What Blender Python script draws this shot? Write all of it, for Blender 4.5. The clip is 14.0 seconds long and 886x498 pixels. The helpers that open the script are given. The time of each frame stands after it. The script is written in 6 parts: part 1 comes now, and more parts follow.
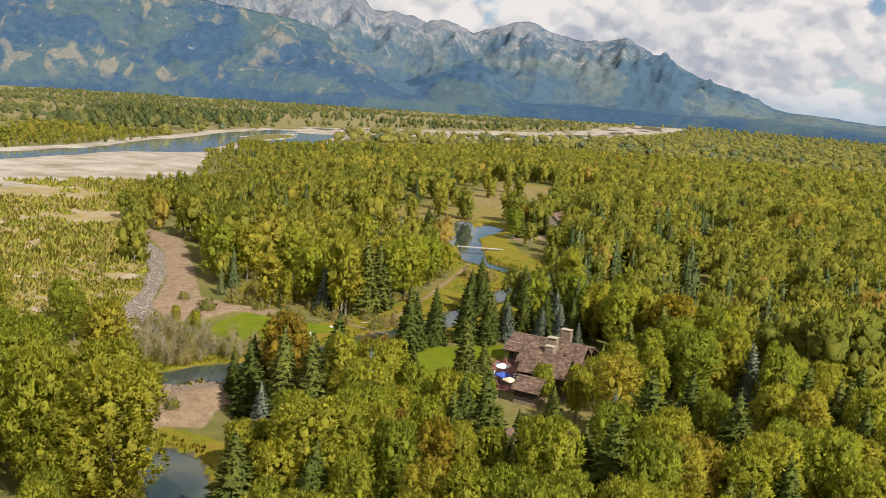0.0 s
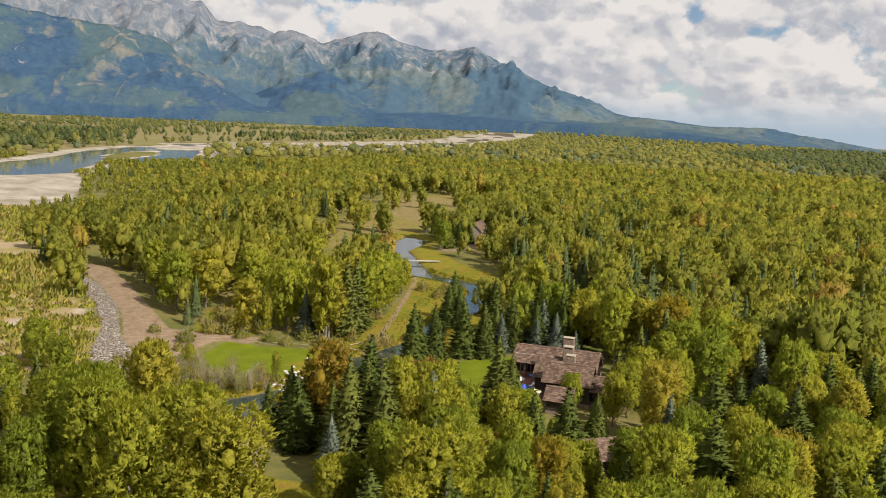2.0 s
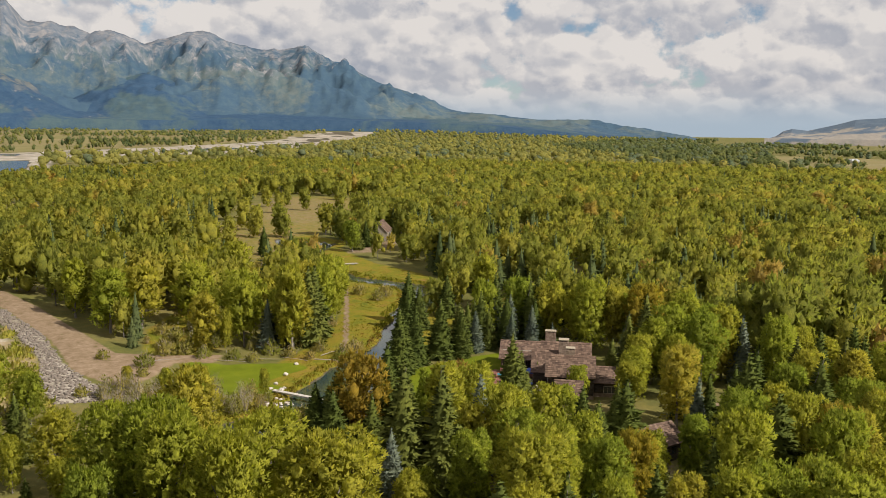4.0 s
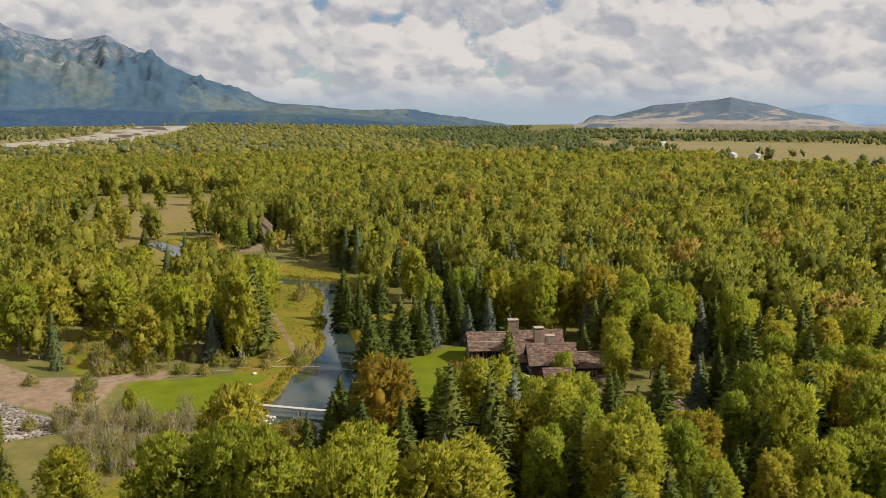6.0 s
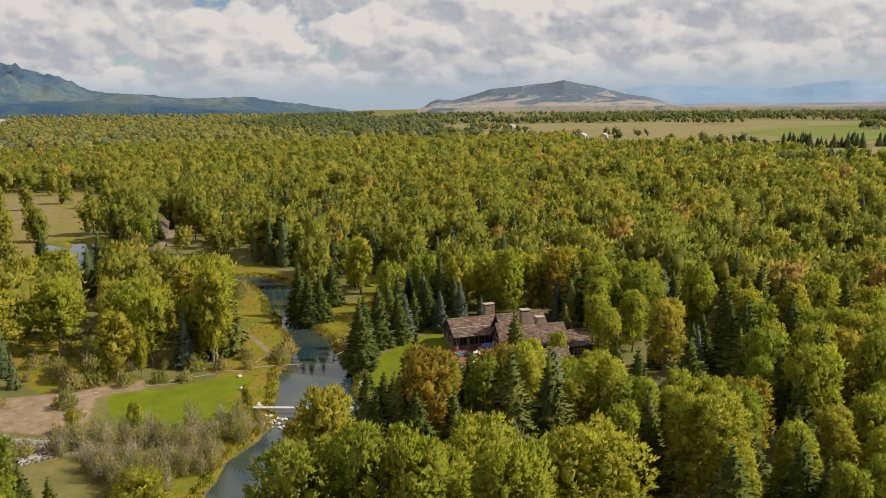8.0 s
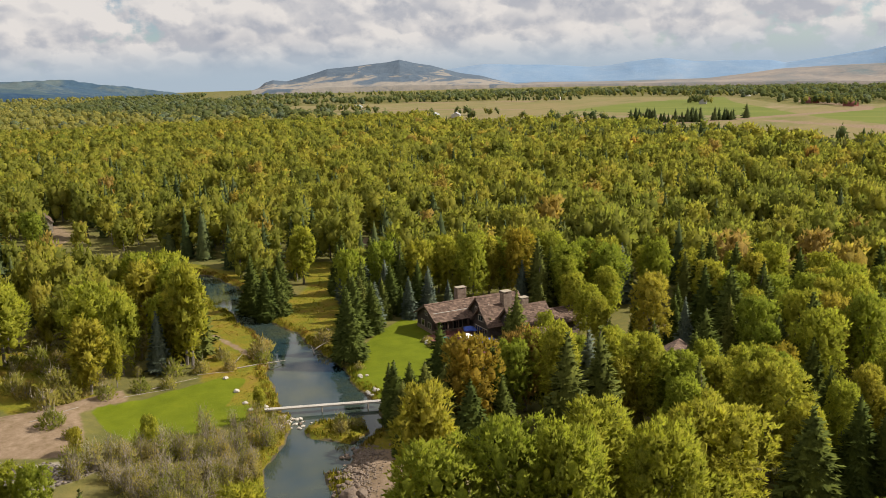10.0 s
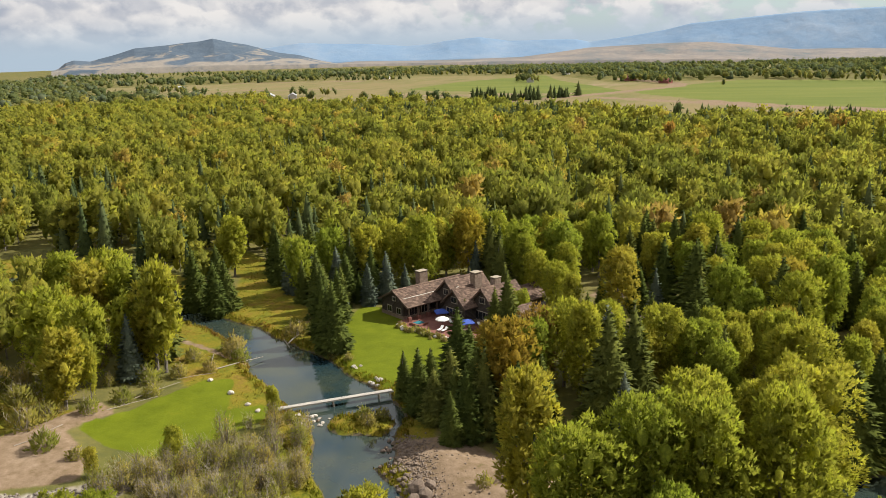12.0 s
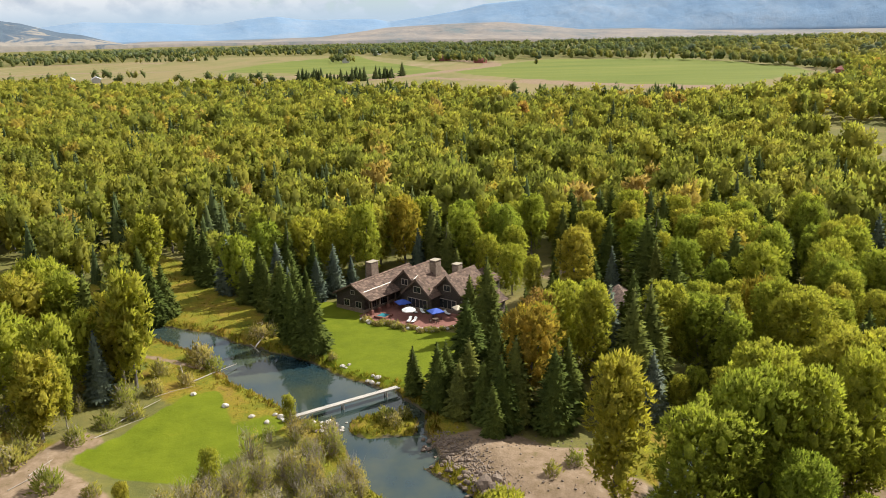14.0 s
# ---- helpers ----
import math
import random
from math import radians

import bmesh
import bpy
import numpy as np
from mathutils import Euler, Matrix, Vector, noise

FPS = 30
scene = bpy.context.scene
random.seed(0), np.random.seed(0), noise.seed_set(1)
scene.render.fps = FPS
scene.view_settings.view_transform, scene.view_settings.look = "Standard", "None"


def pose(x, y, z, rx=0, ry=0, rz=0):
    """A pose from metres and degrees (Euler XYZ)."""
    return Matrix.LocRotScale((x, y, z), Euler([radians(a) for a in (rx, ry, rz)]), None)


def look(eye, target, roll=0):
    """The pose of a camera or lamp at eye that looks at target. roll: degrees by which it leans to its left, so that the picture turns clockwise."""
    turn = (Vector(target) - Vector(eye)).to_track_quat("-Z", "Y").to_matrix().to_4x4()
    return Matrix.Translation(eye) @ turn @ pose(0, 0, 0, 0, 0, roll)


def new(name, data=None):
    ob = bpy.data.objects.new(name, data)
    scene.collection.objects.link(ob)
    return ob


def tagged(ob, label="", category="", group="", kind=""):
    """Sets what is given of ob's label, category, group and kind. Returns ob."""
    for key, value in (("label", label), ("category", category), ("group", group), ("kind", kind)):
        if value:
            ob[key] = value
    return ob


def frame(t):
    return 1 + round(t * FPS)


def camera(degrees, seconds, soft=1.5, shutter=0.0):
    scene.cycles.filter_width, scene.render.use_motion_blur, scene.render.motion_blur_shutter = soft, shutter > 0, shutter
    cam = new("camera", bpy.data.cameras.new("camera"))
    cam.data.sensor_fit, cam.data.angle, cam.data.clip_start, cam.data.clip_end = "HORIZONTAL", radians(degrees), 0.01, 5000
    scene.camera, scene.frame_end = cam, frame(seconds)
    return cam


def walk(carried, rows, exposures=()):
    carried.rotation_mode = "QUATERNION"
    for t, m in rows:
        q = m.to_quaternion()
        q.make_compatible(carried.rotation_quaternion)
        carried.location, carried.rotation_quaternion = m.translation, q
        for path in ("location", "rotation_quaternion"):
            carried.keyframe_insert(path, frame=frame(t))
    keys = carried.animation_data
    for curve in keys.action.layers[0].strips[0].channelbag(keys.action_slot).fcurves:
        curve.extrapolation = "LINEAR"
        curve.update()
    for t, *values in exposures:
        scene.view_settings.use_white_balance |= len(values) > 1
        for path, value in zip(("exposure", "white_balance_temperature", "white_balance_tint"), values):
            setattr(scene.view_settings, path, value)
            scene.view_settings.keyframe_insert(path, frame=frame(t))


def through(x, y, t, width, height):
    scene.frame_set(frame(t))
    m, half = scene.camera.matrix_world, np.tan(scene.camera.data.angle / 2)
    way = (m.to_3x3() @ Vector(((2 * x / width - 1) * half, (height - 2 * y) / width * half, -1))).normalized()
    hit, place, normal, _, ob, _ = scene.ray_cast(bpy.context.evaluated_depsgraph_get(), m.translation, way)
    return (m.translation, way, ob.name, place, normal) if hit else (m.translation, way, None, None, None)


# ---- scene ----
cam = camera(54.71, 14.0, 0.8)
# seconds, place, then yaw to the left, pitch up and roll in degrees
ROWS = [
    (0.0, 0.03, -0.01, 57.40, -0.77, -9.59, 3.81),
    (0.5, -8.63, 0.21, 57.35, -3.23, -9.24, 3.62),
    (1.0, -17.14, 1.02, 57.24, -5.77, -8.92, 3.29),
    (1.5, -25.47, 2.37, 57.13, -8.19, -8.64, 2.86),
    (2.0, -33.65, 4.29, 56.97, -10.61, -8.44, 2.44),
    (2.5, -41.48, 6.58, 56.82, -13.36, -8.30, 1.99),
    (3.0, -49.27, 9.22, 56.53, -15.98, -8.23, 1.56),
    (5.5, -83.62, 33.45, 54.96, -30.77, -8.62, -0.05),
    (6.0, -89.92, 37.90, 55.23, -33.83, -8.81, -0.25),
    (6.5, -96.15, 42.47, 55.14, -36.77, -9.00, -0.50),
    (7.0, -102.16, 47.28, 55.09, -39.19, -9.20, -0.81),
    (7.5, -107.85, 52.38, 55.39, -41.65, -9.51, -1.08),
    (8.0, -113.39, 57.86, 55.88, -44.52, -9.88, -1.27),
    (10.5, -136.27, 89.72, 57.85, -58.52, -11.91, -1.87),
    (11.0, -140.17, 96.87, 58.17, -61.61, -12.34, -1.83),
    (11.5, -143.53, 104.30, 58.52, -64.58, -12.76, -1.87),
    (12.0, -146.26, 112.31, 58.97, -67.76, -13.20, -1.92),
    (12.5, -148.37, 120.53, 59.55, -70.84, -13.67, -1.92),
    (13.0, -150.02, 128.85, 60.04, -74.13, -14.12, -1.96),
    (13.5, -151.28, 137.20, 60.43, -77.50, -14.55, -1.92),
    (14.0, -152.31, 145.68, 61.08, -81.15, -14.91, -1.80),
]
walk(cam, [(t, pose(x, y, z, 90 + pitch, 0, yaw) @ pose(0, 0, 0, 0, 0, roll)) for t, x, y, z, yaw, pitch, roll in ROWS],
     [(0.0, 0.47, 6400, 10), (3.0, 0.32, 6500, 10), (5.5, 0.22, 6500, 10), (8.0, 0.22, 6500, 10), (10.5, 0.36, 6480, 10), (12.0, 0.48, 6350, 9), (14.0, 0.69, 6150, 8)])

# ---------------------------------------------------------------- light
SUN_DIR = Vector((0.46, -0.60, 0.69)).normalized()      # towards the sun
SUN_EL, SUN_ROT = math.asin(SUN_DIR.z), math.atan2(SUN_DIR.x, SUN_DIR.y)

world = bpy.data.worlds.new("valley_sky")
scene.world = world
world.use_nodes = True
WN, WL = world.node_tree.nodes, world.node_tree.links
WN.clear()


def wmath(op, a, b=None, c=None, clamp=False):
    n = WN.new("ShaderNodeMath")
    n.operation, n.use_clamp = op, clamp
    for i, v in enumerate((a, b, c)):
        if v is None:
            continue
        if isinstance(v, (int, float)):
            n.inputs[i].default_value = v
        else:
            WL.new(v, n.inputs[i])
    return n.outputs[0]


def build_world():
    out = WN.new("ShaderNodeOutputWorld")
    bg = WN.new("ShaderNodeBackground")
    sky = WN.new("ShaderNodeTexSky")
    sky.sky_type, sky.sun_disc = "NISHITA", False
    sky.sun_elevation, sky.sun_rotation = SUN_EL, SUN_ROT
    sky.altitude, sky.air_density, sky.dust_density, sky.ozone_density = 1900, 1.0, 1.2, 1.0
    tc = WN.new("ShaderNodeTexCoord")
    sep = WN.new("ShaderNodeSeparateXYZ")
    WL.new(tc.outputs["Generated"], sep.inputs[0])
    zc = wmath("MAXIMUM", sep.outputs[2], 0.0)
    # cumulus masses: round, a little flattened, smaller towards the horizon
    comb = WN.new("ShaderNodeCombineXYZ")
    WL.new(wmath("MULTIPLY", sep.outputs[0], 2.0), comb.inputs[0])
    WL.new(wmath("MULTIPLY", sep.outputs[1], 2.0), comb.inputs[1])
    WL.new(wmath("MULTIPLY", wmath("POWER", zc, 0.9), 2.35), comb.inputs[2])

    def fbm(scale, detail, rough, shift):
        mp = WN.new("ShaderNodeMapping")
        mp.inputs["Location"].default_value = shift
        WL.new(comb.outputs[0], mp.inputs[0])
        nz = WN.new("ShaderNodeTexNoise")
        nz.inputs["Scale"].default_value, nz.inputs["Detail"].default_value = scale, detail
        nz.inputs["Roughness"].default_value = rough
        WL.new(mp.outputs[0], nz.inputs["Vector"])
        return nz.outputs[0]

    big = fbm(1.5, 2.0, 0.5, (3.1, 1.7, 0.0))
    fine = fbm(5.4, 10.0, 0.62, (0.4, 5.2, 0.0))
    lit = fbm(5.4, 10.0, 0.62, (0.4 + 0.012, 5.2 - 0.020, 0.075))
    body = wmath("ADD", wmath("MULTIPLY", big, 0.55), wmath("MULTIPLY", fine, 0.62))

    def ramp(value, lo, hi):
        n = WN.new("ShaderNodeMapRange")
        n.interpolation_type = "SMOOTHSTEP"
        n.inputs[1].default_value, n.inputs[2].default_value = lo, hi
        WL.new(value, n.inputs[0])
        return n.outputs[0]

    # heaped puffs: rounded cells, their outlines broken up by finer noise

    def puffs(scale, lift):
        warp = WN.new("ShaderNodeTexNoise")
        warp.inputs["Scale"].default_value, warp.inputs["Detail"].default_value = scale * 0.9, 5.0
        WL.new(comb.outputs[0], warp.inputs["Vector"])
        add = WN.new("ShaderNodeVectorMath")
        add.operation = "MULTIPLY_ADD"
        WL.new(warp.outputs["Color"], add.inputs[0])
        add.inputs[1].default_value = (1.1 / scale,) * 3
        WL.new(comb.outputs[0], add.inputs[2])
        up = WN.new("ShaderNodeVectorMath")
        up.operation = "ADD"
        WL.new(add.outputs[0], up.inputs[0])
        up.inputs[1].default_value = (0.25 * lift, -0.45 * lift, lift)
        cell = WN.new("ShaderNodeTexVoronoi")
        cell.feature = "SMOOTH_F1"
        cell.inputs["Scale"].default_value, cell.inputs["Smoothness"].default_value = scale, 0.35
        WL.new(up.outputs[0], cell.inputs["Vector"])
        return cell.outputs["Distance"]

    heap = wmath("ADD", wmath("MULTIPLY", puffs(8.0, 0.0), 0.58), wmath("MULTIPLY", puffs(19.0, 0.0), 0.42))
    above = wmath("ADD", wmath("MULTIPLY", puffs(8.0, 0.034), 0.58), wmath("MULTIPLY", puffs(19.0, 0.015), 0.42))
    body = wmath("SUBTRACT", body, wmath("MULTIPLY", wmath("SUBTRACT", heap, 0.38), 0.22))
    cover = ramp(body, 0.418, 0.490)
    # each puff is bright on its upper, sunward side and grey below
    edge = wmath("ADD", wmath("MULTIPLY", ramp(wmath("SUBTRACT", above, heap), -0.13, 0.15), 0.58), wmath("MULTIPLY", ramp(wmath("SUBTRACT", fine, lit), -0.085, 0.075), 0.42))
    thick = ramp(body, 0.52, 0.74)
    tone = wmath("ADD", wmath("MULTIPLY", edge, 1.15), wmath("MULTIPLY", wmath("SUBTRACT", 0.40, thick), 0.50), clamp=True)
    shade = WN.new("ShaderNodeMix")
    shade.data_type = "RGBA"
    shade.inputs[6].default_value, shade.inputs[7].default_value = (0.475, 0.50, 0.57, 1), (0.935, 0.885, 0.845, 1)
    WL.new(tone, shade.inputs[0])
    clear = WN.new("ShaderNodeMix")
    clear.data_type = "RGBA"
    clear.blend_type = "MULTIPLY"
    clear.inputs[0].default_value = 1.0
    WL.new(sky.outputs[0], clear.inputs[6])
    clear.inputs[7].default_value = (0.10, 0.10, 0.10, 1)
    mix = WN.new("ShaderNodeMix")
    mix.data_type = "RGBA"
    WL.new(cover, mix.inputs[0])
    WL.new(clear.outputs[2], mix.inputs[6])
    WL.new(shade.outputs[2], mix.inputs[7])
    # pale band of haze just over the horizon
    low = WN.new("ShaderNodeMix")
    low.data_type = "RGBA"
    WL.new(ramp(zc, 0.05, 0.0), low.inputs[0])
    WL.new(mix.outputs[2], low.inputs[6])
    low.inputs[7].default_value = (0.50, 0.60, 0.70, 1)
    WL.new(low.outputs[2], bg.inputs[0])
    bg.inputs[1].default_value = 0.66
    WL.new(bg.outputs[0], out.inputs[0])


build_world()
sun_data = bpy.data.lights.new("sun", "SUN")
sun_data.energy, sun_data.angle, sun_data.color = 5.0, radians(0.6), (1.0, 0.94, 0.82)
sun = new("sun", sun_data)
sun.matrix_world = look(SUN_DIR * 100, (0, 0, 0))

# ---------------------------------------------------------------- materials


class Mat:
    """A small wrapper to write node materials in few lines."""

    def __init__(self, name):
        self.m = bpy.data.materials.new(name)
        self.m.use_nodes = True
        self.t = self.m.node_tree
        self.bsdf = self.t.nodes["Principled BSDF"]
        self.out = self.t.nodes["Material Output"]

    def node(self, kind):
        return self.t.nodes.new(kind)

    def link(self, a, b):
        self.t.links.new(a, b)

    def set(self, socket, v):
        if isinstance(v, (int, float)):
            socket.default_value = v
        elif isinstance(v, tuple):
            socket.default_value = (*v, 1) if len(v) == 3 and len(socket.default_value) == 4 else v
        else:
            self.link(v, socket)

    def coords(self, scale=(1, 1, 1), kind="Object"):
        tc, mp = self.node("ShaderNodeTexCoord"), self.node("ShaderNodeMapping")
        mp.inputs["Scale"].default_value = scale
        self.link(tc.outputs[kind], mp.inputs[0])
        return mp.outputs[0]

    def place(self, scale=(1, 1, 1)):
        g, mp = self.node("ShaderNodeNewGeometry"), self.node("ShaderNodeMapping")
        mp.inputs["Scale"].default_value = scale
        self.link(g.outputs["Position"], mp.inputs[0])
        return mp.outputs[0]

    def noise(self, vec, scale, detail=3.0, rough=0.55, distort=0.0):
        n = self.node("ShaderNodeTexNoise")
        n.inputs["Scale"].default_value, n.inputs["Detail"].default_value = scale, detail
        n.inputs["Roughness"].default_value, n.inputs["Distortion"].default_value = rough, distort
        self.link(vec, n.inputs["Vector"])
        return n.outputs[0]

    def cells(self, vec, scale, out="Color"):
        n = self.node("ShaderNodeTexVoronoi")
        n.inputs["Scale"].default_value = scale
        self.link(vec, n.inputs["Vector"])
        return n.outputs[out]

    def span(self, v, lo, hi, a=0.0, b=1.0):
        n = self.node("ShaderNodeMapRange")
        n.interpolation_type = "SMOOTHSTEP"
        self.link(v, n.inputs[0])
        for i, x in enumerate((lo, hi, a, b)):
            n.inputs[i + 1].default_value = x
        return n.outputs[0]

    def math(self, op, a, b=0.0, clamp=False):
        n = self.node("ShaderNodeMath")
        n.operation, n.use_clamp = op, clamp
        self.set(n.inputs[0], a), self.set(n.inputs[1], b)
        return n.outputs[0]

    def mix(self, f, a, b, how="MIX"):
        n = self.node("ShaderNodeMix")
        n.data_type, n.blend_type = "RGBA", how
        self.set(n.inputs[0], f), self.set(n.inputs[6], a), self.set(n.inputs[7], b)
        return n.outputs[2]

    def ramp(self, v, stops):
        n = self.node("ShaderNodeValToRGB")
        e = n.color_ramp.elements
        while len(e) < len(stops):
            e.new(0.5)
        for el, (p, c) in zip(e, stops):
            el.position, el.color = p, (*c, 1)
        self.set(n.inputs[0], v)
        return n.outputs[0]

    def attr(self, name):
        n = self.node("ShaderNodeAttribute")
        n.attribute_name = name
        return n.outputs["Fac"]

    def random(self):
        return self.node("ShaderNodeObjectInfo").outputs["Random"]

    def island(self):
        return self.node("ShaderNodeNewGeometry").outputs["Random Per Island"]

    def done(self, color, rough=0.8, bump=None, strength=0.4, distance=0.05, metal=0.0, spec=None):
        self.set(self.bsdf.inputs["Base Color"], color)
        self.set(self.bsdf.inputs["Roughness"], rough)
        self.set(self.bsdf.inputs["Metallic"], metal)
        if spec is not None:
            self.bsdf.inputs["Specular IOR Level"].default_value = spec
        if bump is not None:
            b = self.node("ShaderNodeBump")
            b.inputs["Strength"].default_value, b.inputs["Distance"].default_value = strength, distance
            self.link(bump, b.inputs["Height"])
            self.link(b.outputs[0], self.bsdf.inputs["Normal"])
        return self.m

    def leafy(self, color, through=0.3):
        """Thin leaves: light is scattered back and lets some through."""
        d, tr, mx = self.node("ShaderNodeBsdfDiffuse"), self.node("ShaderNodeBsdfTranslucent"), self.node("ShaderNodeMixShader")
        self.link(color, d.inputs[0])
        self.link(self.mix(1.0, color, (1.10, 1.18, 0.82), "MULTIPLY"), tr.inputs[0])
        mx.inputs[0].default_value = through
        self.link(d.outputs[0], mx.inputs[1]), self.link(tr.outputs[0], mx.inputs[2])
        self.link(mx.outputs[0], self.out.inputs[0])
        return self.m


COTTON = [(0.0, (0.209, 0.226, 0.054)), (0.25, (0.258, 0.263, 0.056)), (0.5, (0.312, 0.300, 0.062)), (0.78, (0.368, 0.325, 0.068)),
          (0.93, (0.388, 0.305, 0.074)), (0.98, (0.362, 0.252, 0.098)), (1.0, (0.385, 0.240, 0.070))]
COTTON_NEAR = [(0.0, (0.236, 0.280, 0.045)), (0.25, (0.283, 0.314, 0.049)), (0.55, (0.332, 0.342, 0.052)),
               (0.86, (0.366, 0.346, 0.056)), (0.97, (0.380, 0.338, 0.059)), (1.0, (0.390, 0.318, 0.061))]


def leaf_material(name, stops, tint, through=0.58, grain=3.2):
    m = Mat(name)
    t = m.random() if tint == "object" else m.attr(tint)
    col = m.ramp(t, stops)
    p = m.place()
    n = m.noise(p, 0.45, 3.0, 0.6)
    col = m.mix(m.span(n, 0.3, 0.7), m.mix(1.0, col, (0.80, 0.82, 0.86), "MULTIPLY"), m.mix(1.0, col, (1.2, 1.16, 1.0), "MULTIPLY"))
    # single leaves and sprigs within a spray, darker grain painted in as shaded gaps
    g = m.noise(m.place((1.0, 1.0, 0.7)), grain, 4.0, 0.72)
    col = m.mix(m.span(g, 0.36, 0.64), m.mix(1.0, col, (0.76, 0.78, 0.80), "MULTIPLY"), m.mix(1.0, col, (1.16, 1.14, 1.06), "MULTIPLY"))
    isl = m.island()
    col = m.mix(m.math("MULTIPLY", isl, 0.5), col, m.mix(1.0, col, (1.4, 1.28, 1.1), "MULTIPLY"))
    return m.leafy(col, through)


M_LEAF = leaf_material("cottonwood_leaves", COTTON_NEAR, "object", 0.55)
M_LEAF_FOREST = leaf_material("forest_leaves", COTTON, "tint")
# far foliage, greyed in its base colour to imitate haze
M_LEAF_HAZED = leaf_material("hazed_valley_leaves", [(0.0, (0.105, 0.140, 0.070)), (0.35, (0.150, 0.175, 0.080)), (0.65, (0.255, 0.252, 0.088)), (1.0, (0.315, 0.295, 0.098))], "tint")
M_BROWN = leaf_material("turning_leaves", [(0.0, (0.290, 0.190, 0.070)), (0.5, (0.315, 0.225, 0.045)), (1.0, (0.300, 0.245, 0.038))], "object")
M_WILLOW = leaf_material("willow_leaves", [(0.0, (0.31, 0.325, 0.070)), (0.5, (0.40, 0.375, 0.095)), (1.0, (0.43, 0.35, 0.15))], "tint")
M_SEDGE = leaf_material("tussock_blades", [(0.0, (0.135, 0.165, 0.020)), (0.45, (0.215, 0.200, 0.026)), (0.75, (0.270, 0.195, 0.040)), (1.0, (0.250, 0.150, 0.055))], "tint", 0.4)
M_SHRUB = leaf_material("shrub_leaves", [(0.0, (0.225, 0.235, 0.055)), (0.5, (0.295, 0.268, 0.078)), (1.0, (0.33, 0.26, 0.11))], "object")
M_NEEDLE = leaf_material("spruce_needles", [(0.0, (0.062, 0.084, 0.023)), (0.6, (0.088, 0.108, 0.028)), (1.0, (0.120, 0.132, 0.036))], "object", 0.12)
M_BLUE = leaf_material("blue_spruce_needles", [(0.0, (0.078, 0.102, 0.080)), (1.0, (0.125, 0.150, 0.125))], "object", 0.12)
# far conifers, lightened in colour as if seen through haze
M_NEEDLE_HAZED = leaf_material("hazed_valley_needles", [(0.0, (0.092, 0.122, 0.078)), (1.0, (0.140, 0.162, 0.100))], "tint", 0.3)
M_NEEDLE_FOREST = leaf_material("forest_needles", [(0.0, (0.068, 0.094, 0.040)), (1.0, (0.115, 0.138, 0.062))], "tint", 0.2)


def bark():
    m = Mat("bark")
    v = m.coords((6, 6, 1.2))
    n = m.noise(v, 2.0, 5.0, 0.65)
    return m.done(m.ramp(n, [(0.3, (0.07, 0.055, 0.045)), (0.7, (0.26, 0.23, 0.20))]), 0.9, n, 0.6, 0.05)


def twig():
    m = Mat("bare_twigs")
    n = m.noise(m.coords(), 3.0, 3.0)
    return m.done(m.ramp(n, [(0.3, (0.20, 0.16, 0.11)), (0.7, (0.40, 0.34, 0.26))]), 0.9)


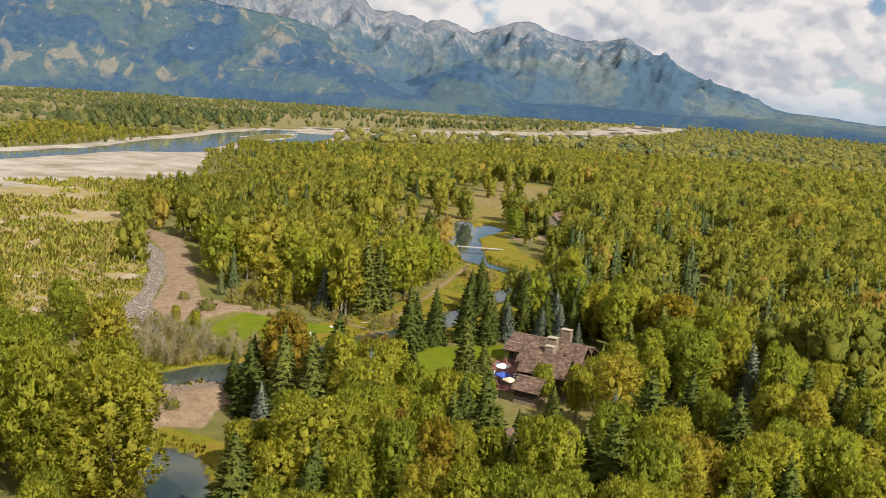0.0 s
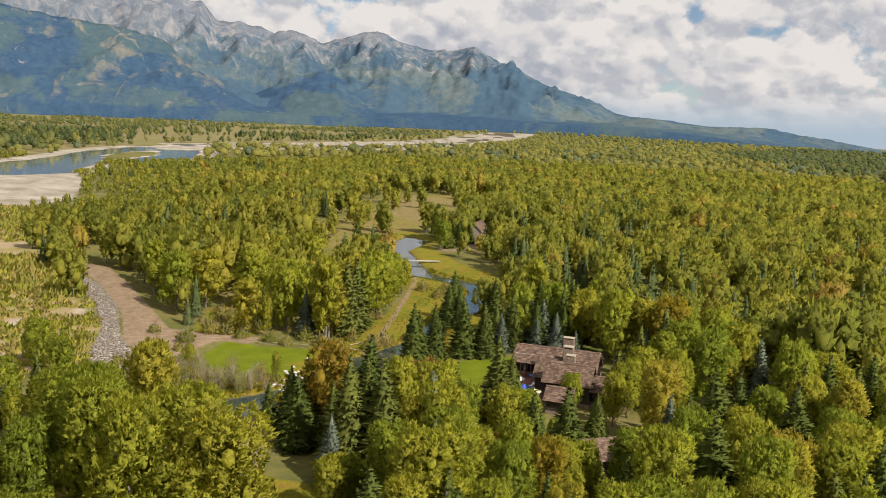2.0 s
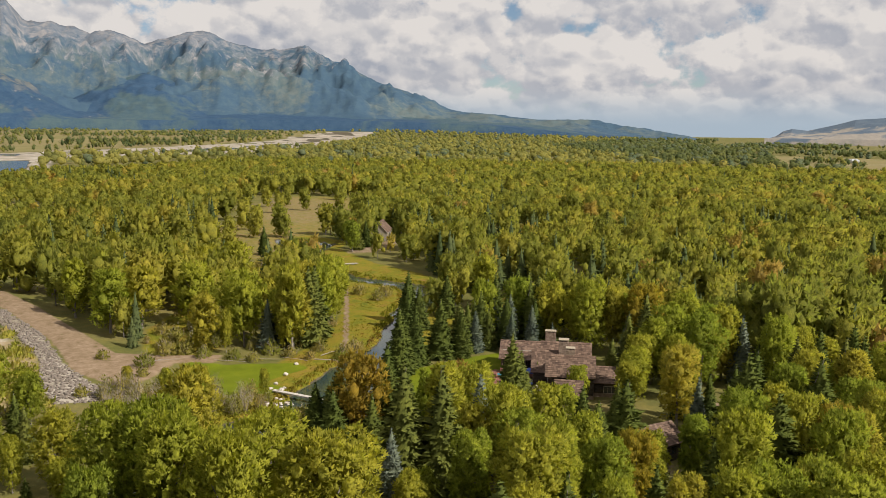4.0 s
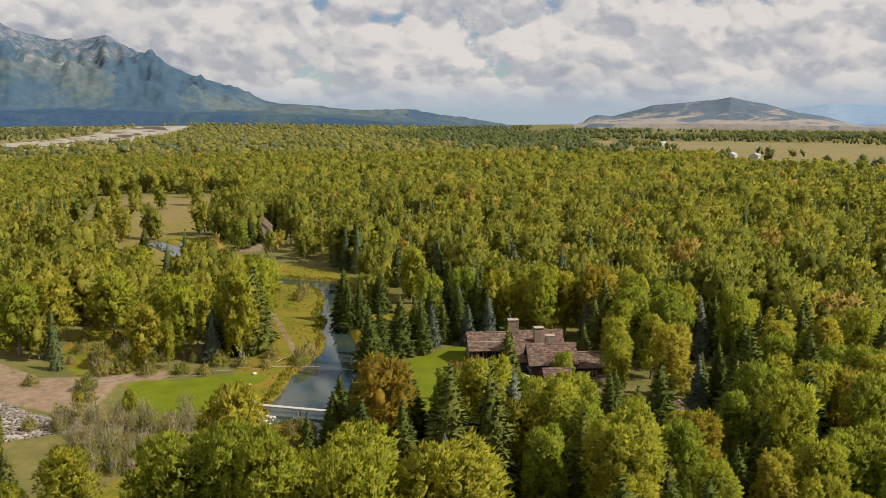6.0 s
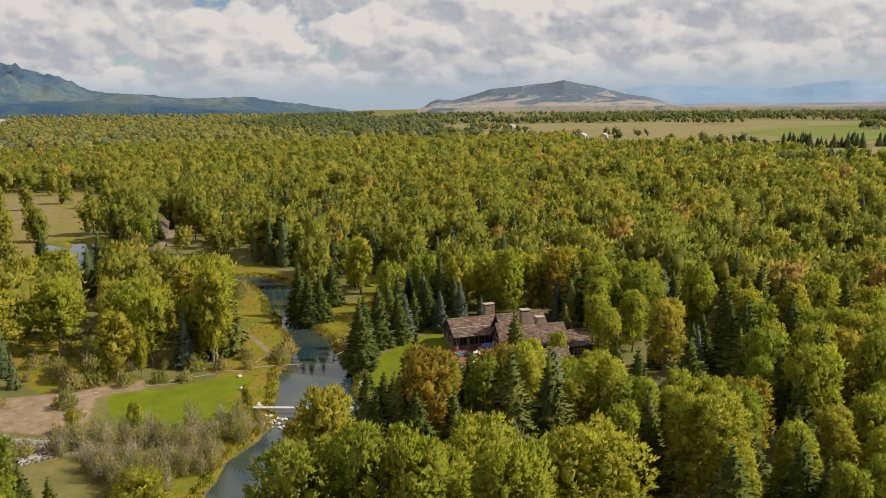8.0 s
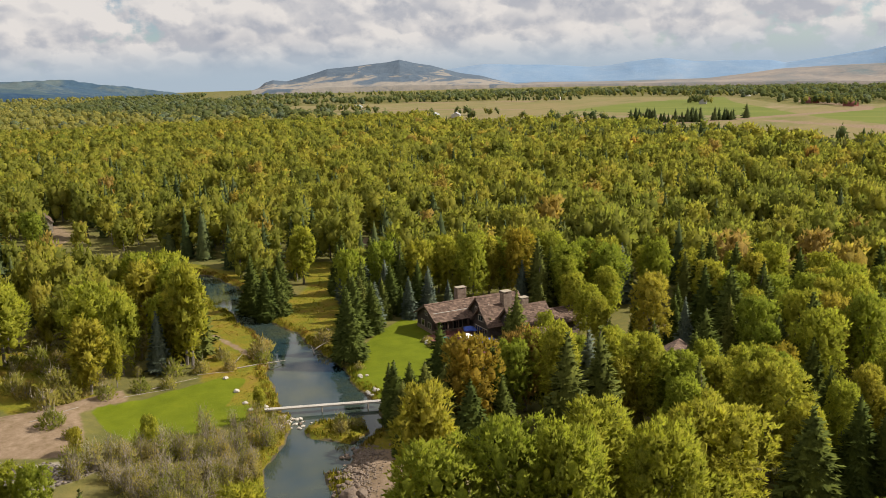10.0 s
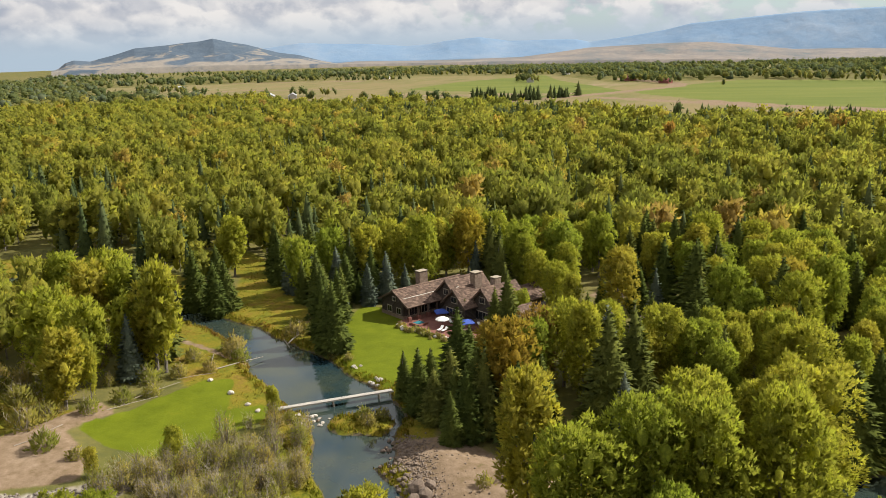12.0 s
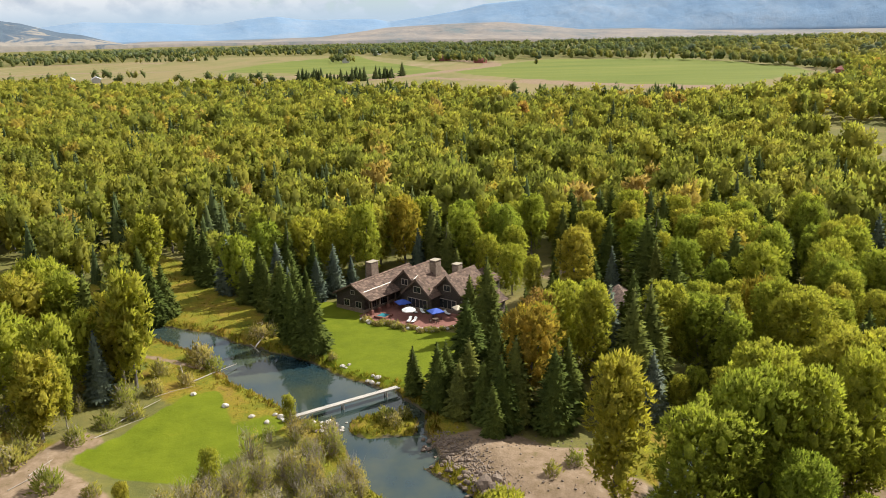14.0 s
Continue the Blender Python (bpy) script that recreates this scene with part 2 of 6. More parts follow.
def ground_material():
    m = Mat("valley_floor")
    p = m.place()
    n1, n2, n3 = m.noise(p, 0.035, 5.0, 0.6), m.noise(p, 0.35, 5.0, 0.65), m.noise(p, 3.0, 4.0, 0.7)
    col = m.ramp(n1, [(0.3, (0.075, 0.085, 0.022)), (0.55, (0.125, 0.115, 0.038)), (0.75, (0.18, 0.145, 0.065))])
    col = m.mix(m.span(n2, 0.35, 0.7), col, m.mix(1.0, col, (1.35, 1.25, 1.1), "MULTIPLY"))
    meadow = m.ramp(m.noise(p, 0.16, 6.0, 0.65), [(0.30, (0.116, 0.132, 0.014)), (0.46, (0.192, 0.172, 0.016)), (0.58, (0.238, 0.174, 0.021)), (0.70, (0.222, 0.130, 0.038))])
    meadow = m.mix(m.span(n3, 0.35, 0.7), meadow, m.mix(1.0, meadow, (0.52, 0.58, 0.62), "MULTIPLY"))
    lawn = m.ramp(m.noise(p, 0.22, 4.0, 0.6), [(0.3, (0.100, 0.125, 0.006)), (0.62, (0.136, 0.160, 0.008)), (0.8, (0.175, 0.172, 0.012))])
    lawn = m.mix(m.span(m.noise(p, 5.0, 3.0, 0.7), 0.35, 0.7), lawn, m.mix(1.0, lawn, (0.84, 0.86, 0.85), "MULTIPLY"))
    dirt = m.ramp(m.noise(p, 0.5, 7.0, 0.7), [(0.28, (0.125, 0.104, 0.042)), (0.42, (0.192, 0.134, 0.082)), (0.58, (0.252, 0.180, 0.120)), (0.78, (0.33, 0.255, 0.182))])
    gravel = m.ramp(m.noise(p, 0.03, 9.0, 0.72), [(0.28, (0.15, 0.14, 0.075)), (0.42, (0.235, 0.20, 0.152)), (0.56, (0.355, 0.312, 0.262)), (0.74, (0.44, 0.40, 0.352))])
    flats = m.ramp(m.noise(p, 0.06, 7.0, 0.68), [(0.28, (0.190, 0.172, 0.045)), (0.44, (0.250, 0.200, 0.080)), (0.56, (0.295, 0.225, 0.135)), (0.68, (0.39, 0.335, 0.265))])
    tan = m.ramp(m.noise(m.place((0.25, 1.0, 1.0)), 0.012, 5.0, 0.6), [(0.3, (0.138, 0.138, 0.046)), (0.45, (0.210, 0.165, 0.078)), (0.56, (0.165, 0.152, 0.056)), (0.68, (0.255, 0.190, 0.115))])
    crop = m.ramp(m.noise(m.place((1.0, 0.2, 1.0)), 0.02, 4.0, 0.6), [(0.3, (0.105, 0.132, 0.026)), (0.6, (0.148, 0.164, 0.036)), (0.8, (0.195, 0.172, 0.058))])
    mud = m.ramp(n2, [(0.3, (0.05, 0.042, 0.03)), (0.7, (0.12, 0.10, 0.065))])
    wob = m.math("MULTIPLY", m.math("SUBTRACT", n2, 0.5), 0.5)
    for name, c in (("flats", flats), ("meadow", meadow), ("tan", tan), ("crop", crop), ("gravel", gravel), ("dirt", dirt), ("lawn", lawn), ("mud", mud)):
        a = m.attr(name)
        # the edges of each cover are ragged
        f = m.span(m.math("ADD", a, m.math("MULTIPLY", wob, m.math("MULTIPLY", a, m.math("SUBTRACT", 1.0, a)))), 0.35, 0.65)
        if name != "lawn":
            f = m.span(m.math("ADD", a, wob), 0.35, 0.65)
        col = m.mix(f, col, c)
    return m.done(col, 0.95, m.math("ADD", n2, m.math("MULTIPLY", n3, 0.4)), 0.7, 0.25, spec=0.1)


def water_material(name, deep, mid):
    m = Mat(name)
    p = m.place((1, 1, 0))
    n = m.noise(p, 0.09, 4.0, 0.6)
    col = m.ramp(n, [(0.35, deep), (0.62, mid)])
    rip = m.noise(p, 1.3, 4.0, 0.6)
    return m.done(col, m.span(m.noise(p, 0.12, 2.0), 0.35, 0.65, 0.03, 0.10), rip, 0.05, 0.04, spec=0.5)


def rock_material(name, lo, hi):
    m = Mat(name)
    v = m.coords()
    n = m.noise(v, 1.6, 7.0, 0.68)
    col = m.ramp(n, [(0.28, lo), (0.7, hi)])
    col = m.mix(m.math("MULTIPLY", m.random(), 0.6), col, m.mix(1.0, col, (0.62, 0.58, 0.55), "MULTIPLY"))
    col = m.mix(m.math("MULTIPLY", m.island(), 0.5), col, m.mix(1.0, col, (0.7, 0.65, 0.62), "MULTIPLY"))
    return m.done(col, 0.9, n, 0.6, 0.1)


def shingle_material():
    m = Mat("weathered_cedar_shingles")
    v = m.coords((1.0, 1.0, 1.0))
    n, g = m.noise(v, 0.7, 4.0, 0.6), m.noise(m.coords((14, 1.5, 1.5)), 1.0, 5.0, 0.7)
    col = m.ramp(m.island(), [(0.0, (0.074, 0.044, 0.031)), (0.5, (0.130, 0.082, 0.058)), (1.0, (0.200, 0.132, 0.095))])
    col = m.mix(m.span(n, 0.35, 0.7), col, m.mix(1.0, col, (0.68, 0.66, 0.66), "MULTIPLY"))
    col = m.mix(m.span(g, 0.4, 0.75), col, m.mix(1.0, col, (1.35, 1.3, 1.25), "MULTIPLY"))
    return m.done(col, 0.9, g, 0.5, 0.02)


def wood_material(name, lo, hi, scale=(1.5, 12, 12), rough=0.75):
    m = Mat(name)
    n = m.noise(m.coords(scale), 1.0, 6.0, 0.65)
    col = m.ramp(n, [(0.25, lo), (0.75, hi)])
    col = m.mix(m.math("MULTIPLY", m.island(), 0.6), col, m.mix(1.0, col, (0.7, 0.68, 0.66), "MULTIPLY"))
    col = m.mix(m.math("MULTIPLY", m.random(), 0.4), col, m.mix(1.0, col, (1.3, 1.28, 1.25), "MULTIPLY"))
    return m.done(col, rough, n, 0.4, 0.02)


def plain(name, color, rough=0.6, metal=0.0, vary=0.12):
    m = Mat(name)
    n = m.noise(m.coords(), 4.0, 4.0, 0.6)
    dark = tuple(c * (1 - 2 * vary) for c in color)
    return m.done(m.mix(m.span(n, 0.3, 0.7), dark, color), rough, metal=metal)


def glass_material():
    m = Mat("window_glass")
    n = m.noise(m.coords(), 0.8, 2.0)
    return m.done(m.mix(n, (0.010, 0.013, 0.016), (0.03, 0.035, 0.04)), 0.06, n, 0.05, 0.02, spec=0.6)


def brick_material():
    m = Mat("red_patio_brick")
    n = m.noise(m.coords(), 1.2, 5.0, 0.65)
    col = m.ramp(m.island(), [(0.0, (0.150, 0.055, 0.040)), (0.6, (0.215, 0.085, 0.062)), (1.0, (0.27, 0.125, 0.095))])
    return m.done(m.mix(m.span(n, 0.35, 0.7), col, m.mix(1.0, col, (0.75, 0.72, 0.72), "MULTIPLY")), 0.85, n, 0.4, 0.02)


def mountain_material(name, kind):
    # distance haze is put into the slopes' base colours as blue
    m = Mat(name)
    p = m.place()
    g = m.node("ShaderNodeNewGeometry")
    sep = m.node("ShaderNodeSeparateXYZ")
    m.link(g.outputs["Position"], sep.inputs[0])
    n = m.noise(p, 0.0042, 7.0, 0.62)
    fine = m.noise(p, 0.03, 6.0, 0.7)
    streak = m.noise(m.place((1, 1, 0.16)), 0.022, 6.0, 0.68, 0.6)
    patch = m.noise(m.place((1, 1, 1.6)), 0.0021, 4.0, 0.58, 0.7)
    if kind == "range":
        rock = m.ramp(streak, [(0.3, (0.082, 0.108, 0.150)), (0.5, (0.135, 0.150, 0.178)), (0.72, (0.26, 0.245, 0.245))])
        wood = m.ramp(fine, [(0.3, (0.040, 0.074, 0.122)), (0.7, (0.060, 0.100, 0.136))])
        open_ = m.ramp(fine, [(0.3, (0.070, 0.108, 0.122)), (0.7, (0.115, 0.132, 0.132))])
        # dark timber patches also stand in for cloud shadows on the range
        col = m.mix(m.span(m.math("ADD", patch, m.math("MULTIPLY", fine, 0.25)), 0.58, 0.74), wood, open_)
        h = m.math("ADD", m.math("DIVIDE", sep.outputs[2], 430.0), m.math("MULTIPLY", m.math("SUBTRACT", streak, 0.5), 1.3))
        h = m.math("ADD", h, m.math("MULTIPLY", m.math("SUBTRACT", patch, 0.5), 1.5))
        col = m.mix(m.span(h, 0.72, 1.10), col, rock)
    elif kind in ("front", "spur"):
        # wood carries the blue of painted cloud shade, grove the sunlit green
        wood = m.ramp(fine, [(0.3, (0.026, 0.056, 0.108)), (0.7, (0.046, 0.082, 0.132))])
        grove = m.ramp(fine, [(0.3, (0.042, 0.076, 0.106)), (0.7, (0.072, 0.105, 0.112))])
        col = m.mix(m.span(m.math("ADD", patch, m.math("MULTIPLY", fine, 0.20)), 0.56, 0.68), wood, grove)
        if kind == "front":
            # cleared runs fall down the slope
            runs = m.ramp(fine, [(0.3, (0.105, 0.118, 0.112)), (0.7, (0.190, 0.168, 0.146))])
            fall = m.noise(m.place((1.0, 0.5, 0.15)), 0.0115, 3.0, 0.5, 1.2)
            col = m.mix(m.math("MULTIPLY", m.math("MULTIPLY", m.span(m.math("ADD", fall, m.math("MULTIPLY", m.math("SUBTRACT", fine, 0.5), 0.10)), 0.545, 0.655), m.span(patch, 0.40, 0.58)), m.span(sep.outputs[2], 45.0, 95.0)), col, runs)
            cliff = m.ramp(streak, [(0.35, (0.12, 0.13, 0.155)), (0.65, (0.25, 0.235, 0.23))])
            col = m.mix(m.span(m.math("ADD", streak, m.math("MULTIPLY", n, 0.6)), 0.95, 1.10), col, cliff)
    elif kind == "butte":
        # the timber's blue is painted haze
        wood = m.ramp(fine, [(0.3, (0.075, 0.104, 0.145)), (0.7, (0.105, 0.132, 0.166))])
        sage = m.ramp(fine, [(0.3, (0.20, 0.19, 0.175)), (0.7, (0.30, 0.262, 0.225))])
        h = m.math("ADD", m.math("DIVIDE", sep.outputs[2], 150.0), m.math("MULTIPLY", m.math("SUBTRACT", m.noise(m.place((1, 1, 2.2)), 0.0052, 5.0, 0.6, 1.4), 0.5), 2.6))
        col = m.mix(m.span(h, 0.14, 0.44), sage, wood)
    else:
        # far range stops are pale blue to paint in the air before it
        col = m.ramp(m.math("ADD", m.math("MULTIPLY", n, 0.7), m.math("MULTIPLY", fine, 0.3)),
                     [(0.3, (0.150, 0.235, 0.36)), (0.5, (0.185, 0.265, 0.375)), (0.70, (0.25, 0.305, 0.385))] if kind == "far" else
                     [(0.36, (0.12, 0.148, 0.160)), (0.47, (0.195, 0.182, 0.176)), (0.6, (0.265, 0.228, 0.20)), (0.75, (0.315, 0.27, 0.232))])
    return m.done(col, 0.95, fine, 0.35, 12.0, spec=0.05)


M_BARK, M_TWIG, M_GROUND = bark(), twig(), ground_material()
# the deep tone has some blue of the reflected sky painted in
M_WATER = water_material("creek_water", (0.015, 0.034, 0.042), (0.046, 0.056, 0.036))
M_RIVER = water_material("river_water", (0.10, 0.125, 0.14), (0.16, 0.18, 0.19))
M_ROCK = rock_material("pale_boulder", (0.42, 0.38, 0.33), (0.74, 0.70, 0.63))
M_RIPRAP = rock_material("broken_rock", (0.10, 0.082, 0.070), (0.27, 0.225, 0.19))
M_RUBBLE = rock_material("dark_rubble", (0.115, 0.082, 0.062), (0.30, 0.235, 0.18))
M_SHINGLE = shingle_material()
M_LOG = wood_material("dark_log", (0.028, 0.021, 0.017), (0.068, 0.050, 0.038))
M_TRIM = wood_material("brown_trim", (0.07, 0.045, 0.032), (0.13, 0.085, 0.06))
M_DECK = wood_material("grey_deck_board", (0.33, 0.30, 0.27), (0.55, 0.51, 0.46))
M_DRIFT = wood_material("bleached_log", (0.22, 0.185, 0.15), (0.42, 0.37, 0.31))
M_STONE = rock_material("chimney_stone", (0.19, 0.135, 0.10), (0.36, 0.275, 0.21))
M_CAP = plain("pale_cap_stone", (0.36, 0.30, 0.22), 0.85)
M_BRICK = brick_material()
M_GLASS = glass_material()
M_FRAME = plain("window_frame_paint", (0.34, 0.29, 0.23), 0.6)
M_WHITE = plain("white_canvas", (0.80, 0.79, 0.76), 0.8, vary=0.04)
M_BLUECLOTH = plain("blue_canvas", (0.045, 0.095, 0.42), 0.8, vary=0.08)
M_BEIGE = plain("cream_canvas", (0.62, 0.52, 0.38), 0.8, vary=0.05)
M_POOL = plain("tub_water", (0.05, 0.22, 0.26), 0.06)
M_METAL = plain("valley_flashing", (0.42, 0.39, 0.34), 0.45, 0.4)
M_BARN = plain("barn_paint", (0.28, 0.09, 0.07), 0.8)
M_SIDING = plain("pale_siding", (0.46, 0.44, 0.41), 0.8)
M_TIN = plain("tin_roof", (0.42, 0.43, 0.44), 0.5, 0.2)
M_RANGE, M_FRONT = mountain_material("hazed_range_rock_and_forest", "range"), mountain_material("forested_slope_painted_shade", "front")
M_SPUR = mountain_material("timbered_slope_painted_shade", "spur")
M_BUTTE, M_FAR, M_FOOT = mountain_material("hazed_butte_slope", "butte"), mountain_material("far_range", "far"), mountain_material("sage_foothill", "foothill")

# ---------------------------------------------------------------- mesh helpers


def raw_mesh(name, verts, tris=None, quads=None, smooth=False, normals=None):
    """A mesh from arrays: fast for large ones."""
    me = bpy.data.meshes.new(name)
    verts = np.asarray(verts, np.float32)
    tris = np.zeros((0, 3), np.int32) if tris is None else np.asarray(tris, np.int32).reshape(-1, 3)
    quads = np.zeros((0, 4), np.int32) if quads is None else np.asarray(quads, np.int32).reshape(-1, 4)
    me.vertices.add(len(verts))
    me.vertices.foreach_set("co", verts.ravel())
    me.loops.add(tris.size + quads.size)
    me.loops.foreach_set("vertex_index", np.concatenate([tris.ravel(), quads.ravel()]))
    me.polygons.add(len(tris) + len(quads))
    starts = np.concatenate([np.arange(len(tris)) * 3, tris.size + np.arange(len(quads)) * 4]).astype(np.int32)
    me.polygons.foreach_set("loop_start", starts)
    if smooth == "tris":
        me.polygons.foreach_set("use_smooth", np.arange(len(starts)) < len(tris))
    elif smooth:
        me.polygons.foreach_set("use_smooth", np.ones(len(starts), bool))
    me.update(calc_edges=True)
    me.validate()
    if normals is not None:
        me.attributes.new("custom_normal", "FLOAT_VECTOR", "POINT").data.foreach_set("vector", np.asarray(normals, np.float32).ravel())
    return me


def part(name, data, material, parent=None, label=""):
    """One mesh object, from a bmesh or a mesh, under its thing."""
    if isinstance(data, bmesh.types.BMesh):
        me = bpy.data.meshes.new(name)
        data.to_mesh(me)
        data.free()
        data = me
    if not data.materials:
        data.materials.append(material)
    ob = new(name, data)
    if parent is not None:
        ob.parent = parent
    if label:
        tagged(ob, label)
    return ob


def thing(name, m, label, category, group="", kind=""):
    ob = new(name)
    ob.matrix_world = m
    ob.empty_display_size = 0.3
    return tagged(ob, label, category, group, kind)


def box(bm, lo, hi, bevel=0.0, m=None):
    c, s = [(a + b) / 2 for a, b in zip(lo, hi)], [abs(b - a) for a, b in zip(lo, hi)]
    mat = Matrix.LocRotScale(c, None, s)
    geo = bmesh.ops.create_cube(bm, size=1.0, matrix=m @ mat if m else mat)
    if bevel:
        edges = list({e for v in geo["verts"] for e in v.link_edges})
        bmesh.ops.bevel(bm, geom=edges, offset=bevel, segments=1, affect="EDGES")
    return geo


def rod(bm, a, b, r0, r1=None, seg=6):
    a, b = Vector(a), Vector(b)
    q = (b - a).to_track_quat("Z", "Y").to_matrix().to_4x4()
    return bmesh.ops.create_cone(bm, cap_ends=True, segments=seg, radius1=r0, radius2=r0 if r1 is None else r1, depth=(b - a).length,
                                 matrix=Matrix.Translation((a + b) / 2) @ q)


def signed(px, py, poly):
    """Signed distance to a closed outline: positive inside."""
    poly = np.asarray(poly, float)
    best, inside = np.full(px.shape, 1e9), np.zeros(px.shape, bool)
    for (ax, ay), (bx, by) in zip(poly, np.roll(poly, -1, 0)):
        dx, dy = bx - ax, by - ay
        k = np.clip(((px - ax) * dx + (py - ay) * dy) / (dx * dx + dy * dy), 0, 1)
        best = np.minimum(best, np.hypot(px - ax - k * dx, py - ay - k * dy))
        cross = (ay > py) != (by > py)
        with np.errstate(divide="ignore", invalid="ignore"):
            inside ^= cross & (px < (bx - ax) * (py - ay) / (by - ay + 1e-12) + ax)
    return np.where(inside, best, -best)


def along(px, py, line):
    """Distance to an open line."""
    best = np.full(px.shape, 1e9)
    for (ax, ay), (bx, by) in zip(line, line[1:]):
        dx, dy = bx - ax, by - ay
        k = np.clip(((px - ax) * dx + (py - ay) * dy) / (dx * dx + dy * dy), 0, 1)
        best = np.minimum(best, np.hypot(px - ax - k * dx, py - ay - k * dy))
    return best


def step(x, lo, hi):
    t = np.clip((x - lo) / (hi - lo), 0, 1)
    return t * t * (3 - 2 * t)


def wavy(px, py, size, seed=0.0):
    """Cheap smooth noise from sines, about -1 to 1."""
    x, y = px / size + seed * 1.7, py / size + seed * 2.3
    return (np.sin(x * 1.0 + 1.3 * np.sin(y * 0.7)) + np.sin(y * 1.1 + 1.1 * np.sin(x * 0.8 + 2)) + 0.6 * np.sin(x * 2.3 + y * 1.9 + seed)) / 2.4


# ---------------------------------------------------------------- plan of the land (metres)
POND = [(-31, 188), (-25, 194), (-21, 200), (-17, 206), (-13, 209), (-8, 214), (-4, 219), (0, 224), (3, 231), (7, 240), (12, 248), (17, 257),
        (21, 257), (20, 250), (17, 245), (12, 236), (9, 228), (7, 221), (3, 214), (0, 208), (-4, 199), (-8, 193), (-12, 188), (-15, 182), (-19, 177)]
LOWER = [(-27, 190), (-33, 184), (-40, 178), (-48, 175), (-56, 167), (-61, 159), (-57, 153), (-51, 158), (-46, 163), (-38, 166), (-32, 168), (-25, 170), (-17, 177)]
TONGUE = [(-30, 181), (-26, 175), (-28, 170), (-34, 169), (-36, 177), (-34, 180)]
ISLET = [(-44, 166.5), (-42.5, 164), (-44.5, 160.5), (-47, 159.5), (-48, 162)]
UPSTREAM = [(18, 254), (27, 268), (33, 283), (34, 297), (27, 306), (17, 318), (16, 335), (16, 363), (15, 400), (15, 425)]
DOWNSTREAM = [(-57, 161), (-62, 150), (-58, 137), (-48, 130), (-38, 126), (-33, 114), (-28, 95), (-30, 70)]
MEADOW_N = [(6, 300), (7, 335), (7, 370), (4, 412), (28, 412), (33, 380), (36, 345), (46, 318), (46, 296), (36, 286)]
RUNNEL = [(-14, 209), (-8, 226), (-4, 240), (2, 262), (7, 280), (12, 300), (15, 316)]
LAWN_W = [(-34, 199), (-30, 194), (-33, 190), (-43, 193), (-53, 198), (-52, 209), (-48, 219), (-43, 216), (-33, 214), (-24, 211), (-22, 206)]
LAWN_E = [(-18, 175), (-14, 183), (-10, 189), (-6, 193), (0, 197), (8, 200), (17, 203), (27, 204), (26, 192), (16, 188), (12, 178), (8, 166), (-6, 168), (-14, 170)]
MEADOW_W = [(-30, 208), (-16, 226), (-3, 250), (6, 275), (10, 300), (24, 303), (34, 285), (26, 266), (16, 257), (10, 246), (3, 231), (-5, 218), (-16, 206), (-26, 195), (-34, 198)]
MEADOW_E = [(6, 217), (12, 230), (20, 247), (31, 242), (42, 248), (62, 271), (68, 265), (58, 251), (38, 235), (19, 215), (5, 204), (2, 208)]
ROAD = [(-126, 346), (-124, 360), (-116, 342), (-95, 322), (-84, 294), (-72, 259), (-63, 232), (-52, 226), (-39, 222), (-42, 216), (-50, 219), (-57, 207),
        (-63, 204), (-72, 218), (-78, 249), (-92, 292), (-108, 323)]
RIPRAP = [(-104, 311), (-92, 292), (-80, 256), (-73, 222), (-68, 209), (-60, 199), (-61, 195), (-75, 197), (-78, 208), (-80, 233), (-88, 263), (-98, 290)]
MOUND = [(-36, 166), (-31, 158), (-37, 149), (-37, 140), (-44, 139), (-47, 133), (-54, 142), (-54, 153), (-47, 158), (-41, 164)]
FLATS = [(-78, 200), (-80, 233), (-100, 290), (-126, 350), (-150, 430), (-165, 520), (-200, 500), (-420, 330), (-400, 200), (-150, 150)]
BARS = [(-240, 420), (-190, 505), (-165, 560), (-190, 720), (-226, 795), (-262, 745), (-300, 620), (-420, 500), (-620, 380), (-520, 250)]
RIVER = [(-900, 420), (-420, 545), (-336, 668), (-304, 807), (-297, 1067), (-289, 1238), (-187, 1614), (40, 1900), (310, 2380), (800, 3400), (900, 3380),
         (420, 2300), (120, 1760), (-150, 1420), (-150, 1030), (-236, 966), (-218, 804), (-276, 734), (-308, 600), (-420, 480), (-900, 330)]
RIVERBARS = [[(-236, 985), (-257, 1115), (-250, 1210), (-213, 1335), (-190, 1167), (-207, 1052)], [(-262, 1290), (-150, 1330), (90, 1740), (400, 2320), (760, 3100), (840, 3380), (700, 3150), (280, 2320), (-20, 1840), (-190, 1560)]]
SHORE = [(-345, 670), (-312, 810), (-306, 1070), (-298, 1240), (-190, 1630), (40, 1930), (310, 2420), (800, 3450), (980, 3400), (520, 2250), (160, 1600), (-60, 1440),
         (-140, 1400), (-160, 1240), (-240, 1240), (-285, 1070), (-290, 810), (-330, 670)]
FIELD = [(930, 1090), (841, 852), (730, 693), (634, 557), (640, 484), (632, 425), (560, 300), (527, 240), (466, 195), (467, 151), (455, 94), (462, 38), (519, -13), (596, -66), (787, -125), (867, -106), (1145, -3), (1195, 158),
         (1166, 242), (1155, 361), (1553, 563), (1624, 876), (1472, 1050), (1390, 1238), (1250, 1450)]
CROP = [(1039, 654), (1292, 659), (1561, 576), (1282, 478), (881, 275), (699, 153), (621, 18), (760, -90), (867, -100), (1128, -1), (1190, 180), (1024, 270), (846, 324)]
PLAINS = [(1000, 1000), (1300, 1900), (2400, 3000), (3600, 2400), (3600, 600), (2200, -200), (1500, 100), (1500, 500), (1420, 800), (1532, 1338), (1250, 1400)]
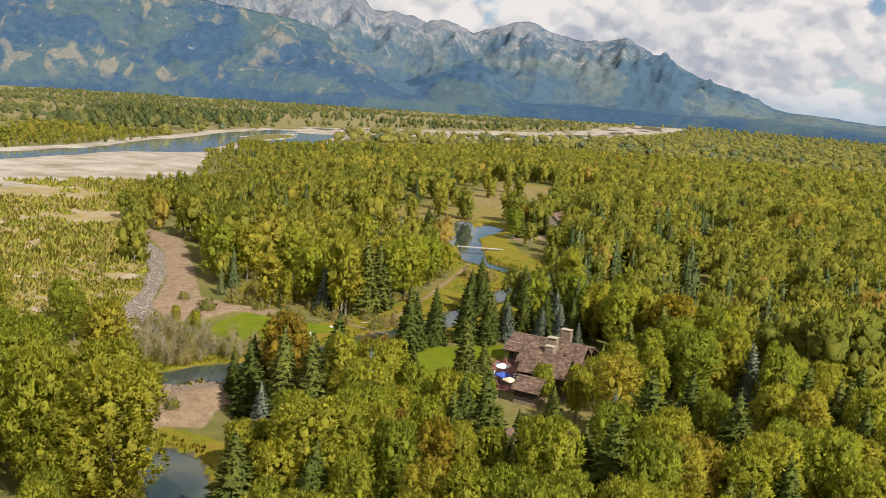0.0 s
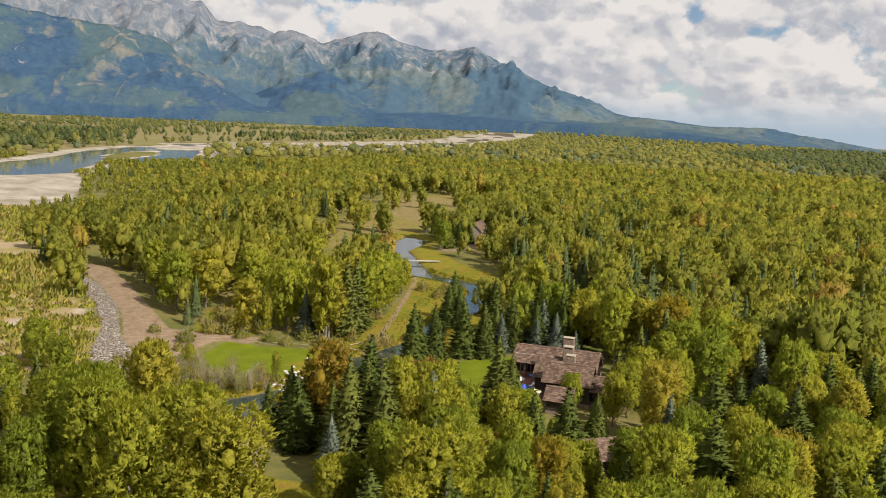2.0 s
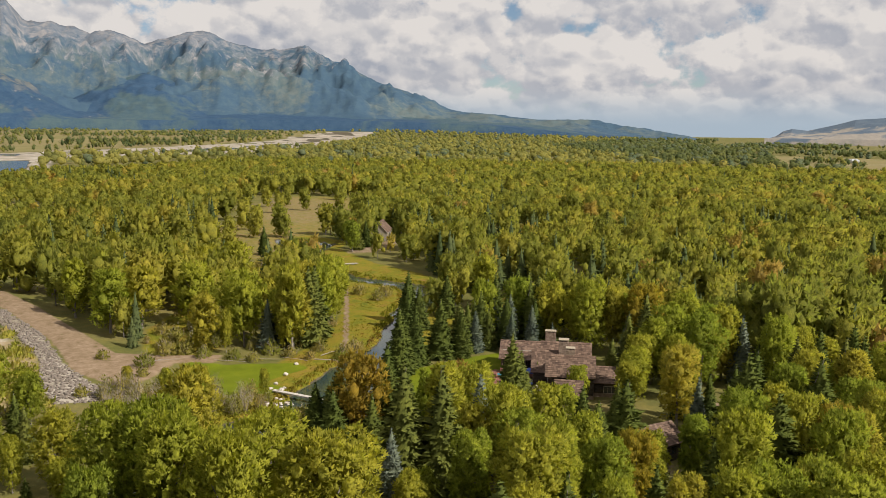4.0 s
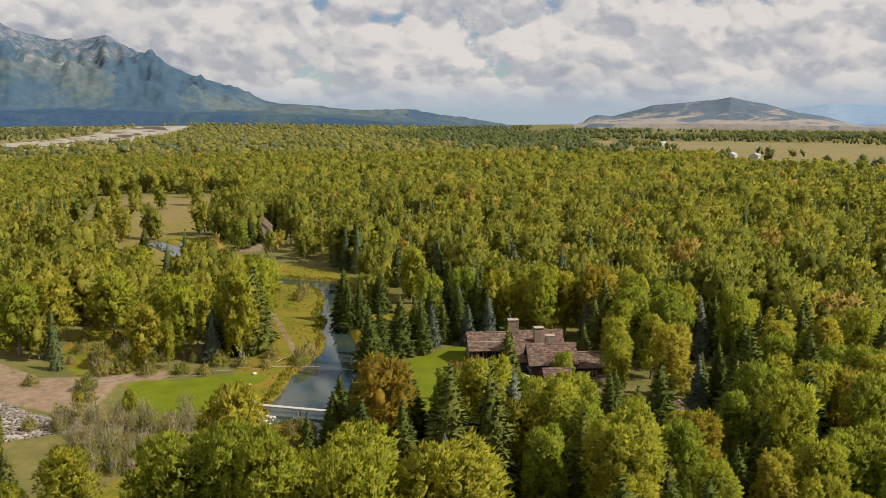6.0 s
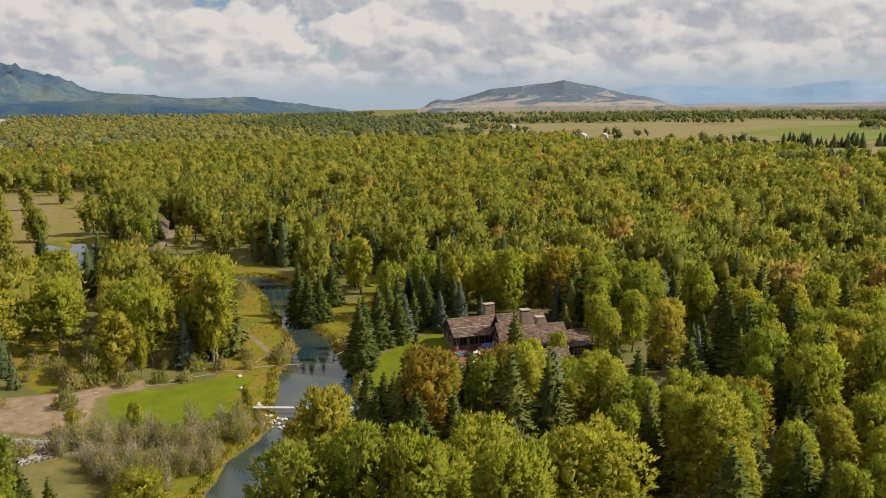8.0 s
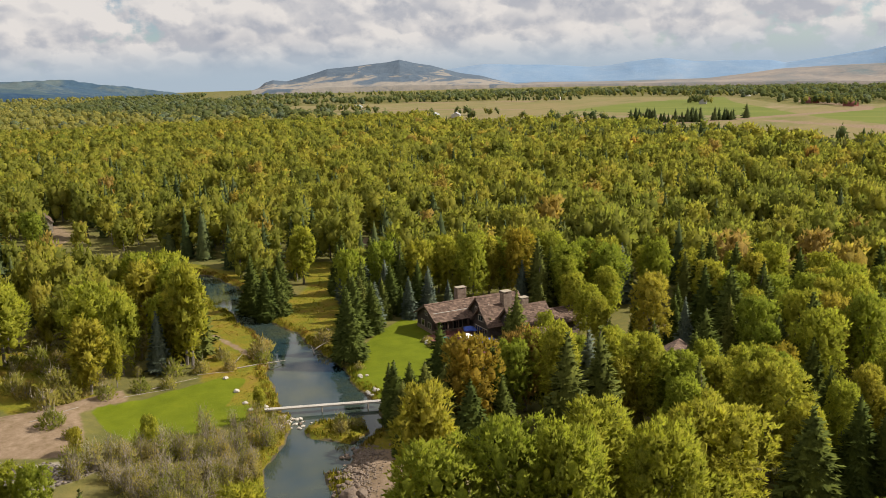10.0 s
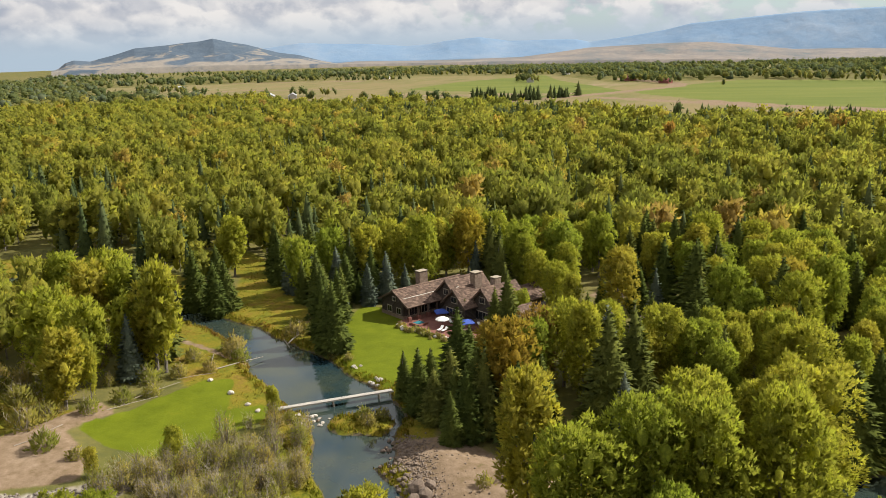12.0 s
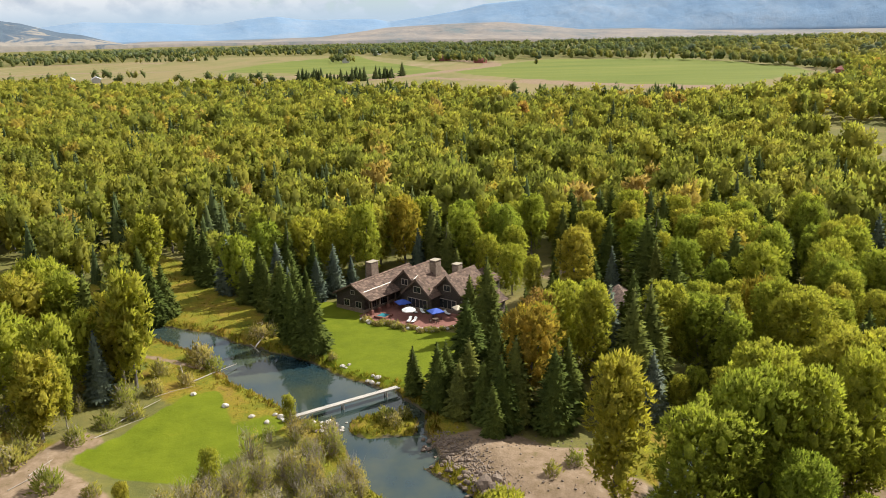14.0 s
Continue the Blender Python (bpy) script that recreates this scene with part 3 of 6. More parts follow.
NEAR_SHORE = [(-240, 960), (-120, 960), (60, 1250), (330, 1650), (800, 2500), (1000, 3300), (800, 3400), (300, 2300), (-100, 1700), (-260, 1300)]
TRACKS = [[(640, 470), (738, 414), (834, 348), (896, 319), (1032, 255), (1108, 262), (1290, 380)], [(811, 305), (684, 153), (614, 15)], [(740, 188), (581, 25)], [(1053, 1002), (1090, 914), (1069, 738)], [(1431, 1243), (1401, 897)], [(878, 586), (900, 362)]]
WEST_FIELD = [(-275, 1440), (-150, 1560), (100, 2330), (250, 2900), (-360, 2900), (-450, 2000)]
CLEARING = [(-37, 432), (-26, 392), (-12, 366), (8, 362), (24, 425), (60, 466), (104, 560), (120, 640), (75, 682), (50, 640), (20, 570), (0, 500), (-20, 478)]
CREEK_UP = [(27, 426), (36, 408), (23, 384), (11, 352), (1, 356), (8, 374), (15, 396)]
WEST_PLAIN = [(-1600, 760), (-360, 700), (-330, 1080), (-300, 1260), (-205, 1650), (30, 1960), (300, 2460), (800, 3500), (-1600, 3500)]
GRASSLAND = [[(-46, 274), (-39, 268), (-31, 260), (-38, 233), (-47, 221), (-56, 229), (-54, 255)], [(-7, 364), (20, 405), (25, 379), (-1, 341), (-14, 314), (-29, 287), (-24, 326)],
             [(3, 497), (56, 465), (105, 611), (84, 667), (51, 679), (20, 600)]]
GLADES = [[(13, 141), (27, 136), (21, 126), (12, 129)], [(92, 262), (76, 258), (84, 272), (104, 284), (112, 280)], [(-46, 100), (-38, 112), (-50, 116), (-56, 104)], [(8, 98), (14, 112), (30, 114), (24, 100)],
          [(44, 150), (50, 158), (60, 150), (52, 143)], [(30, 372), (38, 392), (56, 402), (66, 428), (74, 420), (62, 390), (44, 372)]]
HOUSE_O, HOUSE_A = (20.5, 193.1), -29.5     # the west gable's foot, the ridge's heading
HOUSE_M = pose(*HOUSE_O, 0, 0, 0, HOUSE_A)
YARD = [tuple((HOUSE_M @ Vector((x, y, 0)))[:2]) for x, y in ((-4, 7), (24, 8), (32, -10), (33, -28), (16, -33), (8, -25), (-4, -20), (-4, -5))]


def ground_height(px, py):
    px, py = np.asarray(px, float), np.asarray(py, float)
    far = np.hypot(px + 70, py - 60)
    z = 0.12 * wavy(px, py, 17.0) + 0.10 * wavy(px, py, 6.1, 2.0) + 0.5 * wavy(px, py, 90.0, 1.0) * step(far, 200, 500)
    flat = np.maximum(step(signed(px, py, LAWN_E), -6, 2), step(signed(px, py, YARD), -6, 2))
    z = z * (1 - 0.85 * flat) + 0.1 * flat
    z += 1.3 * step(signed(px, py, MOUND), -0.5, 6.0)
    z += 0.9 * step(signed(px, py, ROAD), -3, 3) + 0.5 * step(signed(px, py, RIPRAP), -2, 4)
    # channels
    near = far < 700
    wet = np.full(px.shape, -50.0)
    if near.any():
        a, b = px[near], py[near]
        d = np.maximum(signed(a, b, POND), signed(a, b, LOWER))
        d = np.maximum.reduce([d, signed(a, b, CREEK_UP), 4.6 - along(a, b, UPSTREAM)])
        d = np.maximum(d, 4.2 - along(a, b, DOWNSTREAM))
        d = d + 0.5 * wavy(a, b, 2.6, 3.0)
        d = np.minimum(d, -np.maximum(signed(a, b, TONGUE), signed(a, b, ISLET)))
        wet[near] = d
    z = np.where(wet > -2.2, np.minimum(z, np.interp(wet, [-2.2, -0.2, 0.6, 4.0], [0.3, -0.62, -1.15, -1.9])), z)
    bars = np.maximum(4 * signed(px, py, RIVERBARS[0]) + 10, signed(px, py, RIVERBARS[1]))
    river = signed(px, py, RIVER) - np.maximum(0, bars) * 2 + 8 * wavy(px, py, 45.0, 4.0) + 34 * step(py, 1150, 1500) * (wavy(px, py, 34.0, 6.0) - 0.2)
    z = np.where(river > -25, np.minimum(z, np.interp(river, [-25, 0, 12], [0.1, -0.9, -2.0])), z)
    # the valley floor lifts gently towards its rim
    az = np.degrees(np.arctan2(px + 120, py - 70))
    z = z + 48 * step(far, 2300, 4750) * (1 - 0.9 * step(az, 16, 40))
    z = z - 46 * step(far, 1500, 3900) * step(az, 52, 100)
    return z, wet, river


def axis(lo, fine_lo, fine_hi, hi, fine, grow, most):
    out = list(np.arange(fine_lo, fine_hi, fine))
    for start, end, sign in ((fine_lo, lo, -1), (out[-1], hi, 1)):
        x, s = start, fine
        while sign * (end - x) > 0:
            s = min(s * grow, most if abs(x) < 1700 else 160)
            x += sign * s
            out.append(x)
    return np.array(sorted(out))


def build_ground():
    xs = axis(-4700, -86, 50, 4700, 1.5, 1.06, 24.0)
    ys = axis(-2200, 112, 320, 4800, 1.5, 1.06, 26.0)
    X, Y = np.meshgrid(xs, ys, indexing="ij")
    px, py = X.ravel(), Y.ravel()
    z, wet, river = ground_height(px, py)
    n, k = len(xs), len(ys)
    idx = np.arange(n * k).reshape(n, k)
    quads = np.stack([idx[:-1, :-1], idx[1:, :-1], idx[1:, 1:], idx[:-1, 1:]], -1).reshape(-1, 4)
    me = raw_mesh("ground", np.stack([px, py, z], -1), quads=quads, smooth=True)
    cover = {
        "lawn": np.maximum(step(signed(px, py, LAWN_W), -1.0, 1.0), step(signed(px, py, LAWN_E), -1.0, 1.0)),
        "meadow": np.maximum.reduce([step(signed(px, py, MEADOW_W), -5, 3), step(signed(px, py, MEADOW_E), -5, 3), step(signed(px, py, MEADOW_N), -4, 3), *(step(signed(px, py, g), -5, 3) for g in GRASSLAND[:2]), 0.62 * step(signed(px, py, CLEARING), -8, 8), step(signed(px, py, TONGUE), -1, 1),
                                     step(signed(px, py, ISLET), -1, 1), step(wet, -9, -4)]),
        "dirt": np.maximum.reduce([*(0.85 * step(-along(px, py, line), -21, -7) for line in TRACKS), 0.75 * step(-along(px, py, RUNNEL), -1.6, -0.3), step(signed(px, py, ROAD), -2, 2), step(signed(px, py, MOUND), -2, 2), 0.46 * step(signed(px, py, CLEARING), -8, 8), 0.50 * step(signed(px, py, GRASSLAND[2]), -20, 20)]
                                  + [0.6 * step(signed(px, py, g), -3, 3) for g in GLADES]),
        "flats": step(signed(px, py, FLATS), -12, 12),
        "gravel": np.maximum.reduce([step(signed(px, py, BARS), -15, 10), step(signed(px, py, SHORE), -10, 10), step(river, -45, -8), 0.7 * step(signed(px, py, RIPRAP), -1, 1)]),
        "tan": np.maximum.reduce([step(signed(px, py, FIELD), -6, 6), 0.44 * step(signed(px, py, PLAINS), -60, 60), 0.9 * step(signed(px, py, WEST_PLAIN), -20, 20)]),
        "crop": step(signed(px, py, CROP), -8, 8),
        "mud": np.maximum(step(wet, -1.0, 0.2), step(river, -4, 2)),
    }
    for name, v in cover.items():
        me.attributes.new(name, "FLOAT", "POINT").data.foreach_set("value", v.astype(np.float32))
    tagged(part("ground", me, M_GROUND), "valley floor of grass, dirt, gravel bars and hay fields", "ground", kind="structure")


def sheet(name, outline, z, material, label):
    bm = bmesh.new()
    bm.faces.new([bm.verts.new((x, y, z)) for x, y in outline])
    bmesh.ops.triangulate(bm, faces=bm.faces[:])
    tagged(part(name, bm, material), label, "water", kind="structure")


build_ground()
sheet("creek", [(-90, 60), (-10, 60), (60, 240), (60, 300), (40, 440), (0, 440), (-5, 330), (-20, 250), (-70, 200), (-90, 160)], -0.72, M_WATER, "still dark creek and pond between grassy banks")
sheet("river", [(-1000, 250), (-420, 420), (-100, 900), (-60, 1400), (200, 1760), (960, 3300), (820, 3480), (300, 2430), (-200, 1650), (-330, 1240), (-380, 700), (-1000, 480)],
      -1.0, M_RIVER, "broad shallow grey river between gravel bars")

# ---------------------------------------------------------------- far hills


def crest_at(pairs, az):
    return np.interp(az, [p[0] for p in pairs], [p[1] for p in pairs])


def hills(name, eye, az0, az1, crest, foot, r0, r1, material, label, rough, seed, stepaz=0.14, rows=34, peak=1.0):
    """A range whose skyline stands at the given elevations (degrees) over each heading (degrees), seen from eye."""
    az = np.arange(az0, az1, stepaz)
    s = np.linspace(0, 1.12, rows)
    verts = []
    for i, a in enumerate(az):
        top = crest_at(crest, a)
        base = crest_at(foot, a)
        d = (math.sin(radians(a)), math.cos(radians(a)))
        for j, q in enumerate(s):
            r = r0 + (r1 - r0) * q
            p = Vector((d[0] * r, d[1] * r, 0)) * 0.0011
            rid = 1 - abs(noise.noise(p * 1.5 + Vector((seed, 0, 0)))) * 2
            rid2 = 1 - abs(noise.noise(p * 3.9 + Vector((0, seed, 0)))) * 2
            rid3 = noise.fractal(p * 13, 0.9, 2.0, 4)
            w = max(0.0, min(1.0, q * 1.0)) if q <= 1 else max(0.0, 1 - (q - 1) * 6)
            prof = w ** peak
            body = math.sin(math.pi * min(q, 1.0))
            el = base + (top - base) * prof
            body *= min(1.0, max(0.0, top - base) / 3.0)
            z = eye[2] + math.tan(radians(el)) * r + rough * body * (0.55 * rid + 0.35 * rid2 + 0.22 * rid3) * (r1 - r0) * 0.22 - rough * body * 40
            z += rough * 13 * rid3 * min(1.0, q) * min(1.0, max(0.0, top - base - 0.8) / 3.0) if q <= 1 else 0
            if j == 0:
                z = min(z, 0) - 40
            verts.append((eye[0] + d[0] * r, eye[1] + d[1] * r, z))
    k = len(s)
    idx = np.arange(len(az) * k).reshape(len(az), k)
    quads = np.stack([idx[:-1, :-1], idx[:-1, 1:], idx[1:, 1:], idx[1:, :-1]], -1).reshape(-1, 4)
    me = raw_mesh(name, verts, quads=quads, smooth=True)
    tagged(part(name, me, material), label, "mountain", kind="structure")


EYE_W, EYE_E = (-45, 8, 57), (-128, 78, 57)
CREST_W = [(-40, 8.6), (-27, 8.0), (-16, 7.4), (-11, 7.1), (-7, 7.0), (-5.2, 6.9), (-4.4, 5.9), (-4.1, 5.68), (-3.0, 5.82), (-1.7, 5.56), (-0.7, 5.21), (0.4, 5.44), (1.4, 5.15), (2.4, 4.68), (3.8, 5.09), (4.9, 5.59), (6.3, 5.66), (7.4, 5.07), (9.2, 4.68),
           (10.2, 4.80), (10.7, 4.66), (11.6, 4.78), (12.15, 4.92), (12.6, 4.75), (14.0, 3.98), (14.8, 3.9), (16.3, 3.0), (18.15, 2.40), (20.0, 1.68), (21.5, 0.90), (23.8, 0.78), (27.4, 0.42), (31, 0.40), (32.3, 0.12), (34, -0.1), (37, -0.55), (40, -1.2)]
FOOT_W = [(-40, -0.6), (-27, -0.5), (-14, -0.2), (0, 0.0), (15, 0.15), (24, 0.0), (30, -0.5), (40, -1.3)]
CREST_F = [(-40, 6.6), (-27, 6.2), (-18, 5.9), (-14, 5.4), (-11.1, 5.05), (-9.6, 4.9), (-8.2, 4.55), (-7.2, 4.1), (-6.3, 3.2), (-3.7, 1.95), (-1.75, 1.0), (0, 0.5), (3, 0.15), (6, -0.2)]
CREST_S = [(-6, -0.2), (-3, 0.9), (-1.2, 1.9), (0.5, 2.6), (2.2, 2.95), (3.6, 2.85), (5.0, 2.3), (5.8, 1.65), (7.8, 1.5), (9.9, 1.3), (11, 0.9), (15, 0.62), (20, 0.5), (28, 0.15), (33, -0.5), (36, -1.2)]
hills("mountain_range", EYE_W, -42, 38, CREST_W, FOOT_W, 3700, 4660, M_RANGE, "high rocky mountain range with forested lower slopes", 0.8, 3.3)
hills("forested_ridge", EYE_W, -42, 6, CREST_F, FOOT_W, 3450, 4050, M_FRONT, "dark forested mountain shoulder with painted cloud shade and pale cleared runs", 0.6, 8.1)
hills("timbered_spur", EYE_W, -6, 36, CREST_S, FOOT_W, 3560, 4150, M_SPUR, "dark timbered spur with painted cloud shade at the foot of the range", 0.55, 4.6)
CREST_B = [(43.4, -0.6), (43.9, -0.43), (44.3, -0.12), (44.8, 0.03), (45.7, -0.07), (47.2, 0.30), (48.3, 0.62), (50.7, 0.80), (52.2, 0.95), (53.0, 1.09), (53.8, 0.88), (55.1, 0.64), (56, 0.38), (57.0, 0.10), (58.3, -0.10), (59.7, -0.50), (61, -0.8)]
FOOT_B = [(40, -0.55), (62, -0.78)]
hills("butte", EYE_E, 43.4, 61, CREST_B, FOOT_B, 3400, 3850, M_BUTTE, "long lone butte with sage slopes and dark timber, haze painted in", 0.3, 5.2, 0.06, 28)
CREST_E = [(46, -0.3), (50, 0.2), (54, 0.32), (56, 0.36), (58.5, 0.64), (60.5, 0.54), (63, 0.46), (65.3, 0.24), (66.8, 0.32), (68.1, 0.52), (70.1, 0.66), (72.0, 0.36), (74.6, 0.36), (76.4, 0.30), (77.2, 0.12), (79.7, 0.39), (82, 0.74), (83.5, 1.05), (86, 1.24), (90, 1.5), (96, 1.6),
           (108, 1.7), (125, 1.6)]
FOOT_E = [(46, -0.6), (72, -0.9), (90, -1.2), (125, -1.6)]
hills("far_range", EYE_E, 46, 125, CREST_E, FOOT_E, 4250, 4700, M_FAR, "distant mountain range painted pale blue with haze", 0.16, 1.7, 0.16, 26, 0.8)
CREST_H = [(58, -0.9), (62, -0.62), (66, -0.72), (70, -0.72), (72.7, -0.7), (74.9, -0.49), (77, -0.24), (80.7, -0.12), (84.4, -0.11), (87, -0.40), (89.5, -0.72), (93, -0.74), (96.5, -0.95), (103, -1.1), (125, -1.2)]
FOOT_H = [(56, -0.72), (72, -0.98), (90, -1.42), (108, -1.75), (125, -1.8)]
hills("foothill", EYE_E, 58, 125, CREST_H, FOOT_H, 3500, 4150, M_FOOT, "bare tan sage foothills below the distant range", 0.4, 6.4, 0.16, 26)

# ---------------------------------------------------------------- trees: templates
RNG = np.random.default_rng(7)
ICO_V = {}


def ico(sub):
    if sub not in ICO_V:
        bm = bmesh.new()
        bmesh.ops.create_icosphere(bm, subdivisions=sub, radius=1.0)
        ICO_V[sub] = (np.array([v.co[:] for v in bm.verts]), np.array([[v.index for v in f.verts] for f in bm.faces]))
        bm.free()
    return ICO_V[sub]


def unit(v):
    return v / (np.linalg.norm(v, axis=1, keepdims=True) + 1e-9)


def sprays(pos, axis, out, length, rng, slim=0.46):
    """Tapering leaf sprays: one triangle each, growing from pos along axis, its face turned outwards."""
    n = len(pos)
    axis = unit(axis)
    side = unit(np.cross(axis, out + rng.normal(0, 0.35, (n, 3))))
    s = (length * rng.uniform(0.6, 1.3, n))[:, None]
    turn = np.where((np.cross(side, axis) * out).sum(1, keepdims=True) > 0, 1.0, -1.0)
    side = side * turn * s * slim * 0.5
    return np.stack([pos - side, pos + side, pos + axis * s], 1).reshape(-1, 3), np.arange(3 * n).reshape(n, 3)


def crown_arrays(seed, h, w, lumps, leaves, leaf, sub, low=0.20, lean=0.0, size=(0.13, 0.21), heart=0.70, slim=0.46):
    """A broad-leaved crown: domes of foliage over a hidden heart, with upright ragged sprays on their outsides.
    Vertices, triangles, no quads, and the soft normals of the leaf masses."""
    rng = np.random.default_rng(seed)
    cs, rs = [], []
    for i in range(lumps):
        t = low + (1 - low) * ((i + rng.uniform(0.1, 0.9)) / lumps) ** 0.85
        q = (t - low) / (1 - low)
        env = 0.5 * w * (math.sin(math.pi * min(1.0, 0.20 + 0.67 * q)) ** 0.6) * rng.uniform(0.82, 1.12)
        ang = i * 2.399 + rng.uniform(-0.5, 0.5)
        rad = w * rng.uniform(*size) * (1.0 if q < 0.75 else 0.9)
        off = max(0.0, env - rad * 0.85) * rng.uniform(0.55, 1.0)
        tall = rad * rng.uniform(1.3, 2.1)
        cs.append((math.cos(ang) * off + lean * q * w, math.sin(ang) * off, min(t * h, h - tall * 1.08)))
        rs.append((rad, rad, tall))
    cs.append((0, 0, h * 0.55)), rs.append((w * 0.24, w * 0.24, h * 0.30))
    cs, rs = np.array(cs), np.array(rs)
    iv, it = ico(sub)
    V, T, N = [], [], []
    n0 = 0
    for c, r in zip(cs, rs):
        jig = 1 + rng.normal(0, 0.10, (len(iv), 1))
        V.append(c + iv * r * heart * jig)
        T.append(it + n0)
        N.append(iv + (0, 0, 0.4))
        n0 += len(iv)
    # tufts of sprays, fanned out from one twig each
    fan = 7 if leaves > 1000 else 3 if leaves > 200 else 1
    tufts = leaves // fan
    pick = rng.choice(len(cs), tufts * 2, p=(rs[:, 0] ** 2) / (rs[:, 0] ** 2).sum())
    d = unit(rng.normal(0, 1, (tufts * 2, 3)) + (0, 0, 0.35))
    pos = cs[pick] + d * rs[pick] * (rng.uniform(0.70, 0.98, (tufts * 2, 1)) + 0.20 * np.maximum(0, rng.normal(0, 0.6, (tufts * 2, 1))))
    deep = np.zeros(len(pos), bool)
    for i, (c, r) in enumerate(zip(cs, rs)):
        deep |= (np.linalg.norm((pos - c) / r, axis=1) < 0.66) & (pick != i)
    keep = np.where(~deep & (pos[:, 2] > h * low * 0.5))[0][:tufts]
    # the whole crown's roundness shows as well as each dome's
    whole = unit((pos[keep] - (0, 0, h * 0.45)) / (w * 0.5, w * 0.5, h * 0.5))
    soft = unit(d[keep] * 0.46 + whole * 0.34 + (0, 0, 0.30) + rng.normal(0, 0.30, (len(keep), 3)))
    d, soft, pos = np.repeat(d[keep], fan, axis=0), np.repeat(soft, fan, axis=0), np.repeat(pos[keep], fan, axis=0)
    splay = rng.normal(0, 0.55, d.shape)
    nv, nt = sprays(pos + splay * leaf * 0.45, d * 0.8 + (0, 0, 0.7) + splay, d, leaf, rng, slim)
    V.append(nv)
    T.append(nt + n0)
    N.append(np.repeat(unit(soft + splay * 0.30), 3, axis=0))
    return np.concatenate(V), np.concatenate(T), np.zeros((0, 4), int), unit(np.concatenate(N))


def spruce_arrays(seed, h, w, whorls, tufts, leaf=0.85):
    """A spruce: tiers of boughs set with needle sprays, drooping below and rising towards the tip, round a dark heart."""
    rng = np.random.default_rng(seed)
    seg = 7
    rings = ((0.04, 0.62), (0.10, 0.70), (0.4, 0.46), (0.75, 0.18), (0.97, 0.01))
    hv = np.array([(math.cos(2 * math.pi * k / seg) * f * w * 0.5, math.sin(2 * math.pi * k / seg) * f * w * 0.5, z * h) for z, f in rings for k in range(seg)])
    hq = np.array([[j * seg + k, j * seg + (k + 1) % seg, (j + 1) * seg + (k + 1) % seg, (j + 1) * seg + k] for j in range(len(rings) - 1) for k in range(seg)])
    # more tufts low down, where the tree is broad
    tier = np.minimum(whorls - 1, (whorls * (1 - np.sqrt(rng.uniform(0.0, 1.0, tufts)))).astype(int))
    q = np.minimum(0.995, (tier + 0.5) / whorls + rng.normal(0, 0.12 / whorls, tufts))
    arms = np.maximum(4, (11 * (1 - 0.6 * q)).astype(int))
    arm = np.floor(rng.uniform(0, 1, tufts) * arms)
    key = np.sin(tier * 12.9898 + arm * 78.233 + seed) * 43758.5453
    luck = key - np.floor(key)
    ang = 2 * math.pi * arm / arms + tier * 1.3 + rng.normal(0, 0.5 / arms, tufts) * 2.2
    reach = (0.5 * w * (1 - q) ** 0.86 * np.minimum(1.0, 0.72 + 3 * q) + 0.10) * (0.74 + 0.42 * luck)
    along_arm = rng.uniform(0.42, 1.0, tufts) ** 0.7
    r = reach * along_arm
    droop = 0.42 * (0.45 - q) + 0.10
    z = h * (0.04 + 0.93 * q) - r * droop + 0.10 * r * along_arm ** 3
    d = np.stack([np.cos(ang), np.sin(ang), np.zeros(tufts)], 1)
    s = np.stack([-np.sin(ang), np.cos(ang), np.zeros(tufts)], 1)
    pos = d * (r - leaf * 0.45)[:, None] + np.stack([0 * z, 0 * z, z], 1)
    axis = d + s * rng.normal(0, 0.55, (tufts, 1)) + np.stack([0 * q, 0 * q, 0.75 * (q - 0.42) + rng.normal(0, 0.16, tufts)], 1)
    face = unit(d * 0.35 + (0, 0, 1.0) + rng.normal(0, 0.3, (tufts, 3)))
    nv, nt = sprays(pos, axis, face, leaf * (0.65 + 0.5 * (1 - q)), rng, 0.62)
    soft = np.repeat(unit(d * 0.75 + (0, 0, 0.55) + rng.normal(0, 0.25, (tufts, 3))), 3, axis=0)
    hn = unit(hv * (1, 1, 0) + (0, 0, 0.2))
    return np.concatenate([hv, nv]), nt + len(hv), hq, np.concatenate([hn, soft])


def tube(bm, pts, radii, seg=7):
    """One closed tube through the points."""
    rings = []
    for p, r in zip(pts, radii):
        rings.append([bm.verts.new((p[0] + math.cos(2 * math.pi * k / seg) * r, p[1] + math.sin(2 * math.pi * k / seg) * r, p[2])) for k in range(seg)])
    for a, b in zip(rings, rings[1:]):
        for k in range(seg):
            bm.faces.new((a[k], a[(k + 1) % seg], b[(k + 1) % seg], b[k]))
    bm.faces.new(rings[0][::-1]), bm.faces.new(rings[-1])


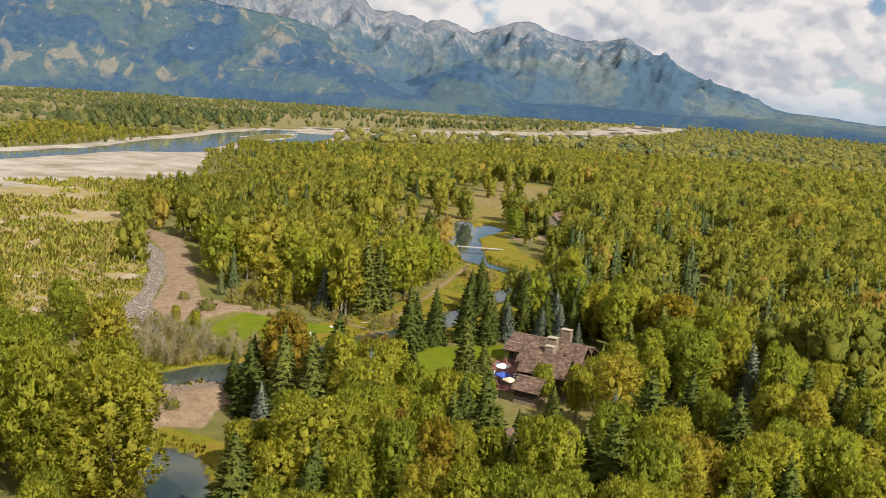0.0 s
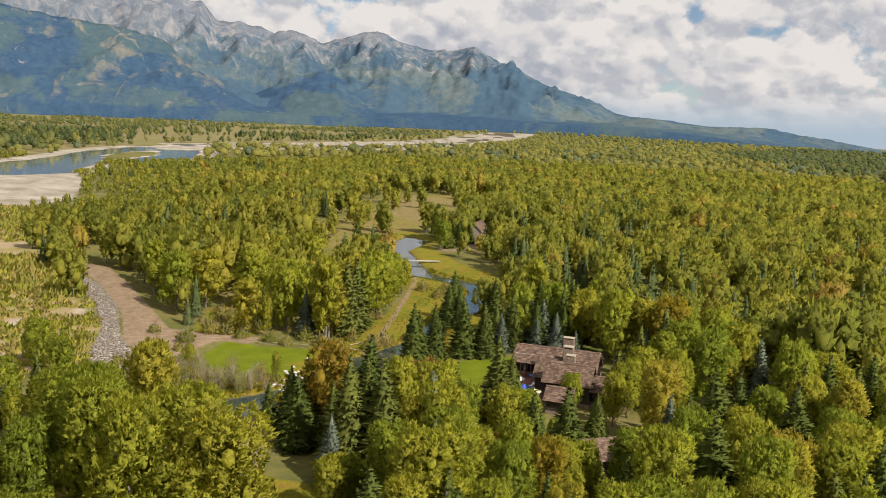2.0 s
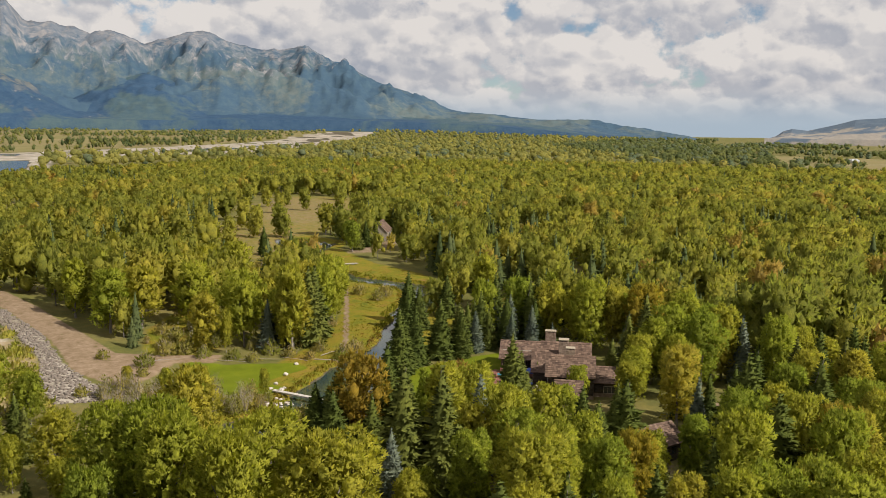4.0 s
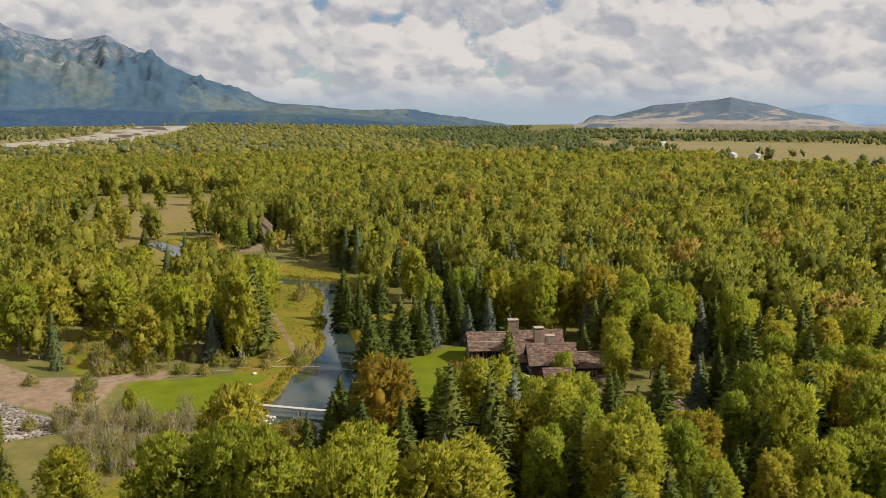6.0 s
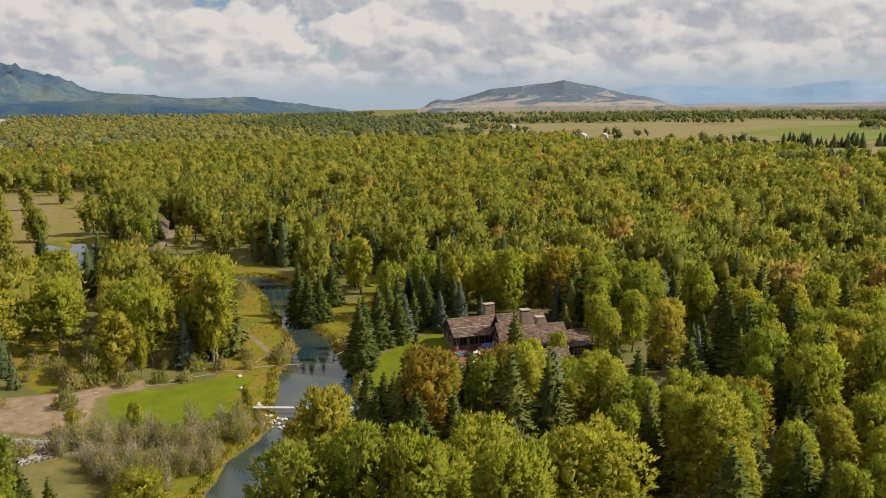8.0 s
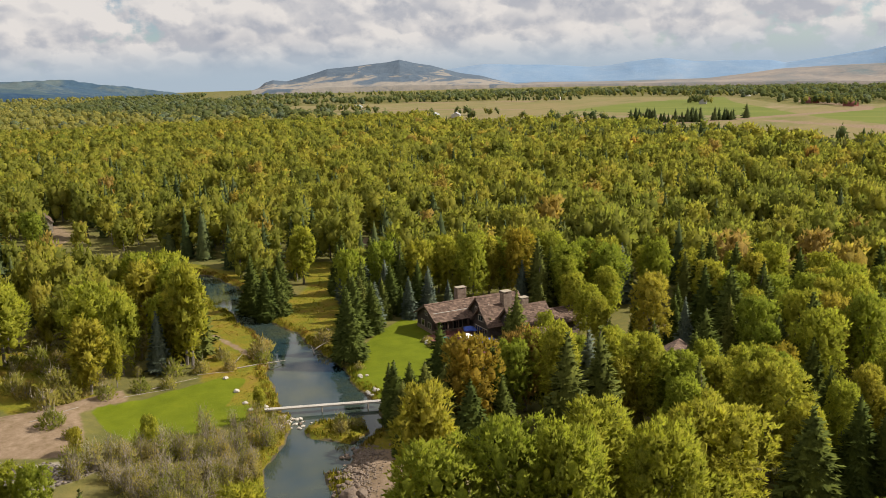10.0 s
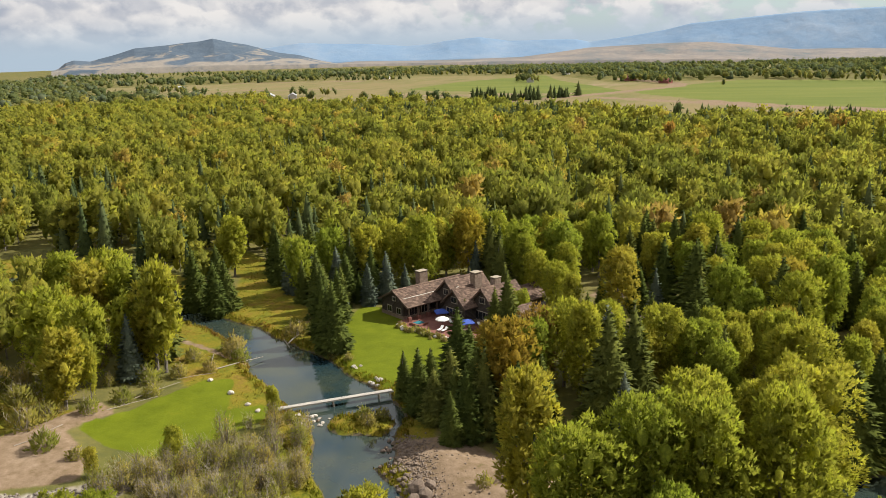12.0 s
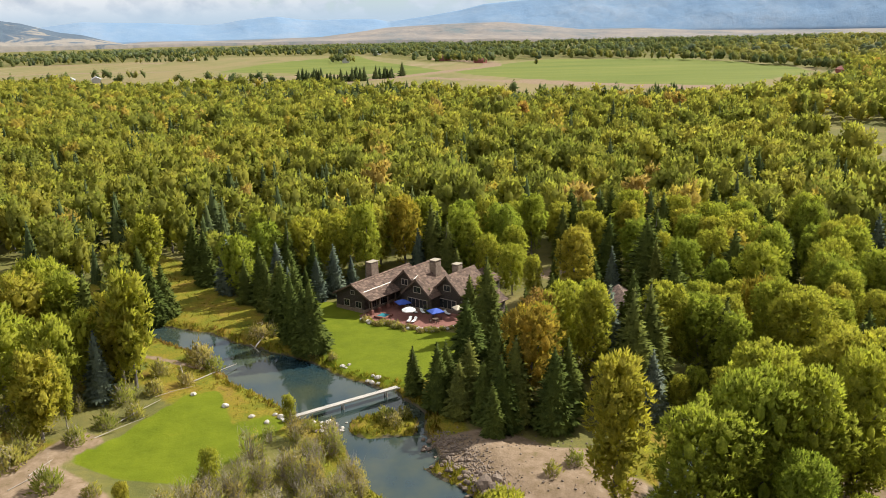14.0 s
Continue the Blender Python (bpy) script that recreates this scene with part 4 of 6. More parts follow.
def trunk_mesh(seed, h, r, limbs, spread):
    """A tapered trunk and, as meshes of their own, its main limbs."""
    rng = random.Random(seed)
    pts = [Vector((rng.uniform(-0.22, 0.22) * i, rng.uniform(-0.22, 0.22) * i, h * i / 4 - (0.6 if i == 0 else 0))) for i in range(5)]
    bm = bmesh.new()
    tube(bm, pts, [r * (1.15 if i == 0 else 1 - 0.2 * i) for i in range(5)])
    out = []
    for name in ["trunk"] + ["limb"] * limbs:
        if name == "limb":
            bm = bmesh.new()
            k = len(out)
            a, q = k * 2.1 + rng.uniform(-0.4, 0.4), 0.3 + 0.17 * k
            i = int(q * 4)
            p = pts[i].lerp(pts[min(4, i + 1)], q * 4 - i)
            e = p + Vector((math.cos(a) * spread, math.sin(a) * spread, spread * rng.uniform(0.9, 1.6))) * rng.uniform(0.7, 1.0)
            tube(bm, [p, p.lerp(e, 0.5) + Vector((0, 0, -0.2)), e], [r * 0.4, r * 0.28, r * 0.1], 5)
        me = bpy.data.meshes.new(name)
        bm.to_mesh(me)
        bm.free()
        me.materials.append(M_BARK)
        out.append(me)
    return out


def tree_kind(name, label, category, group, crowns, leaf_mat, trunk):
    """Shared meshes for one kind of tree."""
    out = []
    for i, (V, T, Q, N) in enumerate(crowns):
        me = raw_mesh("crown", V, T, Q, True, N)
        me.materials.append(leaf_mat)
        out.append((me, trunk[i % len(trunk)]))
    return dict(name=name, label=label, category=category, group=group, meshes=out)


TRUNKS = [trunk_mesh(i, 12.0, 0.34, 3, 2.6) for i in range(3)]
STEM = [trunk_mesh(9, 15.0, 0.24, 0, 1.0)]
COTTON_SHAPES = [(18, 10.4, 19), (18, 11.4, 21), (18, 9.2, 17), (18, 12.4, 23), (18, 10.0, 19), (18, 8.4, 16), (18, 10.8, 20)]
COTTONWOOD = tree_kind("cottonwood", "green cottonwood with a full leafy crown and grey trunk", "tree", "cottonwoods by the creek",
                       [crown_arrays(20 + i, h, w, int(n * 1.3), 8200, 0.54, 1, slim=0.54, heart=0.38, lean=0.04 * (i % 3 - 1)) for i, (h, w, n) in enumerate(COTTON_SHAPES)], M_LEAF, TRUNKS)
COTTONWOOD_LARGE = tree_kind("cottonwood", "tall domed cottonwood with dense bright green leaves", "tree", "cottonwoods by the creek",
                             [crown_arrays(240 + i, 18, w, 30, 15000, 0.43, 1, size=(0.12, 0.20), slim=0.54, heart=0.33) for i, w in enumerate((9.8, 10.8, 9.0))], M_LEAF, TRUNKS)
COTTONWOOD_LIGHT = tree_kind("cottonwood", "green cottonwood with a full leafy crown and grey trunk", "tree", "cottonwoods by the creek",
                             [crown_arrays(260 + i, h, w, int(n * 1.1), 3300, 0.84, 1, slim=0.54, heart=0.43) for i, (h, w, n) in enumerate(COTTON_SHAPES)], M_LEAF, TRUNKS)
TURNING = tree_kind("turning_tree", "cottonwood turning rusty brown in early autumn", "tree", "autumn trees by the creek",
                    [crown_arrays(40 + i, 18, w, 24, 5000, 0.62, 1, slim=0.52, heart=0.38) for i, w in enumerate((10.4, 9.2))], M_BROWN, TRUNKS)
SPRUCE = tree_kind("spruce", "tall dark green spruce with drooping boughs", "tree", "spruces by the creek",
                   [spruce_arrays(60 + i, 16, w, 22, 2600, 0.95) for i, w in enumerate((8.2, 7.4, 9.2, 8.6))], M_NEEDLE, STEM)
BLUE_SPRUCE = tree_kind("blue_spruce", "silvery blue spruce with a narrow pointed crown", "tree", "spruces by the creek",
                        [spruce_arrays(70 + i, 16, w, 21, 2400, 0.95) for i, w in enumerate((7.8, 7.0))], M_BLUE, STEM)
NOMINAL = {"cottonwood": 18.0, "turning_tree": 18.0, "spruce": 16.0, "blue_spruce": 16.0}
planted = []


def plant(kind, x, y, h, wide=1.0, seed=0):
    rng = random.Random(seed * 7919 + int(x * 13) + int(y * 31))
    if kind is COTTONWOOD and h > 12 and x < 10 and y < 136:      # the old trees on the south-west bank
        kind = COTTONWOOD_LARGE
    elif kind is COTTONWOOD and y > 205:                          # and the younger ones behind the house
        kind = COTTONWOOD_LIGHT
    crown, trunk = kind["meshes"][rng.randrange(len(kind["meshes"]))]
    s = h / NOMINAL[kind["name"]]
    z = float(ground_height(np.array([x]), np.array([y]))[0][0])
    ob = thing(kind["name"], pose(x, y, max(z, -0.7) - 0.1, 0, 0, rng.uniform(0, 360)) @ Matrix.Diagonal((s * wide, s * wide, s, 1)), kind["label"], kind["category"], kind["group"])
    stem = part("trunk", trunk[0], None, ob)
    for limb in trunk[1:]:
        part("limb", limb, None, stem)
    part("crown", crown, None, ob)
    planted.append((x, y, 4.2 * s * wide if "spruce" not in kind["name"] else 2.4 * s * wide))
    return ob

# single trees that stand out: x, y, height, width
for x, y, h, w in ((12, 166, 12, 1), (-17, 163, 17, 1.1), (-20, 172, 9, 1), (-2.5, 196.5, 14, 1.0), (21, 176, 6, 0.9), (-31, 148, 14, 1.1), (16, 208, 13, 1), (20, 212, 12, 1), (25, 215, 14, 1), (30, 210, 13, 1), (36, 206, 13, 1), (24, 208, 11, 1), (37, 172, 11, 1), (14, 123, 9, 1), (-22, 166, 11, 1.1), (-23, 162, 12, 1.1), (-24, 157, 13, 1.1), (-18, 158, 14, 1.1), (-14, 162, 13, 1.1), (-25, 146, 13, 1), (-10, 157, 13, 1),):
    plant(SPRUCE, x, y, h, w)
for x, y, h, w in ((-23, 136, 21, 1), (-4, 194.5, 16, 0.95), (10, 205, 15, 1), (12, 235, 14, 1), (-25, 167, 12, 1), (-29, 154, 15, 1), (-18, 133, 21, 1), (15, 234, 13, 1), (15, 243, 16, 1), (51, 180, 19, 1), (43, 175, 16, 1), (29, 206, 8, 1), (46, 229, 16, 1), (38, 234, 15, 1), (49, 242, 15, 1), (148, 107, 18, 1), (184, 169, 18, 1), (187, 149, 18, 1), (168, 139, 19, 1), (80, 108, 18, 1), (48, 104, 17, 1),):
    plant(SPRUCE, x, y, h, w)
for x, y, h, w in ((-12, 120, 16, 1), (41, 98, 15, 1), (-17, 228, 21, 1), (-14, 234, 20, 1), (158, 366, 18, 1), (102, 69, 17, 1), (62, 98, 17, 1), (25, 219, 11, 1), (-28, 163, 10, 1.1), (-29, 159, 11, 1.1), (-32, 156, 13, 1), (-36, 157, 9, 1), (-0, 104, 14, 1), (-23, 102, 16, 1.3), (-13, 104, 15, 1), (27, 112, 18, 1.2), (36, 129, 19, 1.2), (24, 117, 14, 1), (7, 134, 15, 1), (49, 126, 18, 1.2), (45, 137, 17, 1), (65, 148, 15, 1),):
    plant(SPRUCE, x, y, h, w)
for x, y, h, w in ((78, 146, 17, 1), (-12, 95, 13, 1), (15, 204, 13, 1), (8, 162, 17, 1), (-11, 502, 13, 1), (11, 520, 12, 1), (-2, 380, 13, 1), (28, 246, 13, 1), (5, 126, 15, 1), (10, 126, 18, 1.2), (-13, 98, 15, 1.1), (72, 138, 17, 1), (79, 135, 17, 1), (-2, 154, 14, 1), (68, 145, 17, 1), (13, 109, 14, 1),):
    plant(SPRUCE, x, y, h, w)
for x, y, h, w in ((33, 214, 13, 1), (48, 183, 13, 1), (-26, 133, 12, 1), (32, 200, 13, 1), (36, 197, 9, 1), (-9, 139, 17, 1), (20, 207, 11, 1), (28, 203, 11, 1), (32, 226, 15, 1), (65, 164, 16, 1),):
    plant(BLUE_SPRUCE, x, y, h, w)
for x, y, h, w in ((-54, 140, 22, 0.95), (-64, 131, 20, 1.1), (-59, 125, 22, 0.95), (24, 164, 8, 0.9), (-53, 120, 19, 0.9), (37, 218, 16, 0.9), (43, 211, 16, 1), (29, 222, 15, 0.9), (47, 203, 16, 1), (34, 159, 12, 0.9), (39, 165, 13, 0.9), (44, 159, 14, 1), (46, 170, 15, 1), (29, 154, 11, 0.9), (11, 120, 11, 0.9), (6, 119, 12, 0.9), (-67, 121, 16, 0.85), (-58, 119, 22, 0.9), (-14, 142, 18, 0.9), (4, 141, 13, 0.9), (1, 123, 14, 0.9), (-10, 112, 18, 0.9),):
    plant(COTTONWOOD, x, y, h, w)
for x, y, h, w in ((-52, 111, 22, 0.9), (-46, 121, 20, 1.2), (-42, 114, 18, 1.1), (-27, 122, 9, 1), (-7, 147, 16, 1), (-9, 130, 17, 1), (-15, 109, 18, 1.2), (-41, 109, 21, 1.2), (8, 142, 12, 1.1), (46, 196, 19, 0.9), (42, 251, 17, 1), (-23, 221, 22, 0.8), (-11, 240, 18, 1), (-7, 248, 19, 1), (-5, 254, 16, 1), (-24, 229, 15, 0.8), (-33, 230, 17, 0.9), (-38, 225, 11, 0.5), (18, 109, 17, 1), (16, 117, 14, 0.9), (6, 96, 15, 1), (-2, 144, 13, 0.7),):
    plant(COTTONWOOD, x, y, h, w)
for x, y, h, w in ((-13, 132, 14, 0.9), (-19, 120, 15, 1), (-3, 111, 15, 0.9), (-8, 101, 14, 0.9), (34, 145, 16, 1.1), (52, 195, 17, 1), (53, 118, 15, 1), (38, 111, 15, 1), (-64, 255, 17, 1.2), (-56, 258, 17, 1.1), (-42, 258, 18, 1.2), (-33, 239, 18, 1.1), (-43, 226, 15, 1.1), (-22, 224, 18, 1.1), (-14, 247, 18, 1.2), (-1, 267, 16, 1.1), (5, 281, 12, 0.9), (-73, 277, 17, 1), (-35, 296, 17, 1), (-24, 302, 17, 1), (-72, 153, 13, 1.2), (-46, 108, 15, 1.2),):
    plant(COTTONWOOD, x, y, h, w)
for x, y, h, w in ((-42, 91, 14, 1), (-9, 124, 15, 1.1), (29, 122, 15, 1), (-6, 119, 14, 1), (-6, 133, 13, 0.9), (-13, 151, 14, 0.9), (1, 99, 14, 1), (12, 152, 8, 0.8),):
    plant(COTTONWOOD, x, y, h, w)
for x, y, h, w in ((-25, 152, 18, 1.1), (2, 112, 15, 0.9), (-9, 151, 15, 1.1), (56, 188, 19, 1), (109, 196, 15, 0.7), (-4, 123, 12, 0.8),):
    plant(TURNING, x, y, h, w)

for x, y, h, w in ((46, 391, 13, 1), (53, 399, 11, 1), (40, 384, 14, 1), (70, 424, 15, 1)):
    plant(SPRUCE, x, y, h, w)
for x, y, h, w in ((36, 378, 14, 0.9), (50, 404, 10, 0.9), (-54, 194, 6.5, 0.8), (-44, 227, 9, 0.75), (-35, 189, 6.0, 0.75), (-61, 203, 5, 0.85)):
    plant(COTTONWOOD, x, y, h, w)

# ---------------------------------------------------------------- forest


SHRUBS = [(-70, 172), (-68, 200), (-36, 200), (-34, 184), (-46, 175), (-58, 168)]


def clear_of(px, py, margin):
    """True where forest may stand."""
    ok = np.ones(px.shape, bool)
    for poly, m in ((POND, 3), (LOWER, 3), (LAWN_W, 1), (LAWN_E, 1), (MEADOW_W, 1), (MEADOW_E, 1), (MEADOW_N, 1), (ROAD, 2), (RIPRAP, 2), (MOUND, 1), (YARD, -1), (CLEARING, 0), (CREEK_UP, 3), (FLATS, -4), (BARS, 0),
                    (RIVER, 12), (SHORE, 5), (SHRUBS, 0), (FIELD, 3), (WEST_FIELD, 0), *((g, 0) for g in GLADES + GRASSLAND)):
        ok &= signed(px, py, poly) < -m - margin
    ok &= along(px, py, UPSTREAM) > 7 + margin
    ok &= along(px, py, DOWNSTREAM) > 6.5 + margin
    ok &= along(px, py, RUNNEL) > 6
    return ok


def scatter(x0, x1, y0, y1, gap, seed, margin=1.0):
    rng = np.random.default_rng(seed)
    gx, gy = np.meshgrid(np.arange(x0, x1, gap), np.arange(y0, y1, gap * 0.9), indexing="ij")
    gx = gx + (np.arange(gx.shape[1]) % 2)[None, :] * gap * 0.5
    px = (gx + rng.uniform(-0.5, 0.5, gx.shape) * gap).ravel()
    py = (gy + rng.uniform(-0.5, 0.5, gx.shape) * gap).ravel()
    ok = clear_of(px, py, margin)
    return px[ok], py[ok], rng


def in_wedge(px, py):
    """The sector of the valley over which the flight looks, with a margin."""
    a = np.degrees(np.arctan2(px + 60, py - 20))
    return (a > -34) & (a < 118)


def merge_forest(name, px, py, hs, ws, templates, material, label, tints, rng):
    """Copies of template crowns joined into one mesh, with a tint per tree."""
    which = rng.integers(0, len(templates), len(px))
    z0 = ground_height(px, py)[0]
    VV, TT, QQ, NN, tint, n0 = [], [], [], [], [], 0
    for k, (V, T, Q, N) in enumerate(templates):
        sel = np.where(which == k)[0]
        if not len(sel):
            continue
        a = rng.uniform(0, 2 * math.pi, len(sel))
        c, s = np.cos(a)[:, None], np.sin(a)[:, None]
        w, h = ws[sel][:, None], hs[sel][:, None]
        x = (V[None, :, 0] * c - V[None, :, 1] * s) * w + px[sel][:, None]
        y = (V[None, :, 0] * s + V[None, :, 1] * c) * w + py[sel][:, None]
        z = V[None, :, 2] * h + z0[sel][:, None] - 0.2
        VV.append(np.stack([x, y, z], -1).reshape(-1, 3))
        NN.append(np.stack([N[None, :, 0] * c - N[None, :, 1] * s, N[None, :, 0] * s + N[None, :, 1] * c, np.tile(N[None, :, 2], (len(sel), 1))], -1).reshape(-1, 3))
        off = n0 + np.arange(len(sel))[:, None, None] * len(V)
        TT.append((T[None] + off).reshape(-1, 3))
        QQ.append((Q[None] + off).reshape(-1, 4))
        tint.append(np.repeat(tints[sel], len(V)))
        n0 += len(sel) * len(V)
    me = raw_mesh(name, np.concatenate(VV), np.concatenate(TT), np.concatenate(QQ), True, np.concatenate(NN))
    me.attributes.new("tint", "FLOAT", "POINT").data.foreach_set("value", np.concatenate(tint).astype(np.float32))
    return tagged(part(name, me, material), label, "trees", kind="stuff")


def crowded(px, py, gap):
    """Trees that would stand inside one planted singly."""
    hit = np.zeros(px.shape, bool)
    for x, y, r in planted:
        hit |= np.hypot(px - x, py - y) < r * 0.72 + gap
    return hit


def tints_of(n, rng, px, py):
    t = np.clip(rng.beta(1.6, 2.0, n) * 0.74 + 0.14 * wavy(px, py, 38.0, 5.0), 0, 0.76)
    odd = rng.uniform(0, 1, n)
    t = np.where(odd < 0.045, rng.uniform(0.86, 0.97, n), t)
    return np.where(odd < 0.003, 1.0, t)


def stem_arrays(h, r):
    """A plain tapering stem with one fork, for the many trees of the wood."""
    V, Q, N = [], [], []
    for (x0, y0, z0, r0), (x1, y1, z1, r1) in (((0, 0, 0, r), (0.25, 0.1, h * 0.55, r * 0.6)), ((0.12, 0.05, h * 0.25, r * 0.55), (1.3, -0.9, h * 0.6, r * 0.3))):
        n = len(V)
        for x, y, z, q in ((x0, y0, z0, r0), (x1, y1, z1, r1)):
            for a in (0, 2.09, 4.19):
                V.append((x + math.cos(a) * q, y + math.sin(a) * q, z))
                N.append((math.cos(a), math.sin(a), 0))
        Q += [[n + i, n + (i + 1) % 3, n + 3 + (i + 1) % 3, n + 3 + i] for i in range(3)]
    return np.array(V), np.zeros((0, 3), int), np.array(Q), np.array(N)


def room(px, py):
    """The wood is young and low towards the open water, the lawns and the house."""
    d = np.full(px.shape, 200.0)
    for poly in (POND, LAWN_E, LAWN_W, MOUND):
        d = np.minimum(d, -signed(px, py, poly))
    d = np.minimum(d, -signed(px, py, YARD) + np.where(px > 18, 22, 0))
    side = (px - 5) * -0.62 + (py - 195) * -0.78       # metres out on the south-west side
    return np.where(side > 0, 2.2 + 0.28 * d, 30.0)


def young(px, py):
    """Low brushy growth near the river's shore."""
    d = -np.maximum.reduce([signed(px, py, RIVER), signed(px, py, BARS), signed(px, py, NEAR_SHORE)])
    return 0.42 + 0.58 * step(d, 10, 150)


def build_forest():
    # nearest wood: single trees
    px, py, rng = scatter(-110, 170, 62, 330, 8.4, 11)
    keep = in_wedge(px, py) & ~crowded(px, py, 2.2) & (wavy(px, py, 9.0, 8.0) > -0.75)
    px, py = px[keep], py[keep]
    # beside the walk's inner side first
    d = np.hypot(px + 10, (py - 150) * 0.9)
    order = np.argsort(d)
    near = order[:195]
    for i in near:
        bank = 0 < -signed(px[i:i + 1], py[i:i + 1], MEADOW_E)[0] < 22 and px[i] > 8
        grove = wavy(px[i], py[i], 17.0, 4.0) > 0.5
        kind = SPRUCE if rng.uniform() < (0.72 if bank else 0.55 if grove else 0.12) else COTTONWOOD
        if kind is SPRUCE and rng.uniform() < 0.12:
            kind = BLUE_SPRUCE
        if kind is COTTONWOOD and rng.uniform() < 0.012:
            kind = TURNING
        h = rng.uniform(12.5, 17.5) if 'spruce' not in kind['name'] else rng.uniform(11, 18)
        h = min(h, float(room(px[i:i + 1], py[i:i + 1])[0]))
        if h < 5.5:
            continue
        plant(kind, px[i], py[i], h, rng.uniform(0.82, 1.12))
    rest = order[195:]
    # middle distance
    mid = [crown_arrays(100 + i, 17, w, n, 400, 1.40, 1, low=0.16, size=(0.15, 0.23), heart=0.70, slim=0.74) for i, (w, n) in enumerate(((11.6, 9), (12.8, 10), (10.6, 9), (13.6, 11), (12.2, 9)))]
    far = [crown_arrays(120 + i, 16, w, n, 66, 2.2, 1, low=0.1, size=(0.21, 0.28), heart=0.82, slim=0.80) for i, (w, n) in enumerate(((10.5, 3), (11.4, 4), (9.6, 3), (12.2, 4)))]
    wide = [crown_arrays(140 + i, 17, w, 1, 20, 2.8, 1, low=0.1, size=(0.25, 0.32), heart=0.85) for i, w in enumerate((12.0, 14.0, 11.0))]
    con = [spruce_arrays(160 + i, 16, w, 11, 240, 1.7) for i, w in enumerate((7.0, 8.0))]
    qx, qy, r2 = scatter(-170, 430, 40, 520, 9.4, 12)
    k = in_wedge(qx, qy) & (wavy(qx, qy, 14.0, 8.0) > -0.72) & ~((qx > -112) & (qx < 172) & (qy > 60) & (qy < 332)) & (np.hypot(qx + 20, qy - 150) < 400)
    mx, my = np.concatenate([px[rest], qx[k]]), np.concatenate([py[rest], qy[k]])
    n = len(mx)
    con_pick = r2.uniform(0, 1, n) < 0.12 + 0.48 * (wavy(mx, my, 24.0, 9.0) > 0.52) + 0.5 * (np.hypot(mx - 60, my - 268) < 34)
    hs = np.minimum(r2.uniform(0.62, 1.06, n) + 0.13 * wavy(mx, my, 19.0, 6.0), room(mx, my) / 17) * young(mx, my)
    ws = hs * r2.uniform(0.74, 1.18, n)
    tn = tints_of(n, r2, mx, my)
    b = ~con_pick
    merge_forest("cottonwood_forest", mx[b], my[b], hs[b], ws[b], mid, M_LEAF_FOREST, "dense cottonwood forest, green turning yellow", tn[b], r2)
    merge_forest("forest_trunks", mx[b], my[b], hs[b], ws[b], [stem_arrays(17, 0.34)], M_BARK, "grey cottonwood trunks below the forest crowns", tn[b], r2)
    merge_forest("conifer_forest", mx[con_pick], my[con_pick], hs[con_pick] * 1.05, ws[con_pick], con, M_NEEDLE_FOREST, "dark spruces scattered through the cottonwood forest", r2.uniform(0, 1, con_pick.sum()), r2)
    # far wood
    fx, fy, r3 = scatter(-420, 960, -420, 1150, 10.8, 13, 2.0)
    dist = np.hypot(fx + 20, fy - 150)
    k = in_wedge(fx, fy) & (dist > 395) & (dist < 930)
    fx, fy = fx[k], fy[k]
    n = len(fx)
    hs = (r3.uniform(0.62, 1.06, n) + 0.12 * wavy(fx, fy, 31.0, 6.0)) * young(fx, fy)
    c2 = r3.uniform(0, 1, n) < 0.08 + 0.34 * (wavy(fx, fy, 55.0, 3.0) > 0.70)
    tn = tints_of(n, r3, fx, fy)
    merge_forest("far_cottonwood_forest", fx[~c2], fy[~c2], hs[~c2], hs[~c2] * r3.uniform(0.85, 1.45, (~c2).sum()), far, M_LEAF_FOREST, "far cottonwood forest covering the valley floor", tn[~c2], r3)
    merge_forest("far_conifer_forest", fx[c2], fy[c2], hs[c2], hs[c2] * 1.25, con[:1], M_NEEDLE_FOREST, "far dark conifers among the cottonwoods", r3.uniform(0, 1, c2.sum()), r3)
    # farthest wood and groves across the river
    gx, gy, r4 = scatter(-1500, 2700, -900, 3500, 30.0, 14, 4.0)
    dist = np.hypot(gx + 20, gy - 150)
    k = in_wedge(gx, gy) & (dist > 920) & (dist < 3600)
    band = wavy(gx, gy, 130.0, 6.0)
    az = np.degrees(np.arctan2(gx + 60, gy - 20))
    west = signed(gx, gy, WEST_PLAIN) > 0
    k &= (dist < 1400) | west | ((band > -0.35) & (dist < 2500)) | ((az > 8) & (az < 47))
    k &= (dist < 2600) | west | (RNG.uniform(0, 1, len(gx)) < 0.6)
    k &= (signed(gx, gy, PLAINS) < 0) | ((dist < 3000) & (band + 0.4 * wavy(gx, gy, 300.0, 2.0) > -0.25))
    k &= ~west | ((band + 0.7 * wavy(gx, gy, 47.0, 3.0) > -0.40) & (dist < 3250))
    k0 = np.where(k)[0]
    gx, gy = gx[k], gy[k]
    n = len(gx)
    hs = r4.uniform(0.7, 1.05, n) * np.where(west[k0], 0.8, 1.0)
    dark = r4.uniform(0, 1, n) < np.where(signed(gx, gy, PLAINS) > -200, 0.28, 0.08)
    ws = hs * r4.uniform(1.35, 2.1, n)
    merge_forest("valley_woods", gx[~dark], gy[~dark], hs[~dark], ws[~dark], wide, M_LEAF_HAZED, "distant woods over the flat valley", np.where(west[k0], 0.46, np.where(signed(gx, gy, PLAINS) > -300, 0.36, 0.82))[~dark] * r4.uniform(0.5, 1.4, n)[~dark], r4)
